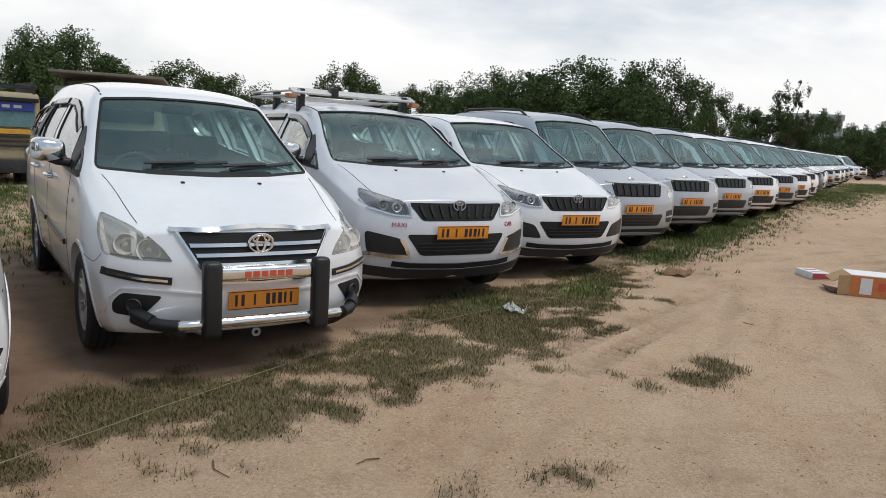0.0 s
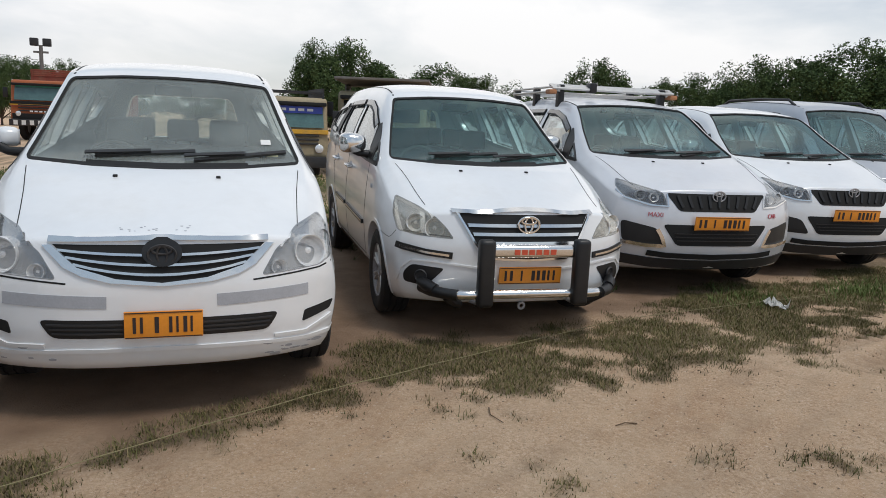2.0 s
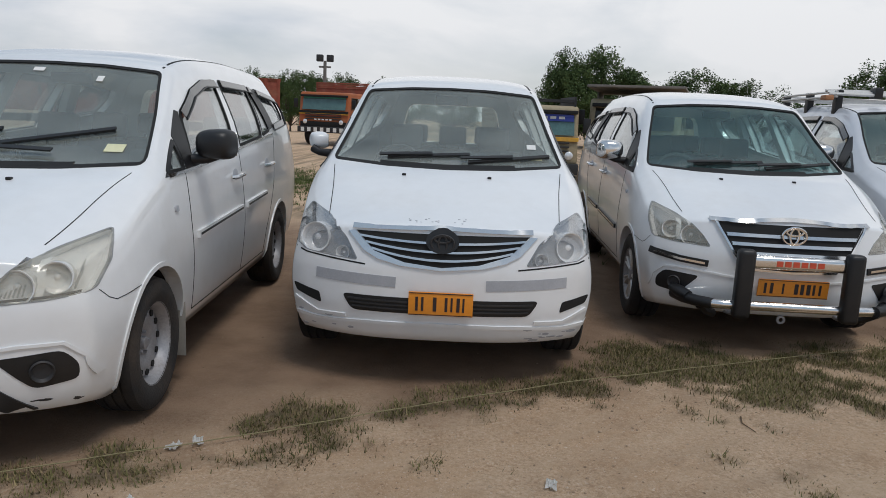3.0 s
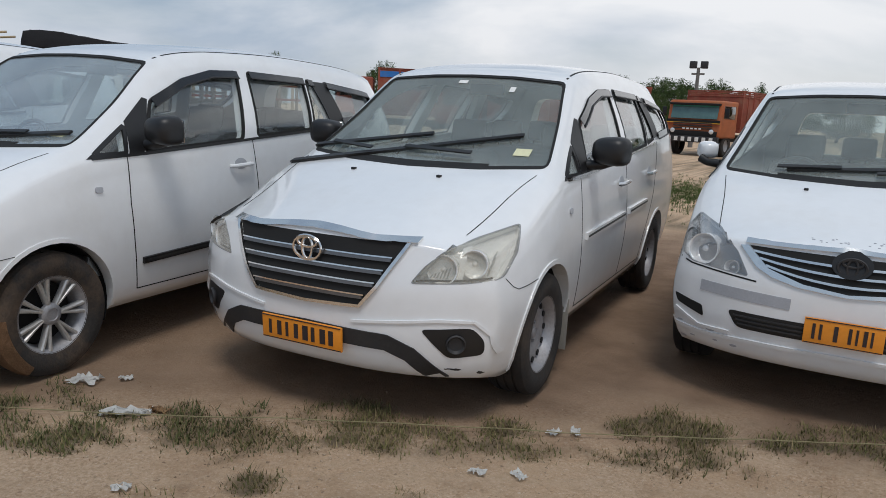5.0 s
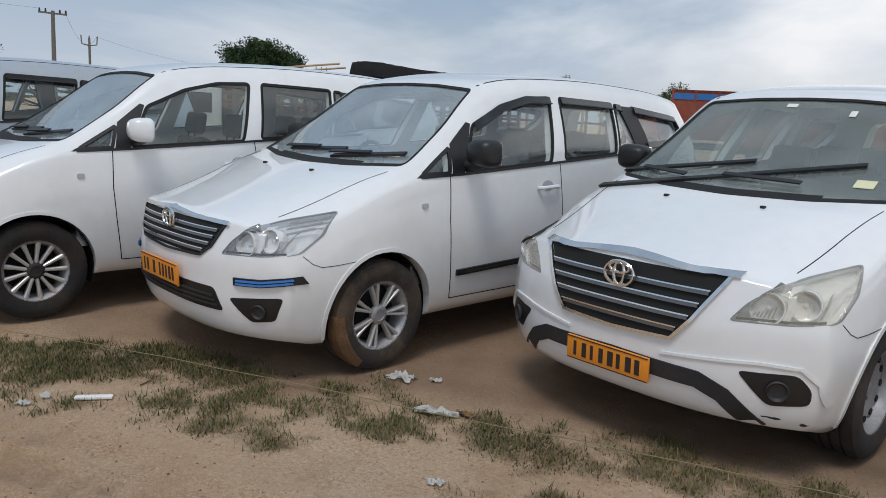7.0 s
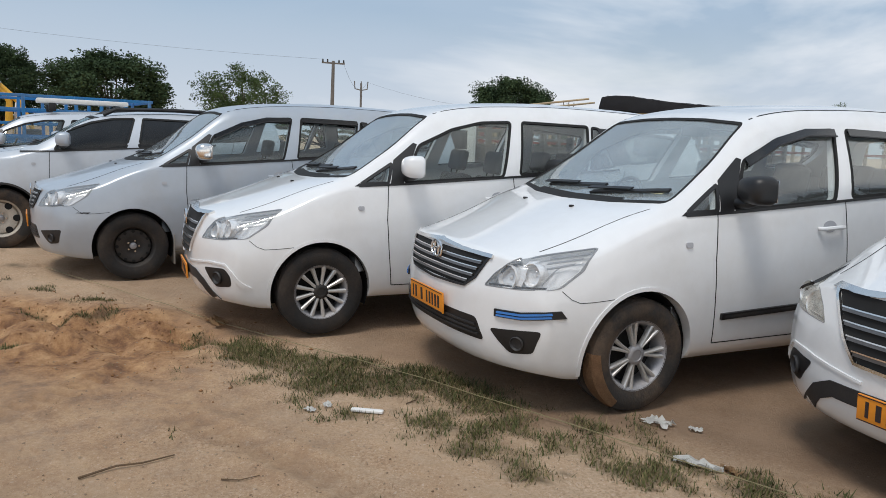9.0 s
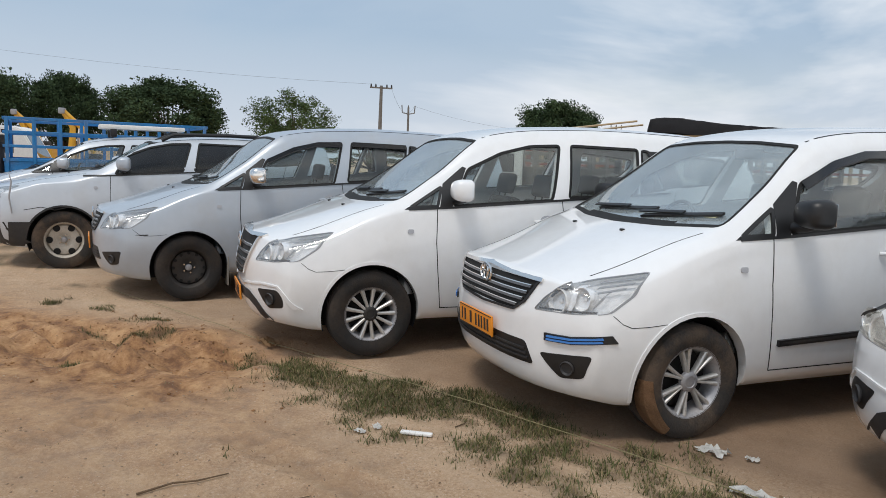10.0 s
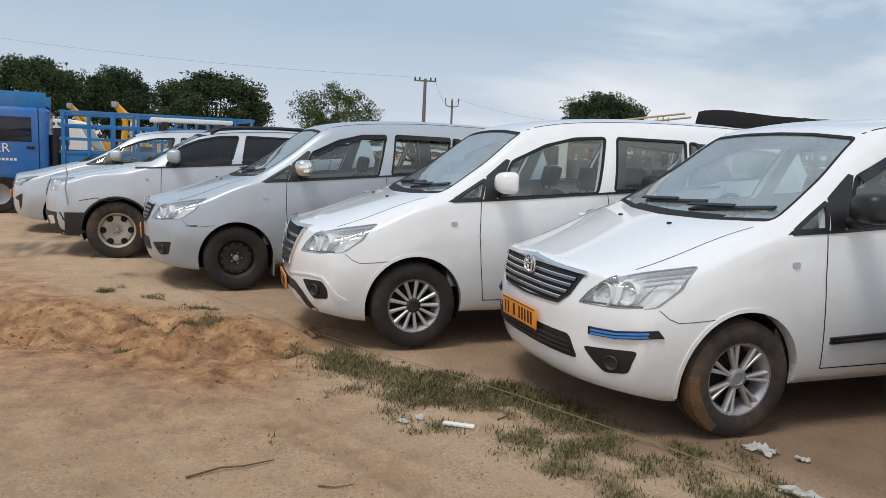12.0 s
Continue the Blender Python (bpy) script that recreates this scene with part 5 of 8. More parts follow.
# ---- the broader carriers with shark-tooth grilles ----
def wide_face(m, label, spec):
    car = base_car(WIDE, spec, m, label)
    s = WIDE.s
    teeth = [(-0.475, 0.902), (-0.36, 0.752), (0.36, 0.752), (0.475, 0.902)]
    g = part("grille", slab(rounded(teeth, 0.03), s.front, 0.003, 0.004), "gap_black", car)
    for k in range(9):
        x = -0.36 + k * 0.09
        part("grille_tooth", ribbon([(x * 0.92, 0.785), (x, 0.84), (x * 1.04, 0.885)], 0.024, s.front, 0.014, 0.014), "black_plastic", g)
    p, n = s.front(0, 0.90)
    emblem(car, 0, p.y - 0.02, 0.885, 0.06, "grey_steel")
    low = rounded([(-0.50, 0.638), (-0.37, 0.455), (0.37, 0.455), (0.50, 0.638)], 0.04)
    part("lower_vent", slab(low, s.front, 0.003, 0.004), "gap_black", car)
    slat_rows(car, s.front, [(0.46, 0.36), (0.62, 0.44)], (0.50, 0.53, 0.56), 0.008, "black_plastic", 0.010, "vent_slat")
    part("bumper_lip", ribbon([(-0.84, 0.325), (-0.55, 0.295), (0, 0.278), (0.55, 0.295), (0.84, 0.325)], 0.085, s.front, 0.010, 0.012), "grey_plastic", car)
    part("lip_vent", ribbon([(-0.60, 0.385), (-0.45, 0.370), (0, 0.358), (0.45, 0.370), (0.60, 0.385)], 0.045, s.front, 0.012, 0.006), "gap_black", car)
    for side in (1, -1):
        fog = rounded([(0.54, 0.60), (0.82, 0.66), (0.80, 0.475), (0.45, 0.455)], 0.04)
        f = part("fog_recess", slab(fog if side > 0 else mirrored(fog), s.front, 0.003, 0.004, 0.04), "black_plastic", car)
        if spec.get("bright"):
            part("fog_trim", ribbon([(side * a, z) for a, z in ((0.82, 0.475), (0.62, 0.452), (0.47, 0.452), (0.50, 0.53), (0.54, 0.595))], 0.030, s.front, 0.016, 0.016), "chrome", f)
        part("lamp_brow", ribbon([(side * a, z) for a, z in ((0.465, 0.895), (0.455, 0.79), (0.60, 0.795), (0.79, 0.848), (0.815, 0.90))], 0.012, s.front, 0.010, 0.012), "chrome", car)
    q, nn = s.front(0, 0.64)
    number_plate(car, (0.02, 0.656), q.y - 0.025, 0.52, 0.12, 6, 10)
    if spec.get("words"):
        for word, x in (("MAXI", -0.56), ("CAB", 0.56)):
            me = lettering(word, 0.055)
            p, n = s.front(x, 0.715)
            part("lettering", me, "pink_ink", car, "red lettering on the bumper", at=Matrix.Translation(p + n * 0.004) @ (-n).to_track_quat("Y", "Z").to_matrix().to_4x4())
    wipers(car, s, [tuple((a, b + 0.045) for a, b in line) for line in PARKED_WIPERS])
    return car


WIDE_SPEC = dict(mirrors=(-1,), name="people_carrier", mirror="chrome", wheels="alloy", reflector="lamp_dark", bulbs=((0.57, 0.865, 0.036), (0.68, 0.895, 0.036)), bulb_mats=("lamp_chrome", "lamp_grey"), visor=True, seat="seat_dark", blinker=(1.1, 0.96), handle="pearl_paint")
cab_rack = wide_face(heading(4.379, 6.108, -5.1), "pearl silver people carrier with a roof carrier and black toothed grille", dict(WIDE_SPEC, paint="pearl_paint", bright=True, words=True))
wide_face(heading(6.43, 6.66, -6.5), "white people carrier with black toothed grille and dark fog pockets", dict(WIDE_SPEC, visor=False, handle="white_paint"))


def roof_carrier(x, y):
    """A luggage carrier clamped on a roof: a bundle of bright tubes across the front, side rails, slats and black clamps."""
    rack = tagged(empty("roof_carrier", heading(x, y, -4.6)), "aluminium roof luggage carrier with black clamps on a cab", "roof rack")
    z = 1.80
    for k in range(3):
        part("front_tube", tube([(-0.74, 2.25 + 0.05 * k, z + 0.045 + k * 0.018), (0.74, 2.25 + 0.05 * k, z + 0.045 + k * 0.018)], 0.017, 8), "alloy", rack)
    for side in (1, -1):
        for k in range(2):
            part("side_tube", tube([(side * 0.66, 2.25, z + 0.02 + k * 0.05), (side * 0.66, 3.9, z + 0.02 + k * 0.05)], 0.013, 8), "alloy", rack)
        for y0 in (2.32, 3.1, 3.85):
            part("clamp", box(side * 0.62 - 0.035, side * 0.62 + 0.035, y0 - 0.05, y0 + 0.05, z - 0.17, z + 0.09, 0.014), "black_plastic", rack)
        part("corner_pad", box(side * 0.74 - 0.045, side * 0.74 + 0.045, 2.22, 2.36, z - 0.02, z + 0.03, 0.015), "card_tan", rack)
    part("rear_tube", tube([(-0.66, 3.9, z + 0.07), (0.66, 3.9, z + 0.07)], 0.013, 8), "alloy", rack)
    for y0 in np.linspace(2.5, 3.75, 6):
        part("cross_slat", box(-0.66, 0.66, y0 - 0.03, y0 + 0.03, z + 0.0, z + 0.015, 0.004, 1), "alloy", rack)
    part("middle_clamp", box(-0.30, -0.22, 2.22, 2.36, z + 0.01, z + 0.12, 0.014), "black_plastic", rack)


material("card_tan", (0.45, 0.20, 0.09), 0.7, vary=0.2, scale=9)
roof_carrier(4.384, 6.137)


# ---- the tall carriers down the row ----
def tall_face(m, label, spec):
    car = base_car(TALL, spec, m, label)
    s = TALL.s
    out = rounded([(-0.46, 0.99), (-0.42, 0.82), (0.42, 0.82), (0.46, 0.99)], 0.03)
    g = part("grille", slab(out, s.front, 0.003, 0.004), "gap_black", car)
    for k in range(7):
        x = -0.36 + k * 0.12
        part("grille_bar", ribbon([(x * 0.94, 0.835), (x, 0.975)], 0.075, s.front, 0.014, 0.014), "black_plastic", g)
    part("grille_trim", ribbon([(-0.48, 1.0), (0, 1.01), (0.48, 1.0)], 0.02, s.front, 0.014, 0.016), "chrome", car)
    p, n = s.front(0, 1.03)
    emblem(car, 0, p.y - 0.012, 1.02, 0.06)
    low = rounded([(-0.50, 0.58), (-0.44, 0.42), (0.44, 0.42), (0.50, 0.58)], 0.04)
    part("lower_vent", slab(low, s.front, 0.003, 0.004), "black_plastic", car)
    slat_rows(car, s.front, [(0.42, 0.43), (0.58, 0.48)], (0.46, 0.50, 0.54), 0.012, "grey_plastic", 0.012, "vent_slat")
    part("bumper_lip", ribbon([(-0.80, 0.33), (0, 0.32), (0.80, 0.33)], 0.10, s.front, 0.008, 0.010), "grey_plastic", car)
    for side in (1, -1):
        fog = rounded([(0.58, 0.62), (0.80, 0.64), (0.80, 0.46), (0.62, 0.46)], 0.03)
        f = part("fog_recess", slab(fog if side > 0 else mirrored(fog), s.front, 0.003, 0.004, 0.05), "grey_plastic", car)
        part("fog_trim", ribbon([(side * 0.60, 0.54), (side * 0.79, 0.545)], 0.02, s.front, 0.012, 0.012), "alloy", f)
        edge = part("roof_rail", tube([(side * (s.roof - 0.05), y, s.height - 0.075 + z) for y, z in ((1.95, -0.03), (2.1, 0.05), (2.8, 0.075), (3.6, 0.065), (3.85, -0.04))], 0.020, 8), "black_plastic", car)
    q, nn = s.front(0, 0.68)
    number_plate(car, (0.0, 0.655), q.y - 0.02, 0.50, 0.12, 4, 10)
    wipers(car, s, [tuple((a, 1.1 + (b - 1.1) * 1.07 + 0.05) for a, b in line) for line in PARKED_WIPERS])
    return car


TALL_SPEC = dict(mirrors=(-1,), name="tall_people_carrier", mirror="black_plastic", wheels="steel", visor=False, bulbs=((0.70, 0.90, 0.065),), blinker=(1.1, 1.0), seat="seat_dark", lamp_label="square clear headlamp")
tall_silver = tall_face(heading(8.55, 7.55, -6), "silver tall people carrier with dark roof rails, parked on dirt", dict(TALL_SPEC, paint="slate_silver", handle="slate_silver"))
tall_white = tall_face(heading(16.1, 10.22, -6), "white tall people carrier with dark grille, parked on dirt", dict(TALL_SPEC))
tall_black = tall_face(heading(26.7, 14.5, -6), "black tall people carrier far down the row", dict(TALL_SPEC, paint="black_paint", handle="black_paint"))
for original, spots in ((tall_silver, ((11.0, 8.44), (13.6, 9.37), (18.7, 11.16), (36.0, 18.6), (48.0, 23.5))), (tall_white, ((21.3, 12.15), (24.0, 13.3), (29.6, 15.8), (32.7, 17.3), (39.6, 20.0), (43.4, 21.6), (54.0, 26.0), (62.7, 29.0)))):
    for x, y in spots:
        copy_thing(original, heading(x, y, -6))


# ---- the two cars beyond the silver cab ----
def suv_face(m, label, spec):
    """A knocked-about off-roader: dark lower bumper, dented wing, a strip of bent trim standing at the lamp."""
    car = base_car(SUV, spec, m, label, "car", "parked cabs")
    s = SUV.s
    part("bumper_lower", slab([(-0.85, 0.28), (0.85, 0.28), (0.85, 0.56), (-0.85, 0.56)], s.front, 0.008, 0.010, 0.07), "grey_plastic", car)
    for side, cast in ((1, s.right), (-1, s.left)):
        part("bumper_corner", slab([(0.26, 0.28), (0.42, 0.28), (0.45, 0.42), (0.49, 0.56), (0.26, 0.56)], cast, 0.009, 0.010, 0.07), "grey_plastic", car)
        part("sill_cladding", ribbon([(1.25, 0.36), (3.05, 0.36)], 0.13, cast, 0.006, 0.008), "grey_plastic", car)
        part("roof_rail", tube([(side * (s.roof - 0.04), y, s.height - 0.07 + z) for y, z in ((1.95, -0.02), (2.1, 0.055), (2.8, 0.075), (3.6, 0.06), (3.8, -0.03))], 0.024, 8), "black_plastic", car)
    out = rounded([(-0.46, 0.93), (-0.44, 0.74), (0.44, 0.74), (0.46, 0.93)], 0.04)
    part("grille", slab(out, s.front, 0.003, 0.004), "gap_black", car)
    slat_rows(car, s.front, [(0.74, 0.44), (0.93, 0.46)], (0.79, 0.86), 0.03, "chrome")
    for side in (1, -1):
        lens = rounded([(0.56, 0.50), (0.76, 0.52), (0.76, 0.42), (0.58, 0.40)], 0.03)
        part("fog_recess", slab(lens if side > 0 else mirrored(lens), s.front, 0.010, 0.012, 0.05), "lamp_chrome", car)
    part("bent_trim", tube([(0.87, 0.30, 0.66), (0.90, 0.28, 0.85), (0.93, 0.31, 1.02), (0.92, 0.29, 1.12)], [0.007, 0.010, 0.009, 0.005], 6), "tape_grey", car, "strip of bent trim sticking up")
    # the dent's shaded fold, painted as a dark strip on the smooth wing
    wrinkle = ribbon([(0.42, 0.70), (0.60, 0.735), (0.74, 0.70), (0.90, 0.74)], 0.008, s.right, 0.0015, 0.003)
    part("dent_crease", wrinkle, "grey_plastic", car)
    wipers(car, s, [tuple((a, 1.19 + (b - 1.145) * 0.74) for a, b in line) for line in PARKED_WIPERS])
    return car


suv_face(heading(-10.47, -2.55, 9.0), "dusty white off-roader with dark bumper and dented wing", dict(name="off_roader", paint="cool_silver", pane="dark_glass", mirror="silver_paint", wheels="holed", tyre="muddy_rubber", bulbs=((0.66, 0.88, 0.06),), blinker=(1.18, 0.97), handle="cool_silver", flare="grey_plastic", visor=False, seat="seat_dark"))


def small_face(m, label, spec):
    car = base_car(SMALL, spec, m, label)
    s = SMALL.s
    out = rounded([(-0.44, 0.80), (-0.36, 0.67), (0.36, 0.67), (0.44, 0.80)], 0.03)
    part("grille", slab(out, s.front, 0.003, 0.004), "gap_black", car)
    slat_rows(car, s.front, [(0.67, 0.36), (0.80, 0.44)], (0.70, 0.74, 0.78), 0.016, "chrome")
    low = rounded([(-0.46, 0.50), (-0.38, 0.36), (0.38, 0.36), (0.46, 0.50)], 0.03)
    part("lower_vent", slab(low, s.front, 0.003, 0.004), "black_plastic", car)
    for side in (1, -1):
        fog = rounded([(0.54, 0.52), (0.76, 0.60), (0.74, 0.42), (0.66, 0.34), (0.68, 0.48)], 0.02)
        part("fog_recess", slab(fog if side > 0 else mirrored(fog), s.front, 0.003, 0.004, 0.04), "black_plastic", car)
        part("lamp_strip", ribbon([(side * a, z) for a, z in ((0.50, 0.755), (0.60, 0.765), (0.70, 0.78))], 0.014, s.front, 0.008, 0.008), "paper_white", car)
    q, nn = s.front(0, 0.56)
    number_plate(car, (0.0, 0.565), q.y - 0.02, 0.50, 0.12, 4, 10)
    wipers(car, s, [tuple((a, 1.11 + (b - 1.145) * 0.86) for a, b in line) for line in PARKED_WIPERS])
    return car


cab_small = small_face(heading(-12.96, -3.70, 10.0), "silver-white small people carrier with a roof bar, on dirt", dict(name="small_people_carrier", paint="cool_silver", mirror="cool_silver", wheels="alloy", reflector="lamp_dark", bulbs=((0.56, 0.745, 0.03), (0.66, 0.79, 0.035)), handle="cool_silver", seat="seat_dark", blinker=(1.1, 0.9)))
for x, y, turn in ((82.3, 36.9, -55), (88.0, 38.6, -30), (95.4, 41.5, -60)):
    copy_thing(cab_small, heading(x, y, turn))


def roof_bar(x, y, turn):
    """A white sign board lying on two crossbars over a roof."""
    rack = tagged(empty("roof_board", heading(x, y, turn)), "white sign board on black crossbars over a cab roof", "roof rack")
    part("board", box(-0.30, 0.30, 2.0, 3.3, 1.76, 1.83, 0.02), "paper_white", rack)
    for yy in (2.2, 3.1):
        bar = part("crossbar", tube([(-0.55, yy, 1.735), (0.55, yy, 1.735)], 0.02, 8), "black_plastic", rack)
        for side in (1, -1):
            part("foot", box(side * 0.52 - 0.05, side * 0.52 + 0.05, yy - 0.05, yy + 0.05, 1.63, 1.755, 0.02), "black_plastic", bar)


roof_bar(-12.96, -3.70, 10.0)


# ---- trees ----
material("bark", (0.10, 0.075, 0.055), 0.95, vary=0.35, scale=3, bump=0.4, bump_scale=20)


def leaf_material(name, dark, light):
    m = bpy.data.materials.new(name)
    m.use_nodes = True
    t = m.node_tree
    b = t.nodes["Principled BSDF"]
    b.inputs["Roughness"].default_value, b.inputs["Specular IOR Level"].default_value = 0.85, 0.2
    geo, ramp = t.nodes.new("ShaderNodeNewGeometry"), t.nodes.new("ShaderNodeValToRGB")
    ramp.color_ramp.elements[0].color, ramp.color_ramp.elements[1].color = (*dark, 1), (*light, 1)
    pos, patch, add = t.nodes.new("ShaderNodeTexCoord"), node(t, "ShaderNodeTexNoise", Scale=0.9, Detail=3.0), t.nodes.new("ShaderNodeMath")
    add.operation = "MULTIPLY_ADD"
    add.inputs[1].default_value = 0.45
    shift = t.nodes.new("ShaderNodeMapRange")
    shift.inputs["From Min"].default_value, shift.inputs["From Max"].default_value = 0.35, 0.65
    shift.inputs["To Max"].default_value = 0.55
    t.links.new(pos.outputs["Object"], patch.inputs["Vector"])
    t.links.new(patch.outputs["Fac"], shift.inputs["Value"])
    t.links.new(geo.outputs["Random Per Island"], add.inputs[0])
    t.links.new(shift.outputs[0], add.inputs[2])
    t.links.new(add.outputs[0], ramp.inputs["Fac"])
    t.links.new(ramp.outputs["Color"], b.inputs["Base Color"])
    MATERIALS[name] = m


leaf_material("leaves", (0.034, 0.058, 0.022), (0.105, 0.150, 0.052))
leaf_material("deep_leaves", (0.016, 0.032, 0.016), (0.062, 0.098, 0.042))
leaf_material("pale_leaves", (0.035, 0.055, 0.018), (0.10, 0.125, 0.05))


def quick_mesh(name, co, faces_of, count):
    """A mesh from an array of corners, in faces of a fixed number of corners."""
    me = bpy.data.meshes.new(name)
    me.vertices.add(len(co))
    me.vertices.foreach_set("co", np.asarray(co, np.float32).ravel())
    idx = np.arange(len(co), dtype=np.int32) if faces_of is None else np.asarray(faces_of, np.int32).ravel()
    me.loops.add(len(idx))
    me.loops.foreach_set("vertex_index", idx)
    me.polygons.add(len(idx) // count)
    me.polygons.foreach_set("loop_start", np.arange(0, len(idx), count, dtype=np.int32))
    me.update()
    return me


def tree(seed, height, spread_r, trunk_share=0.3, leaves=3200, leaf=0.26, gaps=0.35, mat="leaves", lobes=16, dome=False):
    """A tree: tapered trunk, limbs reaching into the lobes of the crown, and a crown of many small leaf clumps with gaps."""
    rng = np.random.default_rng(seed)
    top = tagged(empty("tree"), "dark green broad-leaved tree at the edge of the lot", "tree", "trees round the lot")
    base = height * trunk_share
    lean = rng.uniform(-0.05, 0.05, 2) * height
    trunk = tube([(0, 0, -0.2), (lean[0] * 0.3, lean[1] * 0.3, base * 0.5), (lean[0] * 0.6, lean[1] * 0.6, base), (lean[0], lean[1], height * 0.7)], [height * 0.035, height * 0.027, height * 0.022, height * 0.008], 8)
    centres, radii = [], []
    for k in range(lobes):
        a, r, z = k * 2.4 + rng.uniform(-0.4, 0.4), spread_r * math.sqrt((k + 0.5) / lobes) * rng.uniform(0.65, 1.0), rng.uniform(0.0, 1.0)
        z = base + (height - base) * (0.12 + 0.72 * (z * (1 - 0.55 * (r / spread_r) ** 2)))
        if dome:
            up = rng.uniform(-0.7, 1.0)
            flat = math.sqrt(1 - up * up) * spread_r * 0.66
            c = np.array([flat * math.cos(a), flat * math.sin(a), (height + base) / 2 + up * (height - base) * 0.32])
        else:
            c = np.array([lean[0] + r * math.cos(a), lean[1] + r * math.sin(a), z])
        centres.append(c)
        radii.append(spread_r * rng.uniform(0.26, 0.42))
        tube([(lean[0] * 0.6, lean[1] * 0.6, base * rng.uniform(0.75, 1.1)), tuple((c + np.array([lean[0], lean[1], base])) / 2 + [0, 0, -0.1]), tuple(c)], [height * 0.014, height * 0.009, height * 0.003], 5, trunk)
    part("trunk", trunk, "bark", top)
    centres, radii = np.array(centres), np.array(radii)
    knots = lobes * 9
    own = rng.integers(0, lobes, knots)
    out = rng.normal(size=(knots, 3))
    out /= np.linalg.norm(out, axis=1)[:, None]
    knot = centres[own] + out * (radii[own] * rng.uniform(0.35, 0.95, knots))[:, None] * [1, 1, 0.85]
    knot_r = radii[own] * rng.uniform(0.24, 0.46, knots) * (1 - 0.5 * gaps)
    pick = rng.integers(0, knots, leaves)
    way = rng.normal(size=(leaves, 3))
    way *= (rng.random(leaves) ** 0.4 / np.linalg.norm(way, axis=1))[:, None]
    p = knot[pick] + way * (knot_r[pick] * 1.25)[:, None]
    deep = rng.random(leaves) < 0.25 * (1 - gaps)
    core = rng.integers(0, lobes, leaves)
    p = np.where(deep[:, None], centres[core] + np.clip(rng.normal(size=(leaves, 3)), -1.6, 1.6) * (radii[core] * 0.36)[:, None], p)
    p *= [spread_r / np.quantile(np.abs(p[:, 0]), 0.985), spread_r / np.quantile(np.abs(p[:, 1]), 0.985), height / np.quantile(p[:, 2], 0.997)]
    p[:, 2] = np.maximum(p[:, 2], base * 0.75)
    u, v = rng.normal(size=(leaves, 3)), rng.normal(size=(leaves, 3))
    u /= np.linalg.norm(u, axis=1)[:, None]
    v -= u * (u * v).sum(1)[:, None]
    v /= np.linalg.norm(v, axis=1)[:, None]
    size = leaf * rng.uniform(0.5, 1.25, leaves)[:, None]
    leaf_set = np.stack([p - u * size * 0.5, p + v * size * 0.62, p + u * size * 0.5], 1).reshape(-1, 3)
    crown = part("crown", quick_mesh("crown", leaf_set, None, 3), mat, top)
    return top


TREES = [tree(1, 7.0, 3.4, 0.12, 27000, 0.165, 0.25, lobes=26), tree(2, 7.0, 2.6, 0.14, 20000, 0.16, 0.35, lobes=18), tree(3, 7.0, 2.4, 0.30, 8000, 0.16, 0.6, "pale_leaves", 13), tree(5, 7.0, 3.8, 0.12, 30000, 0.17, 0.25, lobes=24), tree(9, 7.0, 2.0, 0.14, 12000, 0.16, 0.45, lobes=14), tree(12, 7.0, 3.2, 0.10, 40000, 0.19, 0.03, "deep_leaves", lobes=36, dome=True), tree(14, 7.0, 3.3, 0.16, 17000, 0.16, 0.5, lobes=24, dome=True)]
REACH = (3.4, 2.6, 2.4, 3.8, 2.0, 3.2, 3.3)
BEHIND_ROW = [(3, 6.4, 47.9, 5.9, 2.8), (0, 8.2, 47.7, 6.1, 2.9), (4, 10.9, 47.3, 4.9, 2.5), (0, 14.1, 47.2, 5.7, 3.5), (3, 17.2, 45.2, 5.1, 3.5), (4, 21.3, 46.8, 5.1, 1.3), (1, 24.3, 45.5, 5.8, 2.5), (4, 26.4, 44.3, 5.2, 1.4), (1, 28.7, 43.0, 5.6, 2.6)]
GROVE = [(0, 27.8, 38.1, 5.5, 3.2), (3, 28.9, 36.0, 6.6, 4.1), (0, 30.8, 34.4, 6.3, 3.2), (0, 32.0, 31.8, 7.2, 4.1), (3, 33.0, 29.2, 7.0, 4.1), (0, 33.5, 27.1, 7.0, 3.3), (1, 31.0, 37.5, 5.4, 3.7), (0, 34.5, 33.0, 5.6, 4.4), (3, 35.5, 29.8, 5.4, 4.1)]
ROW_END = [(1, 56.4, 39.1, 8.2, 2.3), (4, 60.8, 37.2, 8.4, 1.7), (2, 61.9, 35.4, 8.0, 1.7), (1, 65.4, 34.3, 6.9, 2.1), (4, 71.3, 34.5, 6.2, 1.7), (1, 74.8, 33.4, 6.2, 2.0), (0, 67.0, 47.3, 7.2, 1.7), (0, 71.7, 45.0, 7.2, 2.7), (3, 76.6, 42.0, 6.6, 2.9), (3, 81.1, 39.2, 6.2, 3.2), (0, 86.2, 41.5, 5.9, 3.5), (0, 91.6, 40.2, 5.6, 3.5), (0, 60.0, 37.5, 3.4, 3.0), (0, 66.0, 38.5, 3.2, 3.0), (0, 72.0, 39.0, 3.4, 3.2), (3, 79.0, 37.0, 3.8, 3.6), (0, 85.0, 34.0, 4.1, 3.8), (0, 90.0, 29.5, 4.3, 4.0), (3, 92.0, 25.0, 4.3, 4.0), (0, 96.0, 38.0, 4.7, 4.0)]
PLACES = [(k, x, y, h, w / REACH[k] * 7.0 / h) for k, x, y, h, w in BEHIND_ROW + GROVE + ROW_END]
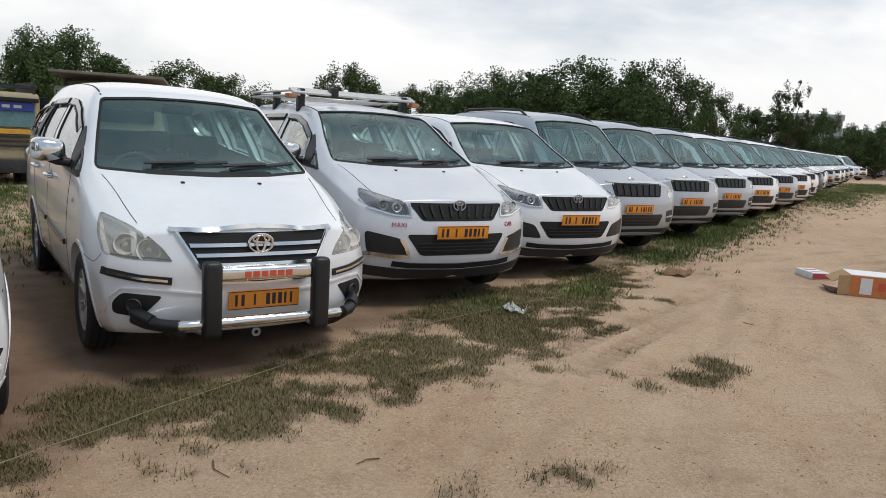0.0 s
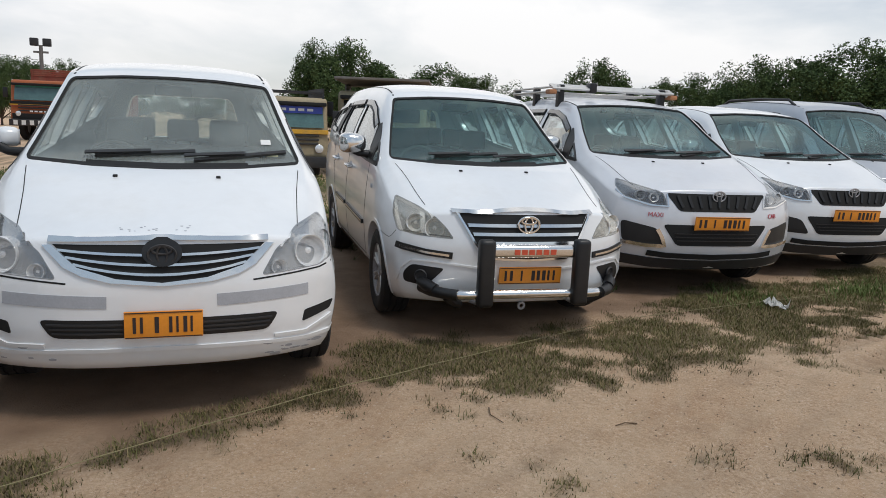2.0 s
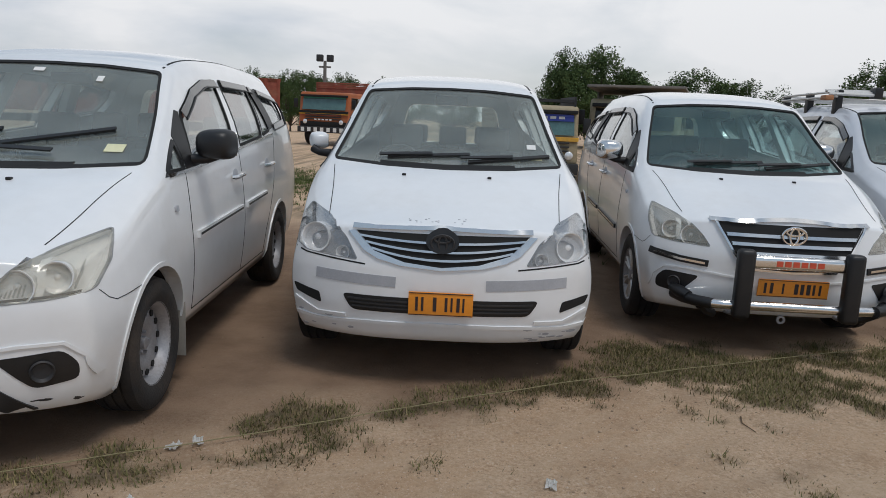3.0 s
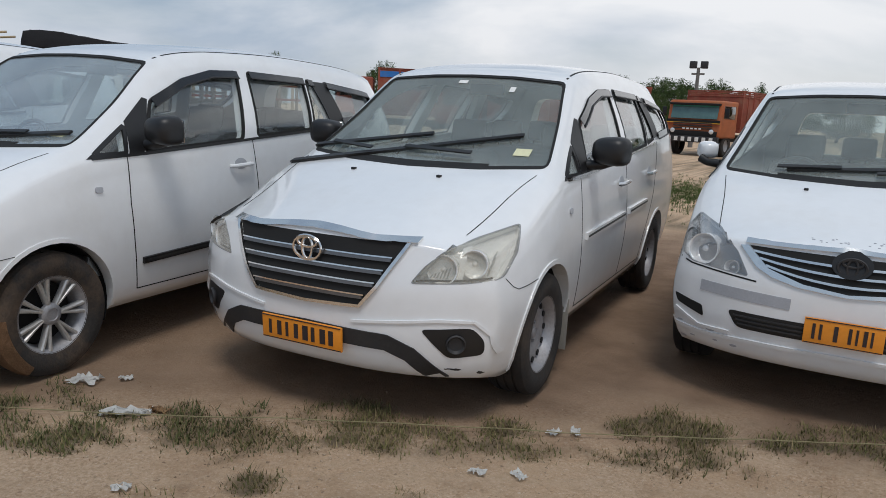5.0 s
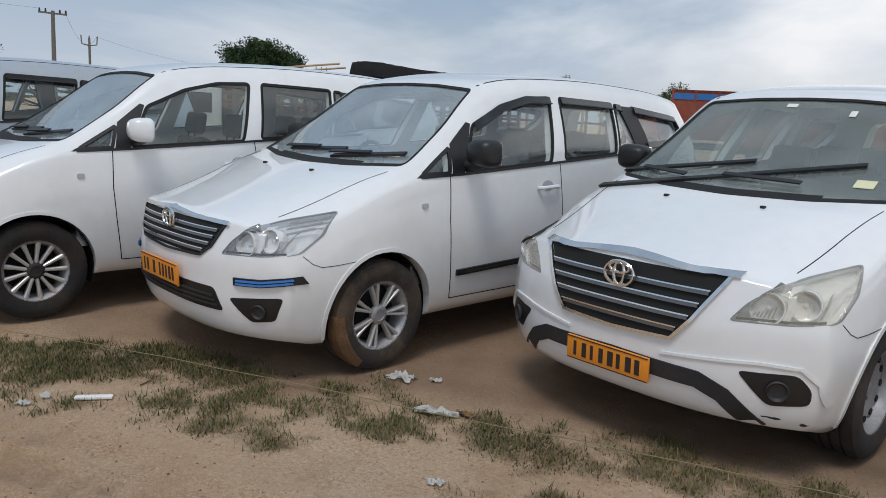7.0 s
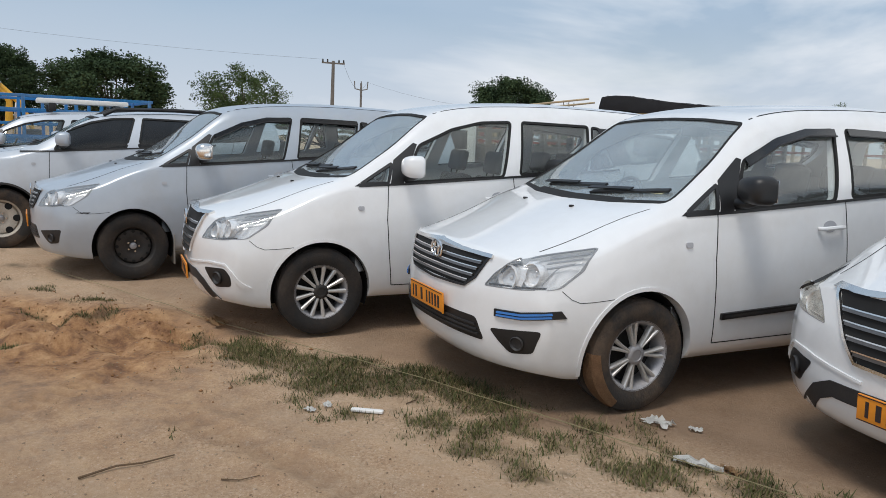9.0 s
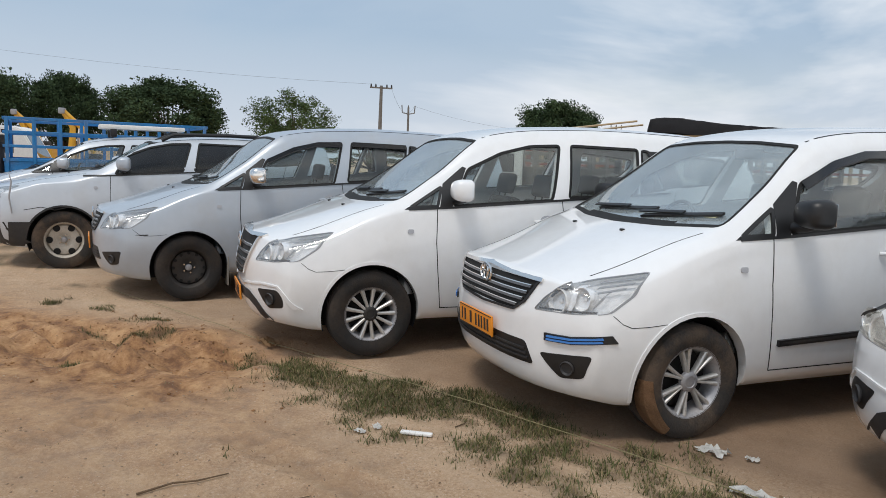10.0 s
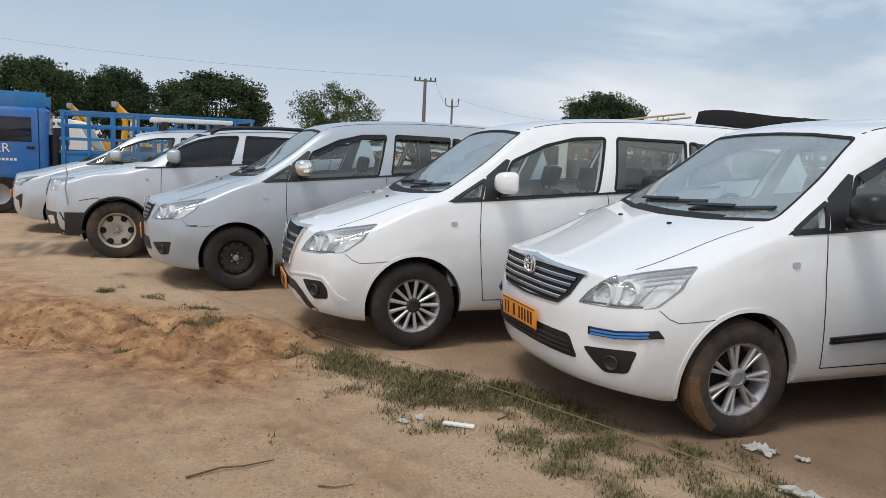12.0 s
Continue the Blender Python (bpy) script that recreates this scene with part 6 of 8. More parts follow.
FAR_SIDE = [(5, -53.2, -14.6, 6.5, 3.1), (5, -57.3, -10.5, 7.0, 2.6), (5, -54.0, -3.8, 6.7, 3.9), (6, -58.0, 5.3, 6.3, 3.2), (5, -54.5, 25.8, 7.0, 3.3), (4, -70.2, 1.8, 4.6, 2.4), (4, -73.8, 14.7, 4.6, 3.3), (5, -55.7, -21.8, 6.7, 3.4), (5, -54.6, -28.3, 7.0, 3.4), (4, -52.9, 29.1, 5.4, 1.5)]
PLACES += [(k, x, y, h, w / REACH[k] * 7.0 / h) for k, x, y, h, w in FAR_SIDE]
PLACES += [
    (0, -40.2, 45.0, 5.8, 0.40), (4, -37.7, 47.2, 5.6, 0.32), (0, -34.7, 51.9, 5.7, 0.62), (4, -36.7, 50.4, 5.2, 0.45),
    (0, -12.9, 54.9, 5.0, 0.6), (3, -11.3, 55.3, 4.8, 0.6), (0, -9.2, 55.7, 5.0, 0.7), (3, -6.6, 58.1, 5.0, 0.6), (0, -16.6, 58.1, 5.3, 0.5),
    (3, -26.0, 85.7, 6.6, 1.5), (0, -19.0, 88.0, 7.0, 1.5), (1, -14.0, 89.0, 6.6, 1.5), (3, -8.0, 89.5, 6.0, 1.5), (0, -32.0, 83.6, 6.0, 1.5), (3, -2.0, 90.0, 5.6, 1.5), (0, -23.0, 83.7, 6.2, 1.5), (3, 50.0, 62.0, 7.0, 1.5), (0, 40.0, 70.0, 7.0, 1.5),
]
used = set()
for n, (k, x, y, h, wide) in enumerate(PLACES):
    turn = Matrix.LocRotScale((x, y, 0), Euler((0, 0, n * 1.7)), Vector((wide * h / 7.0, wide * h / 7.0, h / 7.0)))
    if k in used:
        copy_thing(TREES[k], turn)
    else:
        used.add(k)
        TREES[k].matrix_basis = turn


# ---- trucks and plant behind the row ----
material("truck_orange", (0.42, 0.11, 0.03), 0.5, vary=0.2, scale=2, dirt=0.4)
material("truck_red", (0.26, 0.055, 0.03), 0.7, vary=0.3, scale=2, dirt=0.5)
material("truck_tan", (0.36, 0.29, 0.18), 0.6, vary=0.2, scale=2, dirt=0.4)
material("truck_blue", (0.006, 0.14, 0.46), 0.35, vary=0.15, scale=2, coat=0.4, dirt=0.2)
material("cage_blue", (0.01, 0.18, 0.45), 0.5, vary=0.2, scale=3, dirt=0.3)
material("plant_yellow", (0.72, 0.38, 0.03), 0.5, vary=0.15, scale=3, dirt=0.4)
material("tarp_black", (0.025, 0.025, 0.03), 0.6, vary=0.3, scale=3, bump=0.4, bump_scale=4)
material("body_grey", (0.20, 0.18, 0.16), 0.7, vary=0.3, scale=3, dirt=0.4)
material("sign_blue", (0.05, 0.08, 0.42), 0.5, vary=0.1)


def truck_wheels(truck, xs, ys, r=0.48):
    for y in ys:
        for x in xs:
            tyre = lathe([(r * 0.55, -0.13), (r - 0.05, -0.14), (r, -0.10), (r, 0.10), (r - 0.05, 0.14), (r * 0.55, 0.13)], 28)
            wheel = part("wheel", tyre, "rubber", truck, at=pose(x, y, r, 0, 0, 0 if x > 0 else 180))
            part("rim", lathe([(0.0001, 0.02), (r * 0.3, 0.05), (r * 0.55, 0.10), (r * 0.57, 0.0), (0.0001, -0.02)], 24, closed=False), "grey_steel", wheel)


def truck_cab(truck, w, y0, y1, z0, z1, paint, band=None, visor=True, pane="dark_glass"):
    """A forward-control cab: bevelled body, raked screen, side windows, grille slats, bumper, lamps and mirrors."""
    body = box(-w / 2, w / 2, y0, y1, z0, z1, 0.10, 3)
    for v in body.verts:
        if v.co.z > (z0 + z1) / 2 and v.co.y < (y0 + y1) / 2:
            v.co.y += 0.18 * (v.co.z - (z0 + z1) / 2) / ((z1 - z0) / 2)
    cab = part("cab", body, paint, truck)
    h = z1 - z0
    glass = box(-w * 0.43, w * 0.43, y0 + 0.015, y0 + 0.04, z0 + 0.50 * h, z0 + 0.86 * h, 0.01, 2)
    for v in glass.verts:
        v.co.y += 0.18 * max(0, v.co.z - (z0 + z1) / 2) / (h / 2)
    part("windscreen", glass, pane, cab)
    for side in (1, -1):
        part("door_window", box(side * w / 2 - 0.01, side * w / 2 + 0.012, y0 + 0.30, y1 - 0.28, z0 + 0.52 * h, z0 + 0.86 * h, 0.008), "dark_glass", cab)
        part("headlamp", lathe([(0.0001, 0.0), (0.10, 0.0), (0.10, 0.03), (0.07, 0.05), (0.0001, 0.05)], 16, closed=False), "lamp_chrome", cab, at=pose(side * w * 0.36, y0 - 0.01, z0 + 0.16 * h, 0, 0, -90))
        part("wing_mirror", box(side * (w / 2 + 0.10), side * (w / 2 + 0.28), y0 + 0.10, y0 + 0.15, z0 + 0.55 * h, z0 + 0.80 * h, 0.02), "black_plastic", cab)
    for k in range(3):
        part("grille_slat", box(-w * 0.36, w * 0.36, y0 - 0.02, y0 + 0.02, z0 + (0.22 + 0.07 * k) * h, z0 + (0.25 + 0.07 * k) * h, 0.006), "grey_plastic", cab)
    part("bumper", box(-w * 0.5, w * 0.5, y0 - 0.12, y0 + 0.05, z0 - 0.22, z0 + 0.04, 0.03), "grey_plastic", truck)
    if band:
        part("cab_band", box(-w * 0.49, w * 0.49, y0 - 0.008, y0 + 0.05, z0 + 0.40 * h, z0 + 0.47 * h, 0.004, 1), band, cab)
    if visor:
        part("sun_visor", box(-w * 0.46, w * 0.46, y0 - 0.02, y0 + 0.22, z0 + 0.86 * h, z0 + 0.92 * h, 0.015), "gap_black", cab)
    return cab


def slatted_body(truck, w, y0, y1, z0, z1, mat, posts=8, rails=4, post_w=0.08, solid=0.0):
    """A load body of posts and rails; solid: the share of its height that is boarded from below."""
    part("load_bed", box(-w / 2, w / 2, y0, y1, z0 - 0.15, z0, 0.02), mat, truck)
    if solid:
        for side in (1, -1):
            part("side_board", box(side * w / 2 - 0.03, side * w / 2 + 0.0, y0, y1, z0, z0 + (z1 - z0) * solid, 0.008), mat, truck)
        part("head_board", box(-w / 2 + 0.03, w / 2 - 0.03, y0, y0 + 0.04, z0, z0 + (z1 - z0) * solid, 0.008), mat, truck)
    for side in (1, -1):
        for y in np.linspace(y0 + 0.05, y1 - 0.05, posts):
            part("post", box(side * w / 2 - 0.035, side * w / 2 + 0.03, y - post_w / 2, y + post_w / 2, z0, z1, 0.006, 1), mat, truck)
        for z in np.linspace(z0 + (z1 - z0) * max(solid, 0.1), z1 - 0.03, rails):
            part("rail", box(side * w / 2 - 0.025, side * w / 2 + 0.02, y0, y1, z - 0.028, z + 0.028, 0.005, 1), mat, truck)
    for y in (y0, y1):
        for z in np.linspace(z0 + (z1 - z0) * max(solid, 0.1), z1 - 0.03, rails):
            part("end_rail", box(-w / 2, w / 2, y - 0.02, y + 0.02, z - 0.028, z + 0.028, 0.005, 1), mat, truck)


def lorry(m, name, label, paint, bodymat, w=2.3, length=7.0, cab=(0.75, 2.45), load=(1.15, 2.6), band=None, solid=0.8, r=0.48, posts=9, pane="dark_glass"):
    truck = tagged(empty(name, m), label, "truck", "trucks behind the cabs")
    truck_cab(truck, w, 0, 1.75, cab[0], cab[1], paint, band, True, pane)
    part("chassis", box(-0.45, 0.45, 0.3, length - 0.2, r + 0.12, r + 0.42, 0.02), "dark_steel", truck)
    slatted_body(truck, w + 0.1, 1.95, length, load[0], load[1], bodymat, posts, 4, 0.09, solid)
    truck_wheels(truck, (-w / 2 + 0.18, w / 2 - 0.18), (0.95, length - 1.6), r)
    return truck


material("teal_pane", (0.10, 0.19, 0.19), 0.12, vary=0.25, scale=3)
orange = lorry(pose(-6.25, 33.2, 0, 0, 0, -14), "tipper_truck", "orange and red tipper truck with a high slatted body", "truck_orange", "truck_red", 2.4, 7.0, (0.8, 2.35), (1.2, 2.85), "gap_black", 0.85, pane="teal_pane")
material("visor_green", (0.04, 0.26, 0.20), 0.5, vary=0.1)
part("screen_band", box(-1.0, 1.0, 0.12, 0.16, 2.08, 2.16), "visor_green", orange, "green band over the windscreen")
part("grille_panel", box(-1.1, 1.1, -0.03, 0.03, 0.82, 1.06, 0.01), "gap_black", orange)
for z, paint in ((1.38, "plant_yellow"), (1.33, "truck_red")):
    part("cab_stripe", box(-1.18, 1.18, -0.014, 0.03, z, z + 0.035), paint, orange)
for k in range(7):
    part("bumper_stripe", box(-1.02 + 0.31 * k, -0.86 + 0.31 * k, -0.128, -0.10, 0.62, 0.80), "paper_white", orange)
for k in range(5):
    part("name_mark", box(-0.42 + 0.18 * k, -0.31 + 0.18 * k, -0.038, -0.02, 1.12, 1.18), "paper_white", orange)
lorry(pose(-13.84, 24.96, 0, 0, 0, -75), "dump_truck", "brick-red dump truck with slatted steel sides", "truck_red", "truck_red", 2.4, 7.5, (0.9, 2.2), (1.15, 2.5), None, 0.95, 0.5, 14)
tan_truck = lorry(pose(1.95, 18.2, -0.10, 0, 0, 6), "mini_truck", "tan mini truck with a blue screen banner and roof rack", "truck_tan", "truck_tan", 1.7, 4.6, (0.55, 1.95), (0.85, 1.9), "plant_yellow", 0.6, 0.33, 7, "teal_pane")
part("screen_banner", box(-0.70, 0.70, 0.065, 0.095, 1.58, 1.74), "sign_blue", tan_truck, "blue banner over the windscreen")
for k in range(4):
    part("rack_rail", box(-0.75, 0.75, 0.2 + 0.35 * k, 0.24 + 0.35 * k, 2.05, 2.09), "grey_plastic", tan_truck)
for side in (1, -1):
    part("rack_side", box(side * 0.75 - 0.02, side * 0.75 + 0.02, 0.2, 1.7, 1.93, 2.17), "grey_plastic", tan_truck)
for k in range(5):
    part("banner_mark", box(-0.5 + 0.21 * k, -0.36 + 0.21 * k, 0.058, 0.066, 1.63, 1.69), "paper_white", tan_truck)


def canopy_tipper(m):
    """A tipper whose body ends in a canopy plate over the cab."""
    truck = tagged(empty("tipper_truck", m), "tan and grey tipper with a canopy plate over the cab", "truck", "trucks behind the cabs")
    truck_cab(truck, 2.2, 0, 1.6, 0.75, 2.2, "truck_tan")
    slatted_body(truck, 2.3, 1.75, 6.0, 1.1, 2.25, "truck_tan", 9, 3, 0.10, 0.95)
    plate = box(-1.15, 1.15, -0.1, 1.9, 2.36, 2.42, 0.01)
    for v in plate.verts:
        v.co.z += 0.10 * (1.9 - v.co.y) / 2.0
    part("canopy", plate, "body_grey", truck)
    for side in (1, -1):
        part("canopy_cheek", box(side * 1.1 - 0.02, side * 1.1 + 0.02, 1.2, 1.9, 2.1, 2.42), "body_grey", truck)
    part("chassis", box(-0.45, 0.45, 0.3, 5.8, 0.6, 0.9, 0.02), "dark_steel", truck)
    truck_wheels(truck, (-0.95, 0.95), (0.9, 4.5), 0.46)


canopy_tipper(pose(4.1, 18.6, -0.12, 0, 0, -20))


material("pale_wood", (0.42, 0.33, 0.21), 0.8, vary=0.2, scale=4)


def covered_truck(m):
    """A lorry with a black sheet roped over its load and pale ribs showing at the end."""
    truck = tagged(empty("covered_truck", m), "lorry with a black tarpaulin over pale wooden ribs", "truck", "trucks behind the cabs")
    truck_cab(truck, 2.3, -5.1, -3.3, 0.8, 2.3, "truck_red")
    part("load_bed", box(-1.2, 1.2, -3.1, 10.6, 1.0, 1.2, 0.02), "truck_tan", truck)
    for k, y in enumerate(np.linspace(-3.0, 10.5, 21)):
        for side in (1, -1):
            part("rib_post", box(side * 1.18 - 0.04, side * 1.18 + 0.04, y - 0.05, y + 0.05, 1.2, 2.75), "pale_wood", truck)
        part("rib", box(-1.18, 1.18, y - 0.05, y + 0.05, 2.70, 2.78), "pale_wood", truck)
    for z in (1.6, 2.1, 2.45, 2.72):
        for side in (1, -1):
            part("side_rail", box(side * 1.2 - 0.03, side * 1.2 + 0.03, -3.1, 10.6, z - 0.04, z + 0.04), "pale_wood" if z > 2.3 else "truck_red", truck)
    for side in (1, -1):
        part("sheet_strut", rod((side * 1.18, -2.9, 2.74), (side * 1.1, 1.0, 3.22), 0.035, segments=8), "pale_wood", truck)
    rng = np.random.default_rng(3)
    bm, rows = bmesh.new(), []
    for y, drop in [(1.35, 0.62), (1.38, 0.34), (1.45, 0.06)] + [(y, 0.0) for y in np.linspace(1.6, 10.7, 30)]:
        line = []
        for s in np.linspace(-1, 1, 15):
            x = 1.28 * max(-1, min(1, s * 1.35))
            z = 3.34 - 0.10 * abs(s) - (0.46 * max(0, abs(s) - 0.74) / 0.26) + rng.uniform(-0.03, 0.03) - 0.52 * (y - 1.6) / 9.1 + 0.10 * math.exp(-((y - 2.4) / 0.9) ** 2) - drop
            line.append(bm.verts.new((x + rng.uniform(-0.02, 0.02), y, z)))
        rows.append(line)
    for a, b in zip(rows, rows[1:]):
        for p, q, r, s in zip(a, a[1:], b[1:], b):
            bm.faces.new((p, q, r, s))
    bmesh.ops.solidify(bm, geom=bm.faces[:], thickness=0.02)
    part("tarpaulin", bm, "tarp_black", truck)
    truck_wheels(truck, (-1.0, 1.0), (-4.2, 7.6), 0.48)


covered_truck(pose(-24.80, 14.06, -0.12, 0, 0, -37))
red_bus = lorry(pose(-21.35, 28.14, 0, 0, 0, -57), "box_lorry", "long red lorry with a blue stripe along its top", "truck_red", "truck_red", 2.4, 9.5, (0.9, 2.7), (1.2, 3.1), None, 1.0)
part("blue_stripe", box(1.262, 1.275, 2.0, 9.4, 2.72, 2.98), "truck_blue", red_bus)


def blue_carrier(m):
    """A blue light truck with a tall barred cage; its door carries pale lettering."""
    truck = tagged(empty("cage_truck", m), "bright blue light truck with a barred cage body", "truck")
    cab = truck_cab(truck, 1.9, 0, 1.75, 0.64, 2.00, "truck_blue", None, False)
    part("chassis", box(-0.4, 0.4, 0.3, 5.2, 0.48, 0.70, 0.02), "dark_steel", truck)
    slatted_body(truck, 1.95, 1.95, 5.6, 0.80, 1.98, "cage_blue", 9, 4, 0.06, 0.32)
    part("cab_rack", box(-0.85, 0.85, 0.9, 1.7, 2.06, 2.10, 0.01), "cage_blue", truck)
    for x in (-0.85, 0.85):
        part("rack_side", box(x - 0.03, x + 0.03, 0.85, 1.72, 1.99, 2.28, 0.01), "cage_blue", truck)
    for k in range(3):
        part("rack_bar", box(-0.85, 0.85, 0.85, 0.90, 2.12 + 0.07 * k, 2.155 + 0.07 * k, 0.008), "cage_blue", truck)
    word = part("lettering", lettering("FTER", 0.24), "paper_white", cab, "white lettering on the blue door", at=pose(0.958, 0.85, 1.22, 0, 0, 90))
    for k in range(12):
        part("small_writing", box(0.953, 0.958, 0.45 + 0.065 * k, 0.495 + 0.065 * k, 0.99, 1.035), "paper_white", cab)
    part("door_handle", box(0.95, 0.98, 1.38, 1.52, 1.22, 1.27, 0.008), "black_plastic", cab)
    part("door_seam", box(0.949, 0.956, 1.58, 1.595, 0.75, 2.0), "gap_black", cab)
    part("air_filter", rod((0.70, 1.85, 0.9), (0.70, 1.85, 1.5), 0.10), "grey_plastic", truck)
    truck_wheels(truck, (-0.80, 0.80), (0.90, 4.2), 0.36)


blue_carrier(pose(-16.16, -5.80, 0, 0, 0, 12))


def small_digger(m):
    """A compact yellow digger: tracks, hood, folded boom and dipper with a ram and a bucket."""
    plant = tagged(empty("compact_digger", m), "compact yellow digger with a folded arm", "digger", "plant behind the row")
    for x in (-0.62, 0.62):
        part("track", box(x - 0.17, x + 0.17, -0.95, 0.95, 0.0, 0.46, 0.16, 4), "rubber", plant)
    part("undercarriage", box(-0.45, 0.45, -0.6, 0.6, 0.25, 0.62, 0.05), "grey_plastic", plant)
    hood = part("engine_hood", box(-0.62, 0.62, -0.8, 0.55, 0.62, 1.48, 0.12, 3), "plant_yellow", plant)
    part("seat", box(-0.25, 0.25, -0.1, 0.4, 1.49, 1.60, 0.04), "seat_dark", hood)
    boom = part("boom", tube([(0, 0.6, 0.85), (0, 0.95, 1.45), (0, 0.98, 2.0), (0, 0.72, 2.46)], [0.11, 0.10, 0.08, 0.06], 8), "plant_yellow", plant)
    part("boom_pin", box(-0.13, 0.13, 0.64, 0.80, 2.36, 2.52, 0.03), "grey_steel", boom)
    part("ram", tube([(0, 1.05, 1.1), (0, 1.16, 2.05)], 0.04, 8), "chrome", boom)
    part("dipper", tube([(0, 0.72, 2.46), (0, 1.25, 1.95), (0, 1.5, 1.3)], [0.07, 0.075, 0.06], 8), "plant_yellow", plant)
    part("bucket", box(-0.26, 0.26, 1.28, 1.72, 0.85, 1.3, 0.08), "grey_plastic", plant)
    return plant


def striped_van(m):
    """A white minibus with a raked nose, side windows, dark roof writing and an orange stripe."""
    van = tagged(empty("minibus", m), "white minibus with an orange stripe along its flank", "van", "plant behind the row")
    own = bmesh.new()
    prism([(0.0, 0.45), (0.06, 1.12), (0.42, 1.82), (0.62, 1.92), (3.3, 1.92), (3.42, 1.8), (3.45, 0.45)], "x", -0.74, 0.74, own)
    bmesh.ops.bevel(own, geom=list(own.edges), offset=0.04, segments=2, affect="EDGES")
    part("body", own, "paper_white", van)
    for side in (1, -1):
        for y0, y1 in ((0.62, 1.28), (1.36, 2.2), (2.28, 3.1)):
            part("side_window", box(side * 0.742 - 0.006, side * 0.742 + 0.006, y0, y1, 1.27, 1.70, 0.005, 1), "dark_glass", van)
        part("stripe", box(side * 0.743 - 0.005, side * 0.743 + 0.005, 0.10, 3.40, 1.06, 1.18), "plant_yellow", van, "orange stripe")
        for k in range(9):
            part("writing", box(side * 0.743 - 0.004, side * 0.743 + 0.004, 0.75 + 0.19 * k, 0.88 + 0.19 * k, 1.76, 1.83), "plate_ink", van)
    screen = box(-0.62, 0.62, -0.006, 0.006, 0.0, 0.66, 0.004, 1)
    part("windscreen", moved(screen, pose(0, 0.085, 1.16, -27, 0, 0)), "dark_glass", van)
    truck_wheels(van, (-0.66, 0.66), (0.6, 2.8), 0.3)
    return van


small_digger(pose(-22.6, -4.75, 0, 0, 0, 0))
small_digger(pose(-24.7, -6.45, 0, 0, 0, 10))
striped_van(pose(-20.9, -4.02, 0, 0, 0, 180))
yellow_van = lorry(pose(-16.5, 5.0, 0, 0, 0, 10), "mini_truck", "white mini truck with a grey cage body", "paper_white", "body_grey", 1.7, 5.0, (0.6, 1.85), (0.8, 1.92), None, 0.5, 0.33, 8)
copy_thing(yellow_van, pose(-13.6, 8.6, 0, 0, 0, 10))


# ---- far buildings ----
material("pale_render", (0.55, 0.53, 0.50), 0.9, vary=0.15, scale=0.6)
material("far_pane", (0.06, 0.07, 0.08), 0.2, vary=0.2)


def apartment_block(x, y, w, storeys, turn):
    """A plain rendered block seen over the trees: walls, parapet, and a grid of recessed windows with sills."""
    house = tagged(empty("apartment_building", pose(x, y, 0, 0, 0, turn)), "pale rendered apartment block far behind the trees", "building", "far buildings")
    h = storeys * 3.1
    part("wall", box(-w / 2, w / 2, 0, 10, 0, h, 0.03, 1), "pale_render", house)
    part("parapet", box(-w / 2 - 0.15, w / 2 + 0.15, -0.15, 10.15, h, h + 0.7, 0.03, 1), "pale_render", house)
    for floor in range(storeys):
        for k in range(int(w // 2.6)):
            cx, z = -w / 2 + 1.5 + 2.6 * k, floor * 3.1 + 1.0
            pane = part("window", box(cx - 0.6, cx + 0.6, -0.03, 0.05, z, z + 1.4), "far_pane", house)
            part("sill", box(cx - 0.75, cx + 0.75, -0.14, 0.0, z - 0.12, z), "pale_render", pane)


apartment_block(88.5, 47.8, 7.5, 2, -60)
apartment_block(93.5, 36.0, 9.0, 2, -66)


# ---- poles and wires ----
material("pole_grey", (0.16, 0.15, 0.14), 0.8, vary=0.2, scale=3)


def power_pole(x, y, h, arms=2, lean=0.0):
    """A tapered concrete power pole with cross-arms and insulators."""
    pole = tagged(empty("power_pole", pose(x, y, 0, 0, lean, 0)), "grey concrete power pole with cross-arms and insulators", "pole", "power poles")
    part("shaft", tube([(0, 0, -0.3), (0, 0, h * 0.5), (0, 0, h)], [0.16, 0.13, 0.10], 8), "pole_grey", pole)
    for k in range(arms):
        z = h - 0.15 - 0.45 * k
        w = 0.75 if k == 0 else 0.55
        arm = part("cross_arm", box(-0.05, 0.05, -w, w, z - 0.05, z + 0.05), "pole_grey", pole)
        for yy in (-w + 0.06, -w / 2, w / 2, w - 0.06):
            part("insulator", rod((0, yy, z + 0.05), (0, yy, z + 0.24), 0.06, 0.04, 8), "grey_plastic", arm)


def fork_pole(x, y, h):
    """A thin pole whose head spreads in three prongs."""
    pole = tagged(empty("power_pole", pose(x, y, 0)), "thin grey pole with a three-pronged head", "pole", "power poles")
    part("shaft", tube([(0, 0, -0.3), (0, 0, h)], [0.11, 0.08], 8), "pole_grey", pole)
    for w in (-0.5, 0.0, 0.5):
        part("prong", tube([(0, 0, h - 0.55), (0, w, h - 0.45), (0, w * 1.1, h + 0.15)], 0.045, 6), "pole_grey", pole)


power_pole(-49.17, 10.21, 6.32, 1, 3.0)
fork_pole(-58.46, 14.45, 5.70)
fork_pole(-61.00, 34.79, 5.25)


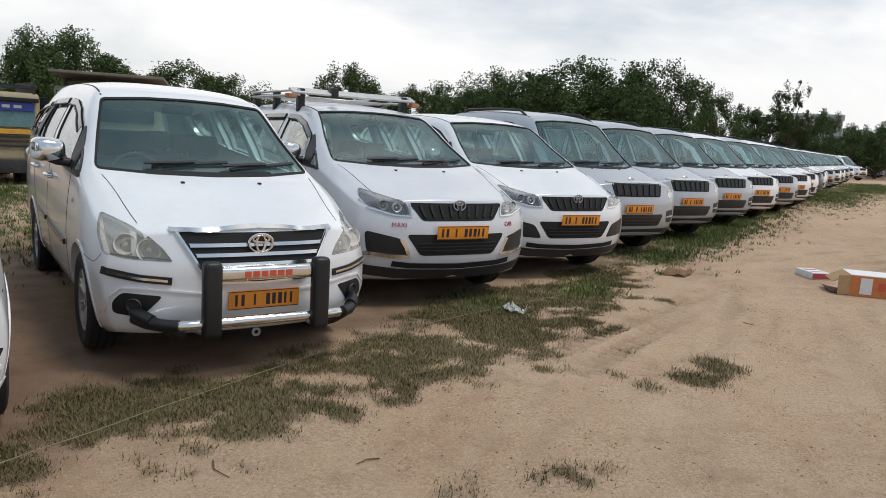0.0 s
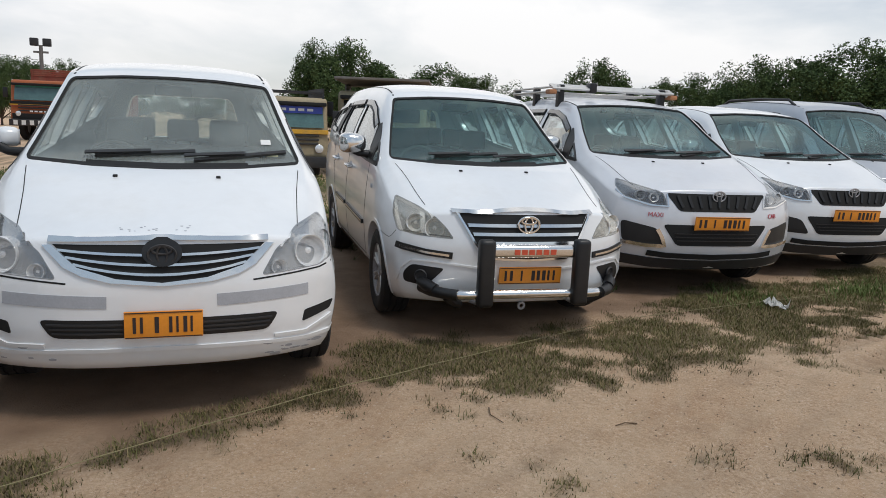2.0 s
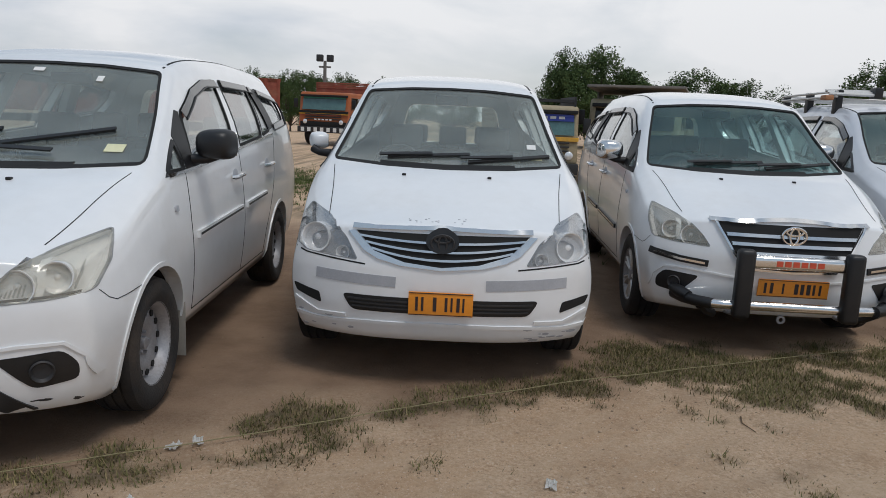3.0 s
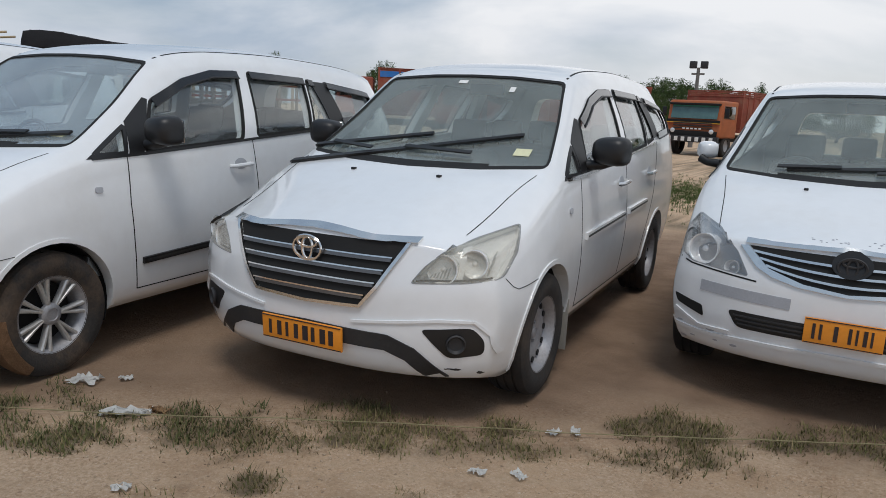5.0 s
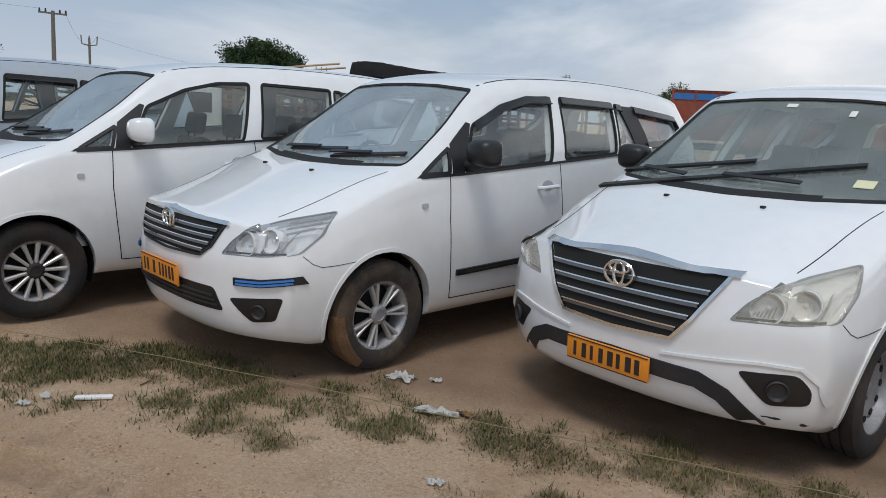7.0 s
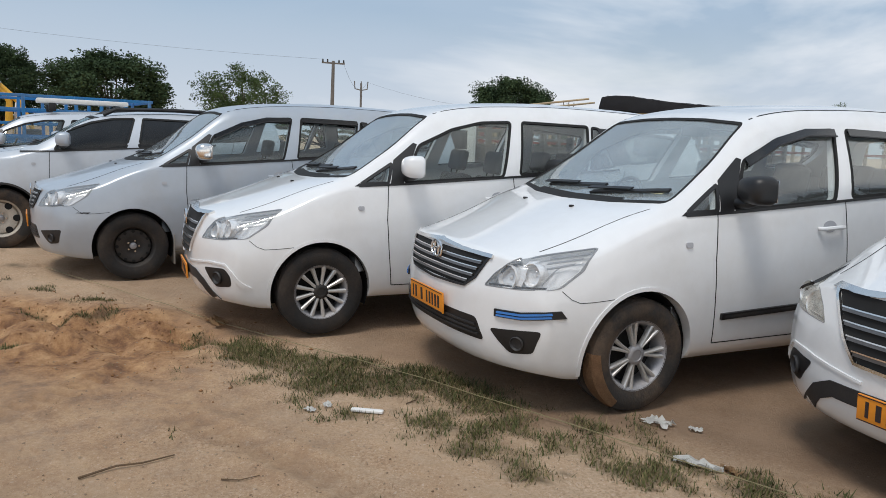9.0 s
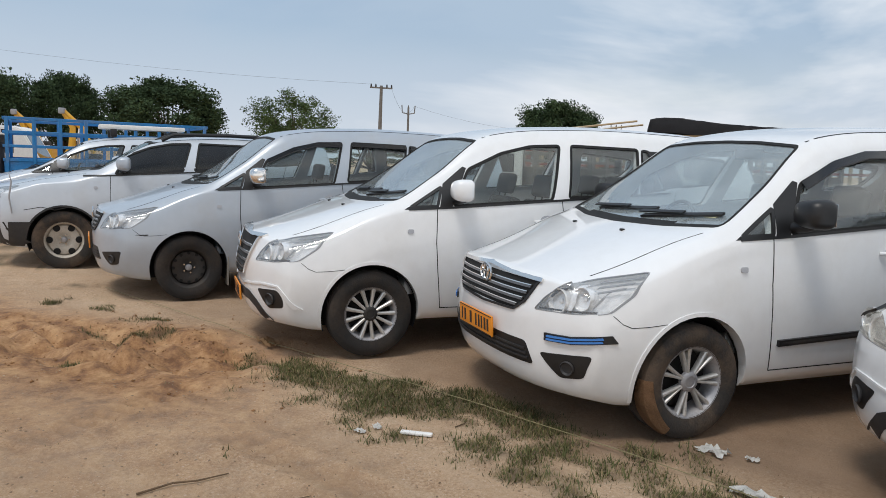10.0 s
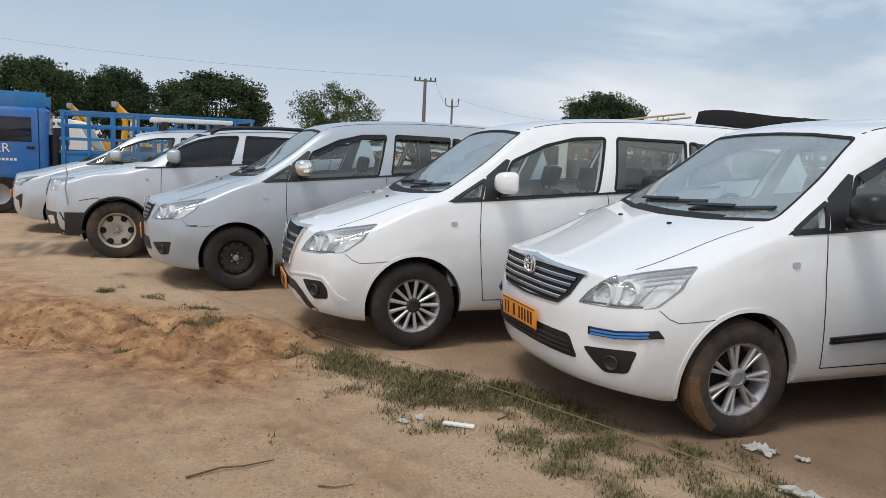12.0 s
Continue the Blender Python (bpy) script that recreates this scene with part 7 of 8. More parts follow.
def flood_mast(x, y, h):
    mast = tagged(empty("floodlight_mast", pose(x, y, 0)), "tall mast with two floodlights at its head", "mast")
    part("shaft", tube([(0, 0, -0.3), (0, 0, h)], [0.14, 0.09], 8), "pole_grey", mast)
    for side in (1, -1):
        part("floodlight", box(side * 0.30 - 0.20, side * 0.30 + 0.20, -0.12, 0.12, h - 0.05, h + 0.35, 0.05), "grey_plastic", mast)
    part("bracket", box(-0.35, 0.35, -0.05, 0.05, h - 0.4, h - 0.3), "pole_grey", mast)


flood_mast(-8.35, 44.3, 4.45)


def wire(points, r=0.007):
    (x0, y0, z0), (x1, y1, z1) = points
    pts = [(x0 + (x1 - x0) * f, y0 + (y1 - y0) * f, z0 + (z1 - z0) * f - 1.1 * 4 * f * (1 - f)) for f in np.linspace(0, 1, 13)]
    tagged(part("power_cable", tube(pts, r, 4), "grey_plastic"), "thin black overhead cable sagging between poles", "cable", "overhead cables")


wire(((-49.17, 9.51, 6.4), (-62.0, -42.0, 11.5)))
wire(((-49.17, 10.91, 6.4), (-58.46, 14.95, 5.8)))
wire(((-58.46, 14.95, 5.8), (-61.00, 34.79, 5.3)))


# ---- ground ----
def hashed(ix, iy, seed):
    h = (ix.astype(np.int64) * 374761393 + iy.astype(np.int64) * 668265263 + seed * 144665) & 0x7FFFFFFF
    h = ((h ^ (h >> 13)) * 1274126177) & 0x7FFFFFFF
    return ((h ^ (h >> 16)) & 0xFFFF) / 65535.0


def value_noise(x, y, size, seed=0):
    x, y = np.asarray(x) / size, np.asarray(y) / size
    ix, iy = np.floor(x), np.floor(y)
    fx, fy = x - ix, y - iy
    fx, fy = fx * fx * (3 - 2 * fx), fy * fy * (3 - 2 * fy)
    g = lambda a, b: hashed(ix + a, iy + b, seed)
    return (g(0, 0) * (1 - fx) + g(1, 0) * fx) * (1 - fy) + (g(0, 1) * (1 - fx) + g(1, 1) * fx) * fy


def row_line(x):
    """Where the cars' noses stand, as y over x."""
    return np.interp(x, [-20, -8.5, -4.2, 0, 2.2, 6.5, 20, 60], [-7.5, -1.0, 1.7, 4.1, 5.25, 6.8, 13.0, 32.0])


def blob(x, y, cx, cy, rx, ry, turn=0.0):
    c, s = math.cos(radians(turn)), math.sin(radians(turn))
    a, b = (x - cx) * c + (y - cy) * s, -(x - cx) * s + (y - cy) * c
    return np.exp(-((a / rx) ** 2 + (b / ry) ** 2))


def dug(x, y):
    return np.clip(blob(x, y, -6.2, -1.0, 1.3, 0.55, 70) + 0.7 * blob(x, y, -5.6, -0.2, 0.9, 0.5, 40) + 0.6 * blob(x, y, -6.4, -2.4, 1.2, 0.6, 80), 0, 1)


RUTS = [((-3.96, 0.26), (-3.07, 0.89)), ((-3.93, -0.72), (-4.88, 0.01)), ((0.6, 2.6), (-3.0, 0.9)), ((4.05, 4.25), (6.33, 5.07)), ((7.5, 5.6), (4.0, 4.6))]


def rutted(x, y):
    """The pressed lugs of the tyre tracks, 0 to 1."""
    mask = np.zeros_like(x)
    for (ax, ay), (bx, by) in RUTS:
        ux, uy = bx - ax, by - ay
        n = math.hypot(ux, uy)
        along, across = ((x - ax) * ux + (y - ay) * uy) / n, np.abs((x - ax) * uy - (y - ay) * ux) / n
        lugs = 0.45 + 0.55 * (np.sin(along * math.tau / 0.13) > 0)
        mask = np.maximum(mask, lugs * np.clip((0.13 - across) / 0.05, 0, 1) * (along > 0) * (along < n) * (0.4 + 0.6 * value_noise(x, y, 0.5, 44)))
    return mask


def ground_height(x, y):
    z = 0.035 * (value_noise(x, y, 2.3, 1) - 0.5) + 0.018 * (value_noise(x, y, 0.7, 2) - 0.5) + 0.010 * (value_noise(x, y, 0.24, 3) - 0.5)
    rough = dug(x, y)
    z = z - 0.07 * rough + rough * (0.24 * (value_noise(x, y, 0.42, 4) - 0.5) + 0.12 * (value_noise(x, y, 0.15, 5) - 0.5) + 0.13 * (value_noise(0.77 * x + 0.64 * y, (0.77 * y - 0.64 * x) * 4.0, 0.5, 6) - 0.5))
    for (ax, ay), (bx, by) in RUTS:
        ux, uy = bx - ax, by - ay
        n = math.hypot(ux, uy)
        along, across = ((x - ax) * ux + (y - ay) * uy) / n, np.abs((x - ax) * uy - (y - ay) * ux) / n
        on = (1 / (1 + np.exp(np.clip((across - 0.09) / 0.015, -50, 50)))) * (1 / (1 + np.exp(np.clip((np.abs(along - n / 2) - n / 2) / 0.2, -50, 50))))
        z = z - on * (0.012 + 0.010 * np.sign(np.sin(along * math.tau / 0.13))) + 0.012 * np.exp(-((across - 0.13) / 0.03) ** 2) * (np.abs(along - n / 2) < n / 2)
    d = row_line(x) - y
    return z - 0.02 * np.exp(-((d + 0.8) / 1.2) ** 2)


def grassiness(x, y):
    """How grassy a spot is, 0 to 1: a ragged belt before the noses, tufts here and there, rough grass far behind the cars."""
    d = row_line(x) - y
    patch = 0.30 * value_noise(x, y, 0.62, 11) + 0.36 * value_noise(x, y, 0.21, 12) + 0.34 * value_noise(x, y, 0.085, 13)
    keys = [-9, -6.0, -5.4, -4.6, -3.9, -3.2, -2.7, -1.8, -1.2, -0.4, 0.4, 0.85, 1.1, 1.6, 2.2, 2.6, 3.2, 3.8, 4.4, 5.2, 6.0, 9, 40]
    centre = np.interp(x, keys, [0.5, 0.5, 0.42, 0.48, 0.42, 0.30, 0.22, 0.12, 0.0, 0.06, 0.05, -0.02, -0.10, 0.08, 0.28, 0.42, 0.50, 0.52, 0.52, 0.50, 0.35, 0.2, 0.5])
    wide = np.interp(x, keys, [0.3, 0.2, 0.34, 0.64, 0.60, 0.52, 0.42, 0.34, 0.28, 0.26, 0.32, 0.42, 0.56, 0.54, 0.48, 0.54, 0.62, 0.70, 0.78, 0.72, 0.60, 0.70, 0.9])
    lush = np.interp(x, keys, [0.1, 0.1, 0.60, 0.76, 0.80, 0.77, 0.70, 0.58, 0.57, 0.60, 0.8, 1.35, 1.55, 1.6, 1.6, 1.6, 1.6, 1.55, 1.5, 1.4, 1.15, 1.0, 1.0])
    ragged = d + 0.42 * (value_noise(x, y, 0.33, 18) - 0.5) + 0.26 * (value_noise(x, y, 0.11, 19) - 0.5)
    belt = lush * np.exp(-np.abs((ragged - centre) / wide) ** 4)
    spots = 0.95 * blob(x, y, 4.9, 3.9, 0.60, 0.20, 10) + 0.95 * blob(x, y, 2.85, 3.24, 0.32, 0.12, -12) + 0.9 * blob(x, y, -11.0, -2.8, 1.6, 0.6, 15) + 1.1 * blob(x, y, 12.0, 8.9, 2.2, 0.5, 30)
    back = np.clip((-d - 5.5) / 3.0, 0, 1) * np.clip(1.2 - np.abs(x - 2) / 14.0, 0.25, 1) * 0.9
    patch = np.clip((patch - 0.5) * 3.4 + 0.48, 0, 1.5)
    strays = 0.55 * (value_noise(x, y, 0.26, 17) > 0.84) * np.exp(-np.abs((d - 0.8) / 1.25) ** 4)
    return np.clip(((belt + spots + back + strays) * (0.24 + 1.1 * patch) - 0.36) * 1.7, 0, 0.9)


def ground_material():
    m = bpy.data.materials.new("dry_earth")
    m.use_nodes = True
    t = m.node_tree
    b = t.nodes["Principled BSDF"]
    b.inputs["Roughness"].default_value = 0.95
    pos = t.nodes.new("ShaderNodeTexCoord")
    link = t.links.new

    def noise_at(scale, detail=5.0, rough=0.6):
        n = node(t, "ShaderNodeTexNoise", Scale=scale, Detail=detail, Roughness=rough)
        link(pos.outputs["Object"], n.inputs["Vector"])
        return n.outputs["Fac"]

    def ramp(fac, stops):
        r = t.nodes.new("ShaderNodeValToRGB")
        while len(r.color_ramp.elements) < len(stops):
            r.color_ramp.elements.new(0.5)
        for e, (p, c) in zip(r.color_ramp.elements, stops):
            e.position, e.color = p, (*c, 1)
        link(fac, r.inputs["Fac"])
        return r.outputs["Color"]

    def blend(fac, a, c):
        n = t.nodes.new("ShaderNodeMixRGB")
        link(fac, n.inputs["Fac"])
        link(a, n.inputs["Color1"])
        link(c, n.inputs["Color2"])
        return n.outputs["Color"]

    earth = ramp(noise_at(0.9, 9.0, 0.72), [(0.32, (0.45, 0.27, 0.152)), (0.48, (0.60, 0.395, 0.238)), (0.64, (0.70, 0.51, 0.345))])
    red = ramp(noise_at(5.0, 8.0, 0.72), [(0.38, (0.16, 0.060, 0.022)), (0.50, (0.40, 0.195, 0.076)), (0.64, (0.62, 0.36, 0.17))])
    green = ramp(noise_at(9.0), [(0.35, (0.075, 0.058, 0.028)), (0.65, (0.17, 0.125, 0.068))])
    gravel = ramp(noise_at(55.0, 3.0, 0.7), [(0.36, (0.33, 0.20, 0.115)), (0.50, (0.60, 0.405, 0.255)), (0.66, (0.76, 0.60, 0.44))])
    half = t.nodes.new("ShaderNodeMapRange")
    half.inputs["From Min"].default_value, half.inputs["From Max"].default_value = 0.38, 0.62
    half.inputs["To Min"].default_value, half.inputs["To Max"].default_value = 0.22, 0.66
    link(noise_at(1.7, 4.0), half.inputs["Value"])
    base = blend(half.outputs[0], earth, gravel)

    def pebbles(scale, edge, stops, amount):
        cell = node(t, "ShaderNodeTexVoronoi", Scale=scale)
        link(pos.outputs["Object"], cell.inputs["Vector"])
        near = t.nodes.new("ShaderNodeMapRange")
        near.inputs["From Min"].default_value, near.inputs["From Max"].default_value = edge, edge * 0.7
        near.inputs["To Max"].default_value = amount
        link(cell.outputs["Distance"], near.inputs["Value"])
        tone = t.nodes.new("ShaderNodeSeparateColor")
        link(cell.outputs["Color"], tone.inputs["Color"])
        return near.outputs[0], ramp(tone.outputs["Red"], stops)

    for scale, edge, amount in ((62.0, 0.32, 0.6), (150.0, 0.36, 0.6), (23.0, 0.20, 0.6)):
        fac, colour = pebbles(scale, edge, [(0.0, (0.24, 0.145, 0.085)), (0.25, (0.52, 0.34, 0.21)), (0.7, (0.70, 0.52, 0.36)), (1.0, (0.84, 0.73, 0.60))], amount)
        base = blend(fac, base, colour)
    for turn, stretch, amount in ((30, (0.8, 7.0, 1.0), 0.55), (52, (1.5, 16.0, 1.0), 0.4)):
        lay = t.nodes.new("ShaderNodeMapping")
        lay.vector_type = "TEXTURE"
        lay.inputs["Rotation"].default_value = (0, 0, radians(turn))
        lay.inputs["Scale"].default_value = [1 / k for k in stretch]
        link(pos.outputs["Object"], lay.inputs["Vector"])
        sweep = node(t, "ShaderNodeTexNoise", Scale=1.0, Detail=5.0, Roughness=0.6)
        link(lay.outputs["Vector"], sweep.inputs["Vector"])
        trail = t.nodes.new("ShaderNodeMapRange")
        trail.inputs["From Min"].default_value, trail.inputs["From Max"].default_value = 0.44, 0.70
        trail.inputs["To Max"].default_value = amount
        link(sweep.outputs["Fac"], trail.inputs["Value"])
        base = blend(trail.outputs[0], base, ramp(noise_at(30.0, 3.0), [(0.35, (0.54, 0.375, 0.235)), (0.65, (0.66, 0.495, 0.345))]))
    blotch = t.nodes.new("ShaderNodeMapRange")
    blotch.inputs["From Min"].default_value, blotch.inputs["From Max"].default_value = 0.52, 0.70
    blotch.inputs["To Max"].default_value = 0.6
    link(noise_at(2.6, 9.0, 0.74), blotch.inputs["Value"])
    base = blend(blotch.outputs[0], base, ramp(noise_at(40.0, 3.0), [(0.35, (0.29, 0.175, 0.10)), (0.65, (0.46, 0.30, 0.18))]))
    # brown row soil, dark enough to paint in shade under the cars
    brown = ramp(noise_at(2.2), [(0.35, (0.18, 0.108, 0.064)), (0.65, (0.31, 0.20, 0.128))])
    for name, colour in (("row_soil_shade", brown), ("dug", red), ("grass", green)):
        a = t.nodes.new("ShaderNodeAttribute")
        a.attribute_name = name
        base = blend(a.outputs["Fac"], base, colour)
    link(base, b.inputs["Base Color"])
    add = t.nodes.new("ShaderNodeMath")
    add.operation = "ADD"
    link(noise_at(95.0, 5.0, 0.8), add.inputs[0])
    link(noise_at(14.0, 4.0), add.inputs[1])
    relief = node(t, "ShaderNodeBump", Strength=1.0, Distance=0.017)
    link(add.outputs[0], relief.inputs["Height"])
    link(relief.outputs["Normal"], b.inputs["Normal"])
    return m


def spread(lo, hi, step, far, growth=1.14):
    core = list(np.arange(lo, hi, step))
    left, right, d = [], [], step
    while (core[0] if not left else left[-1]) > -far:
        d *= growth
        left.append((core[0] if not left else left[-1]) - d)
    d = step
    while (core[-1] if not right else right[-1]) < far:
        d *= growth
        right.append((core[-1] if not right else right[-1]) + d)
    return np.array(left[::-1] + core + right)


def build_ground():
    xs, ys = spread(-8.0, 6.5, 0.042, 900), spread(-2.6, 6.4, 0.042, 900)
    gx, gy = np.meshgrid(xs, ys, indexing="ij")
    z = ground_height(gx, gy)
    z = z * np.where(np.hypot(gx, gy) > 60, 0.5, 1.0)
    co = np.stack([gx, gy, z], -1).reshape(-1, 3)
    nx, ny = len(xs), len(ys)
    i = np.arange(nx * ny).reshape(nx, ny)
    quads = np.stack([i[:-1, :-1], i[1:, :-1], i[1:, 1:], i[:-1, 1:]], -1).reshape(-1, 4)
    me = bpy.data.meshes.new("ground")
    me.vertices.add(len(co))
    me.vertices.foreach_set("co", co.ravel())
    me.loops.add(quads.size)
    me.loops.foreach_set("vertex_index", quads.ravel().astype(np.int32))
    me.polygons.add(len(quads))
    me.polygons.foreach_set("loop_start", np.arange(0, quads.size, 4, dtype=np.int32))
    me.update()
    me.shade_smooth()
    # browner soil along the row, with shade under the cars painted in
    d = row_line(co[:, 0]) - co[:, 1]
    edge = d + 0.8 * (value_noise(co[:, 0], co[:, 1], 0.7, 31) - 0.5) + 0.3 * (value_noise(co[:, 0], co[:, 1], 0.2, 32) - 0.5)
    soil_shade = np.clip((0.30 - edge) / 0.7, 0, 1) * np.clip((d + 8) / 2, 0, 1) * 0.9
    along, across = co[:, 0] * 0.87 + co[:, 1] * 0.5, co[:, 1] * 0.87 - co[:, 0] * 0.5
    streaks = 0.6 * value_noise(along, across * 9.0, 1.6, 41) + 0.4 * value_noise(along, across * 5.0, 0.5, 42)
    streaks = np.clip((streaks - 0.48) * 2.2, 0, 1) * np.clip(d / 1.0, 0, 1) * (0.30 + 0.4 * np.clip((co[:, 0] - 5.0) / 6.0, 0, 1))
    # ground past x = 6 is browned in patches to tone down its brightness
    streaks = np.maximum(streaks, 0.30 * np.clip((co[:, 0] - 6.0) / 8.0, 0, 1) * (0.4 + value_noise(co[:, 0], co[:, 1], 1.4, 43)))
    soil_shade = soil_shade * np.interp(co[:, 0], [-9.0, -3.6, -2.0], [0.4, 0.75, 1.0])
    soil_shade = np.maximum(np.maximum(soil_shade, streaks), rutted(co[:, 0], co[:, 1]) * 0.5)
    for name, values in (("row_soil_shade", soil_shade), ("dug", np.clip(dug(co[:, 0], co[:, 1]) * 1.4 + 0.62 * np.clip((-2.6 - co[:, 0]) / 2.4, 0, 1) * np.clip((d - 0.7) / 0.8, 0, 1), 0, 0.85)), ("grass", grassiness(co[:, 0], co[:, 1]) * 0.85)):
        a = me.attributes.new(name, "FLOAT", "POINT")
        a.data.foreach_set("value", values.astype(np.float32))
    ob = new("ground", me)
    me.materials.append(ground_material())
    tagged(ob, "sandy brown dirt lot with gravel, ruts and dry grass", "ground", kind="structure")


build_ground()


# ---- grass, stones and litter ----
leaf_material("grass_blades", (0.056, 0.054, 0.020), (0.175, 0.158, 0.062))
leaf_material("dry_blades", (0.13, 0.095, 0.045), (0.34, 0.26, 0.14))
leaf_material("fresh_blades", (0.05, 0.075, 0.02), (0.14, 0.175, 0.055))


def blades(name, label, mat, xy, count, tall, seed, wide=0.0045):
    """Tufts of thin bent blades at the given places, joined in one mesh."""
    rng = np.random.default_rng(seed)
    n = len(xy)
    root = np.repeat(xy, count, 0) + rng.normal(0, 0.032, (n * count, 2))
    z = ground_height(root[:, 0], root[:, 1])
    h = np.repeat(rng.uniform(0.5, 1.3, n), count) * rng.uniform(0.4, 1.2, n * count) * tall
    a, lean = rng.uniform(0, math.tau, n * count), rng.uniform(0.2, 1.5, n * count) * h
    side = np.stack([-np.sin(a), np.cos(a)], 1) * wide * rng.uniform(0.6, 1.5, n * count)[:, None]
    way = np.stack([np.cos(a), np.sin(a)], 1) * lean[:, None]
    p = lambda q, zz: np.concatenate([q, zz[:, None]], 1)
    tri = np.stack([p(root - side, z - 0.005), p(root + side, z - 0.005), p(root + way, z + h)], 1).reshape(-1, 3)
    ob = new(name, quick_mesh(name, tri, None, 3))
    ob.data.materials.append(M[mat])
    tagged(ob, label, "grass", kind="stuff")


def scatter_by(density, x0, x1, y0, y1, n, seed):
    rng = np.random.default_rng(seed)
    x, y = rng.uniform(x0, x1, n), rng.uniform(y0, y1, n)
    keep = rng.random(n) < density(x, y)
    return np.stack([x[keep], y[keep]], 1)


lawn = np.concatenate([scatter_by(grassiness, -8, 8, -2.0, 7.2, 420000, 21), scatter_by(grassiness, 8, 30, 5.5, 18, 120000, 22)])
half = np.random.default_rng(5).random(len(lawn))
green = (lawn[:, 0] < -2.2) & (half < 0.42)
leaf_material("green_blades", (0.036, 0.044, 0.016), (0.118, 0.122, 0.046))
blades("green_grass", "short green grass tufts in front of the cabs", "green_blades", lawn[green], 6, 0.034, 36, 0.0032)
blades("grass", "short trampled olive grass in front of the cabs", "grass_blades", lawn[(half < 0.64) & ~green], 5, 0.028, 31, 0.0030)
blades("dry_grass", "short dry straw-coloured grass among the green", "dry_blades", lawn[half >= 0.64], 5, 0.026, 32, 0.0030)
fresh = lambda x, y: np.clip(blob(x, y, 6.1, 6.15, 0.42, 0.24, 20) + 0.45 * blob(x, y, 4.75, 6.05, 0.4, 0.22, 30) + blob(x, y, 8.94, 7.4, 0.6, 0.30, 25) + blob(x, y, 12.5, 9.2, 2.4, 0.55, 28) + blob(x, y, 20.0, 12.4, 5.0, 0.6, 27) + blob(x, y, 30.0, 15.6, 6.0, 1.0, 24) + blob(x, y, 44.0, 20.2, 9.0, 1.6, 22) + blob(x, y, 2.3, 11.2, 1.6, 1.8, 0) * 0.8 + blob(x, y, -3.0, 15.6, 1.3, 2.6, 15) + blob(x, y, 1.6, 16.5, 1.2, 2.6, 0), 0, 1)
blades("fresh_grass", "bright green grass between and behind the cabs", "fresh_blades", np.concatenate([scatter_by(fresh, -8, 56, 5, 25, 220000, 23), scatter_by(fresh, 4, 16, 5.6, 11.6, 24000, 24)]), 6, 0.070, 33, 0.006)


def stones(name, label, mat, xy, low, high, seed):
    """Small angular stones lying on the ground, joined in one mesh."""
    rng = np.random.default_rng(seed)
    corners = np.array([(1, 0, 0), (-1, 0, 0), (0, 1, 0), (0, -1, 0), (0, 0, 1), (0, 0, -1)], float)
    tris = np.array([(0, 2, 4), (2, 1, 4), (1, 3, 4), (3, 0, 4), (2, 0, 5), (1, 2, 5), (3, 1, 5), (0, 3, 5)])
    n = len(xy)
    size = low + (high - low) * rng.random(n) ** 3
    a = rng.uniform(0, math.tau, n)
    shape_ = corners[None] * rng.uniform(0.5, 1.2, (n, 6, 1)) * np.array([1, 0.8, 0.55]) * size[:, None, None]
    c, s = np.cos(a)[:, None], np.sin(a)[:, None]
    x, y = shape_[..., 0] * c - shape_[..., 1] * s, shape_[..., 0] * s + shape_[..., 1] * c
    z = ground_height(xy[:, 0], xy[:, 1])[:, None] + shape_[..., 2] + size[:, None] * 0.2
    co = np.stack([x + xy[:, :1], y + xy[:, 1:], z], -1).reshape(-1, 3)
    faces = (tris[None] + 6 * np.arange(n)[:, None, None]).reshape(-1, 3)
    ob = new(name, quick_mesh(name, co, faces, 3))
    ob.data.materials.append(M[mat])
    tagged(ob, label, "stones", kind="stuff")


leaf_material("pebble", (0.16, 0.10, 0.06), (0.56, 0.43, 0.30))
leaf_material("clod", (0.15, 0.07, 0.03), (0.42, 0.23, 0.11))
open_dirt = lambda x, y: np.clip(0.9 - 1.2 * grassiness(x, y), 0, 1) * np.clip((row_line(x) - y + 0.3) / 0.8, 0.08, 1)
stones("gravel", "fine pale gravel strewn over the dirt", "pebble", scatter_by(lambda x, y: open_dirt(x, y) * blob(x, y, -1.0, 1.6, 6.5, 4.2), -12, 12, -7, 9, 150000, 41), 0.002, 0.011, 51)
stones("clods", "crumbled red clods round the dug-up earth", "clod", scatter_by(lambda x, y: dug(x, y) * 0.8, -9, -4, -4, 1.2, 12000, 42), 0.003, 0.020, 52)
twig_rng = np.random.default_rng(8)
specks = scatter_by(lambda x, y: np.clip(0.25 + grassiness(x, y), 0, 1) * (row_line(x) - y > -0.5), -7, 9, -2, 7, 3000, 43)
leaf_material("dead_leaf", (0.06, 0.035, 0.02), (0.20, 0.12, 0.065))
blades("leaf_litter", "dark dead leaf bits strewn over the dirt", "dead_leaf", specks[::2], 2, 0.008, 35, 0.006)
blades("straw", "loose straw and dead leaf bits on the dirt", "dry_blades", specks, 3, 0.014, 34, 0.004)


def on_ground(x, y, lift=0.0):
    return float(ground_height(np.array([x]), np.array([y]))[0]) + lift


ROPE = [(-8.3, -0.95), (-6.99, -0.15), (-5.74, 0.62), (-4.58, 1.39), (-3.57, 1.99), (-2.27, 2.73), (-1.12, 3.40), (-0.6, 3.72), (0.15, 4.15), (0.97, 4.58), (1.48, 4.83), (3.03, 5.50), (6.1, 6.15)]
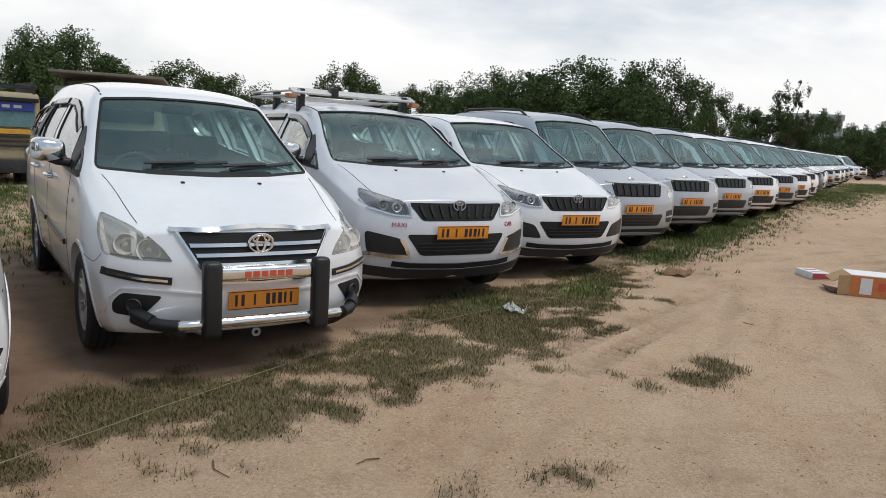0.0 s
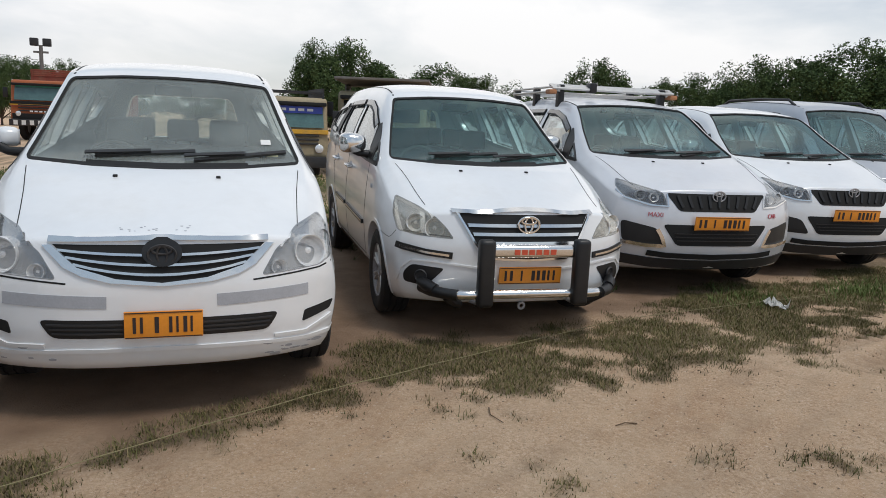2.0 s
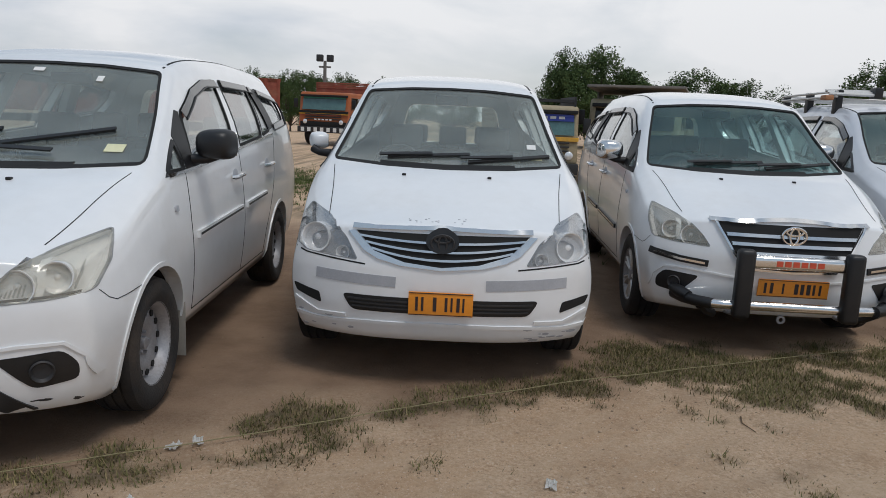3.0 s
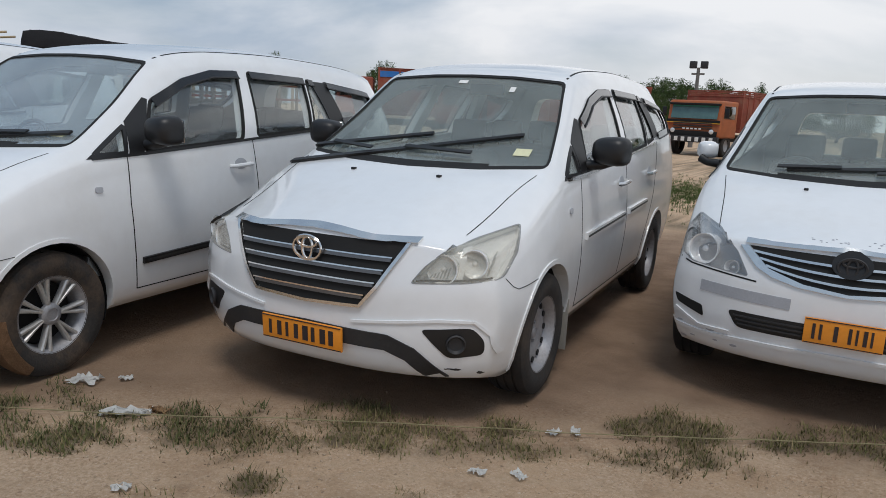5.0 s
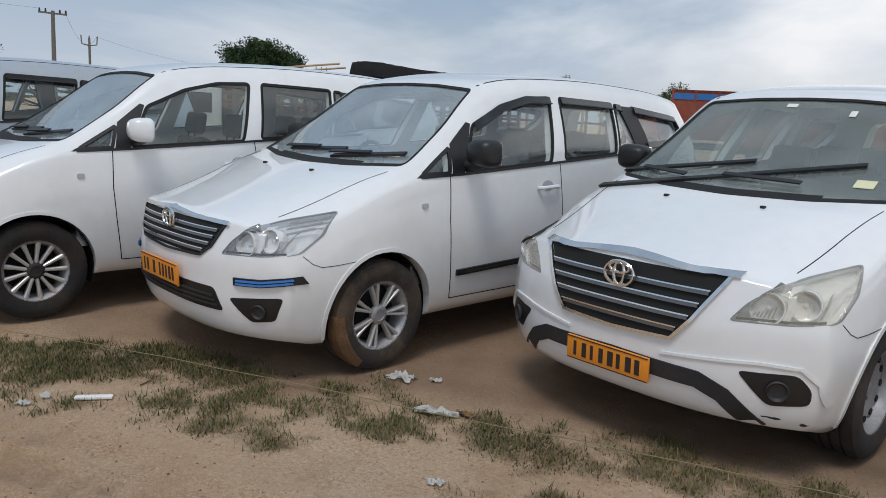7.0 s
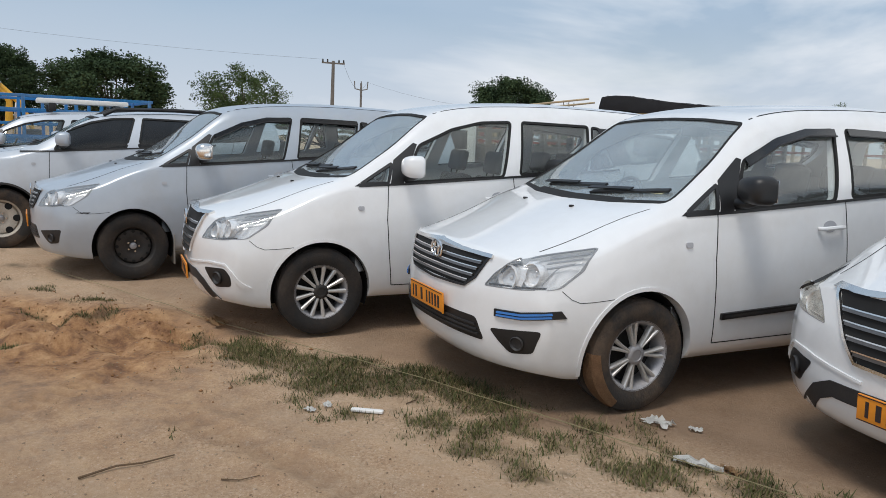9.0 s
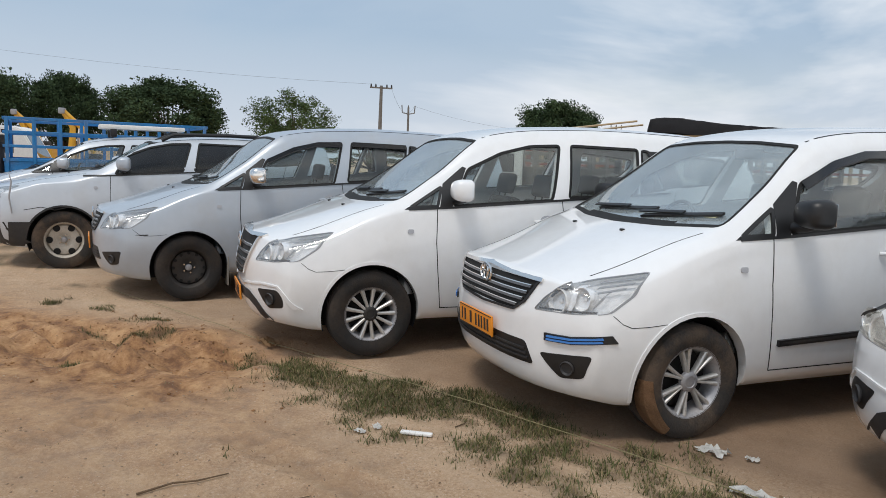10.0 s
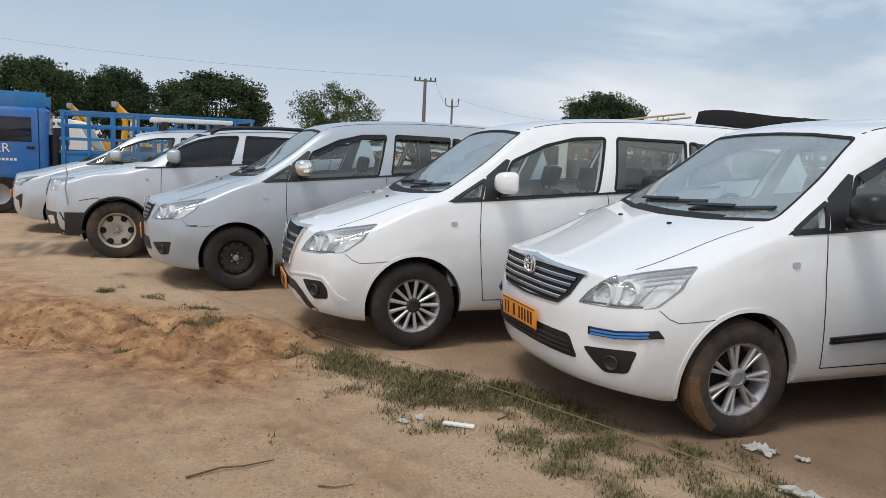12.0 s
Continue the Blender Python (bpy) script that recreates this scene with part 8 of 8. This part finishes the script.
material("rope_tan", (0.27, 0.23, 0.12), 0.9, vary=0.2, scale=30, bump=0.4, bump_scale=300)
line = []
for (xa, ya), (xb, yb) in zip(ROPE, ROPE[1:]):
    for f in np.linspace(0, 1, 8, endpoint=False):
        x, y = xa + (xb - xa) * f, ya + (yb - ya) * f
        line.append((x, y, on_ground(x, y, 0.025)))
tagged(part("rope", tube(line, 0.0028, 6), "rope_tan"), "thin tan rope stretched along the row through the grass", "rope")


def crumpled(name, x, y, w, d, mat, label, seed, turn=0.0, lift=0.014, category="litter", group="paper litter"):
    """A creased sheet of litter lying on the ground."""
    rng = np.random.default_rng(seed)
    bm = bmesh.new()
    n = 7
    grid = [[bm.verts.new(((i / n - 0.5) * w * rng.uniform(0.85, 1.1), (j / n - 0.5) * d * rng.uniform(0.85, 1.1), abs(rng.normal(0, lift)))) for j in range(n + 1)] for i in range(n + 1)]
    for i in range(n):
        for j in range(n):
            if rng.random() > 0.06:
                bm.faces.new((grid[i][j], grid[i + 1][j], grid[i + 1][j + 1], grid[i][j + 1]))
    bmesh.ops.solidify(bm, geom=bm.faces[:], thickness=0.002)
    bmesh.ops.delete(bm, geom=[v for v in bm.verts if not v.link_faces], context="VERTS")
    tagged(part(name, bm, mat, smooth=15, at=pose(x, y, on_ground(x, y, 0.008), 0, 0, turn)), label, category, group)


material("plastic_pale", (0.62, 0.70, 0.66), 0.35, vary=0.15, scale=15)
material("card_brown", (0.40, 0.25, 0.13), 0.9, vary=0.15, scale=12)
material("card_dark", (0.22, 0.10, 0.05), 0.9, vary=0.15, scale=12)
material("card_orange", (0.62, 0.20, 0.06), 0.6, vary=0.15, scale=12)
material("twig", (0.14, 0.09, 0.05), 0.95, vary=0.3, scale=20, bump=0.4)
crumpled("torn_paper", -3.25, 2.64, 0.16, 0.11, "paper_white", "torn scrap of white paper on dirt", 1, 20, 0.014)
crumpled("torn_paper", -3.12, 2.78, 0.07, 0.05, "paper_white", "small torn scrap of white paper on dirt", 2, 60, 0.010)
crumpled("torn_paper", -2.76, 2.50, 0.22, 0.06, "paper_white", "crumpled strip of white paper on grass", 3, 40, 0.014)
crumpled("torn_paper", -2.66, 2.60, 0.10, 0.05, "card_brown", "scrap of brown paper on grass", 4, 10, 0.012)
tagged(part("paper_strip", box(-0.085, 0.085, -0.018, 0.018, 0.0, 0.014, 0.004), "paper_white", at=pose(-3.77, 1.20, on_ground(-3.77, 1.20, 0.006), 0, 0, 62)), "flat white carton strip on dirt", "litter", "paper litter")
for k, (x, y) in enumerate(((-3.92, 1.02), (-3.88, 0.92), (-1.08, 3.46), (-1.0, 3.52), (-1.05, 2.99), (-1.2, 2.92), (-2.2, 2.05), (0.5, 3.3))):
    crumpled("torn_paper", x, y, 0.07, 0.045, "paper_white", "small torn scrap of pale paper on dirt", 10 + k, 37 * k, 0.008)
crumpled("paper_wad", -5.86, 0.56, 0.26, 0.13, "card_brown", "dirty wad of brown cloth at the rope's end", 30, 15, 0.012)
crumpled("plastic_bag", 12.9, 10.1, 0.8, 0.5, "plastic_pale", "crumpled pale green plastic bag on grass", 31, 15, 0.07, "bag", "bags")
crumpled("plastic_bag", 9.7, 9.6, 0.30, 0.2, "plastic_pale", "small crumpled pale plastic bag on dirt", 32, 45, 0.04, "bag", "bags")
crumpled("cardboard_sheet", 8.03, 6.47, 0.55, 0.32, "card_brown", "flattened brown cardboard sheet on dirt", 33, 25, 0.02, "cardboard", "cardboard")
crumpled("plastic_bag", 4.75, 5.75, 0.22, 0.16, "paper_white", "dirty pale plastic scrap on grass", 34, 70, 0.035, "bag", "bags")
tagged(part("stick", tube([(-3.34, -0.12, on_ground(-3.34, -0.12, 0.01)), (-3.40, 0.02, on_ground(-3.40, 0.02, 0.015)), (-3.41, 0.12, on_ground(-3.41, 0.12, 0.012)), (-3.46, 0.25, on_ground(-3.46, 0.25, 0.01))], [0.0055, 0.0045, 0.004, 0.003], 6), "twig"), "thin dry stick lying on dirt", "stick")
for k in range(14):
    x, y, a = twig_rng.uniform(-5.5, 7), 0, twig_rng.uniform(0, math.tau)
    y = float(row_line(np.array([x]))[0]) - twig_rng.uniform(0.3, 2.2)
    w = twig_rng.uniform(0.04, 0.13)
    tagged(part("twig", tube([(x, y, on_ground(x, y, 0.006)), (x + w * math.cos(a), y + w * math.sin(a), on_ground(x + w * math.cos(a), y + w * math.sin(a), 0.008)), (x + 2 * w * math.cos(a + 0.3), y + 2 * w * math.sin(a + 0.3), on_ground(x + 2 * w * math.cos(a + 0.3), y + 2 * w * math.sin(a + 0.3), 0.005))], [0.004, 0.003, 0.002], 5), "twig"), "short dry twig lying on dirt", "twig", "twigs")


def open_carton(x, y, turn):
    """A printed cardboard carton lying on its side with its flaps open."""
    box_ = tagged(empty("cardboard_carton", pose(x, y, on_ground(x, y), 0, 0, turn)), "open brown cardboard carton with orange print on dirt", "box")
    w, d, h, t = 0.62, 0.42, 0.24, 0.008
    part("carton_base", box(0, w, 0, d, 0.0, t), "card_brown", box_)
    part("carton_top", box(0, w, 0, d, h - t, h), "paper_white", box_)
    part("carton_side", box(0, w, 0, t, t, h - t), "card_orange", box_)
    part("carton_side", box(0, w, d - t, d, t, h - t), "card_dark", box_)
    part("carton_end", box(w - t, w, t, d - t, t, h - t), "card_brown", box_)
    for z, tilt, mat in ((0.004, 8, "card_dark"), (h - 0.004, -28, "card_brown")):
        part("flap", moved(box(-0.20, 0, 0.01, d - 0.01, -0.003, 0.003), pose(0, 0, z, 0, tilt, 0)), mat, box_)
    part("flap", moved(box(-0.15, 0, -0.003, 0.003, 0.01, h - 0.01), pose(0, 0.004, 0, 0, 0, 25)), "card_brown", box_)
    part("print_panel", box(0.10, 0.22, -0.004, 0.0, 0.03, h - 0.03), "paper_white", box_)
    for k in range(3):
        part("print_mark", box(0.28 + 0.1 * k, 0.35 + 0.1 * k, -0.004, 0.0, 0.08, 0.17), "red_ink", box_)


open_carton(8.98, 4.88, -52)


def flat_carton(x, y, turn):
    box_ = tagged(empty("product_carton", pose(x, y, on_ground(x, y), 0, 0, turn)), "small white carton with pink edges on dirt", "box")
    part("carton_body", box(-0.12, 0.12, -0.19, 0.19, 0.0, 0.085, 0.006), "paper_white", box_)
    part("edge_print", box(-0.12, 0.12, -0.195, -0.188, 0.01, 0.075), "pink_ink", box_)
    part("edge_print", box(0.118, 0.124, -0.18, 0.18, 0.01, 0.075), "pink_ink", box_)
    for k in range(2):
        part("print_mark", box(-0.08, 0.08, -0.12 + 0.16 * k, -0.06 + 0.16 * k, 0.083, 0.088), "pink_ink" if k else "tape_grey", box_)


flat_carton(9.72, 5.68, -30)
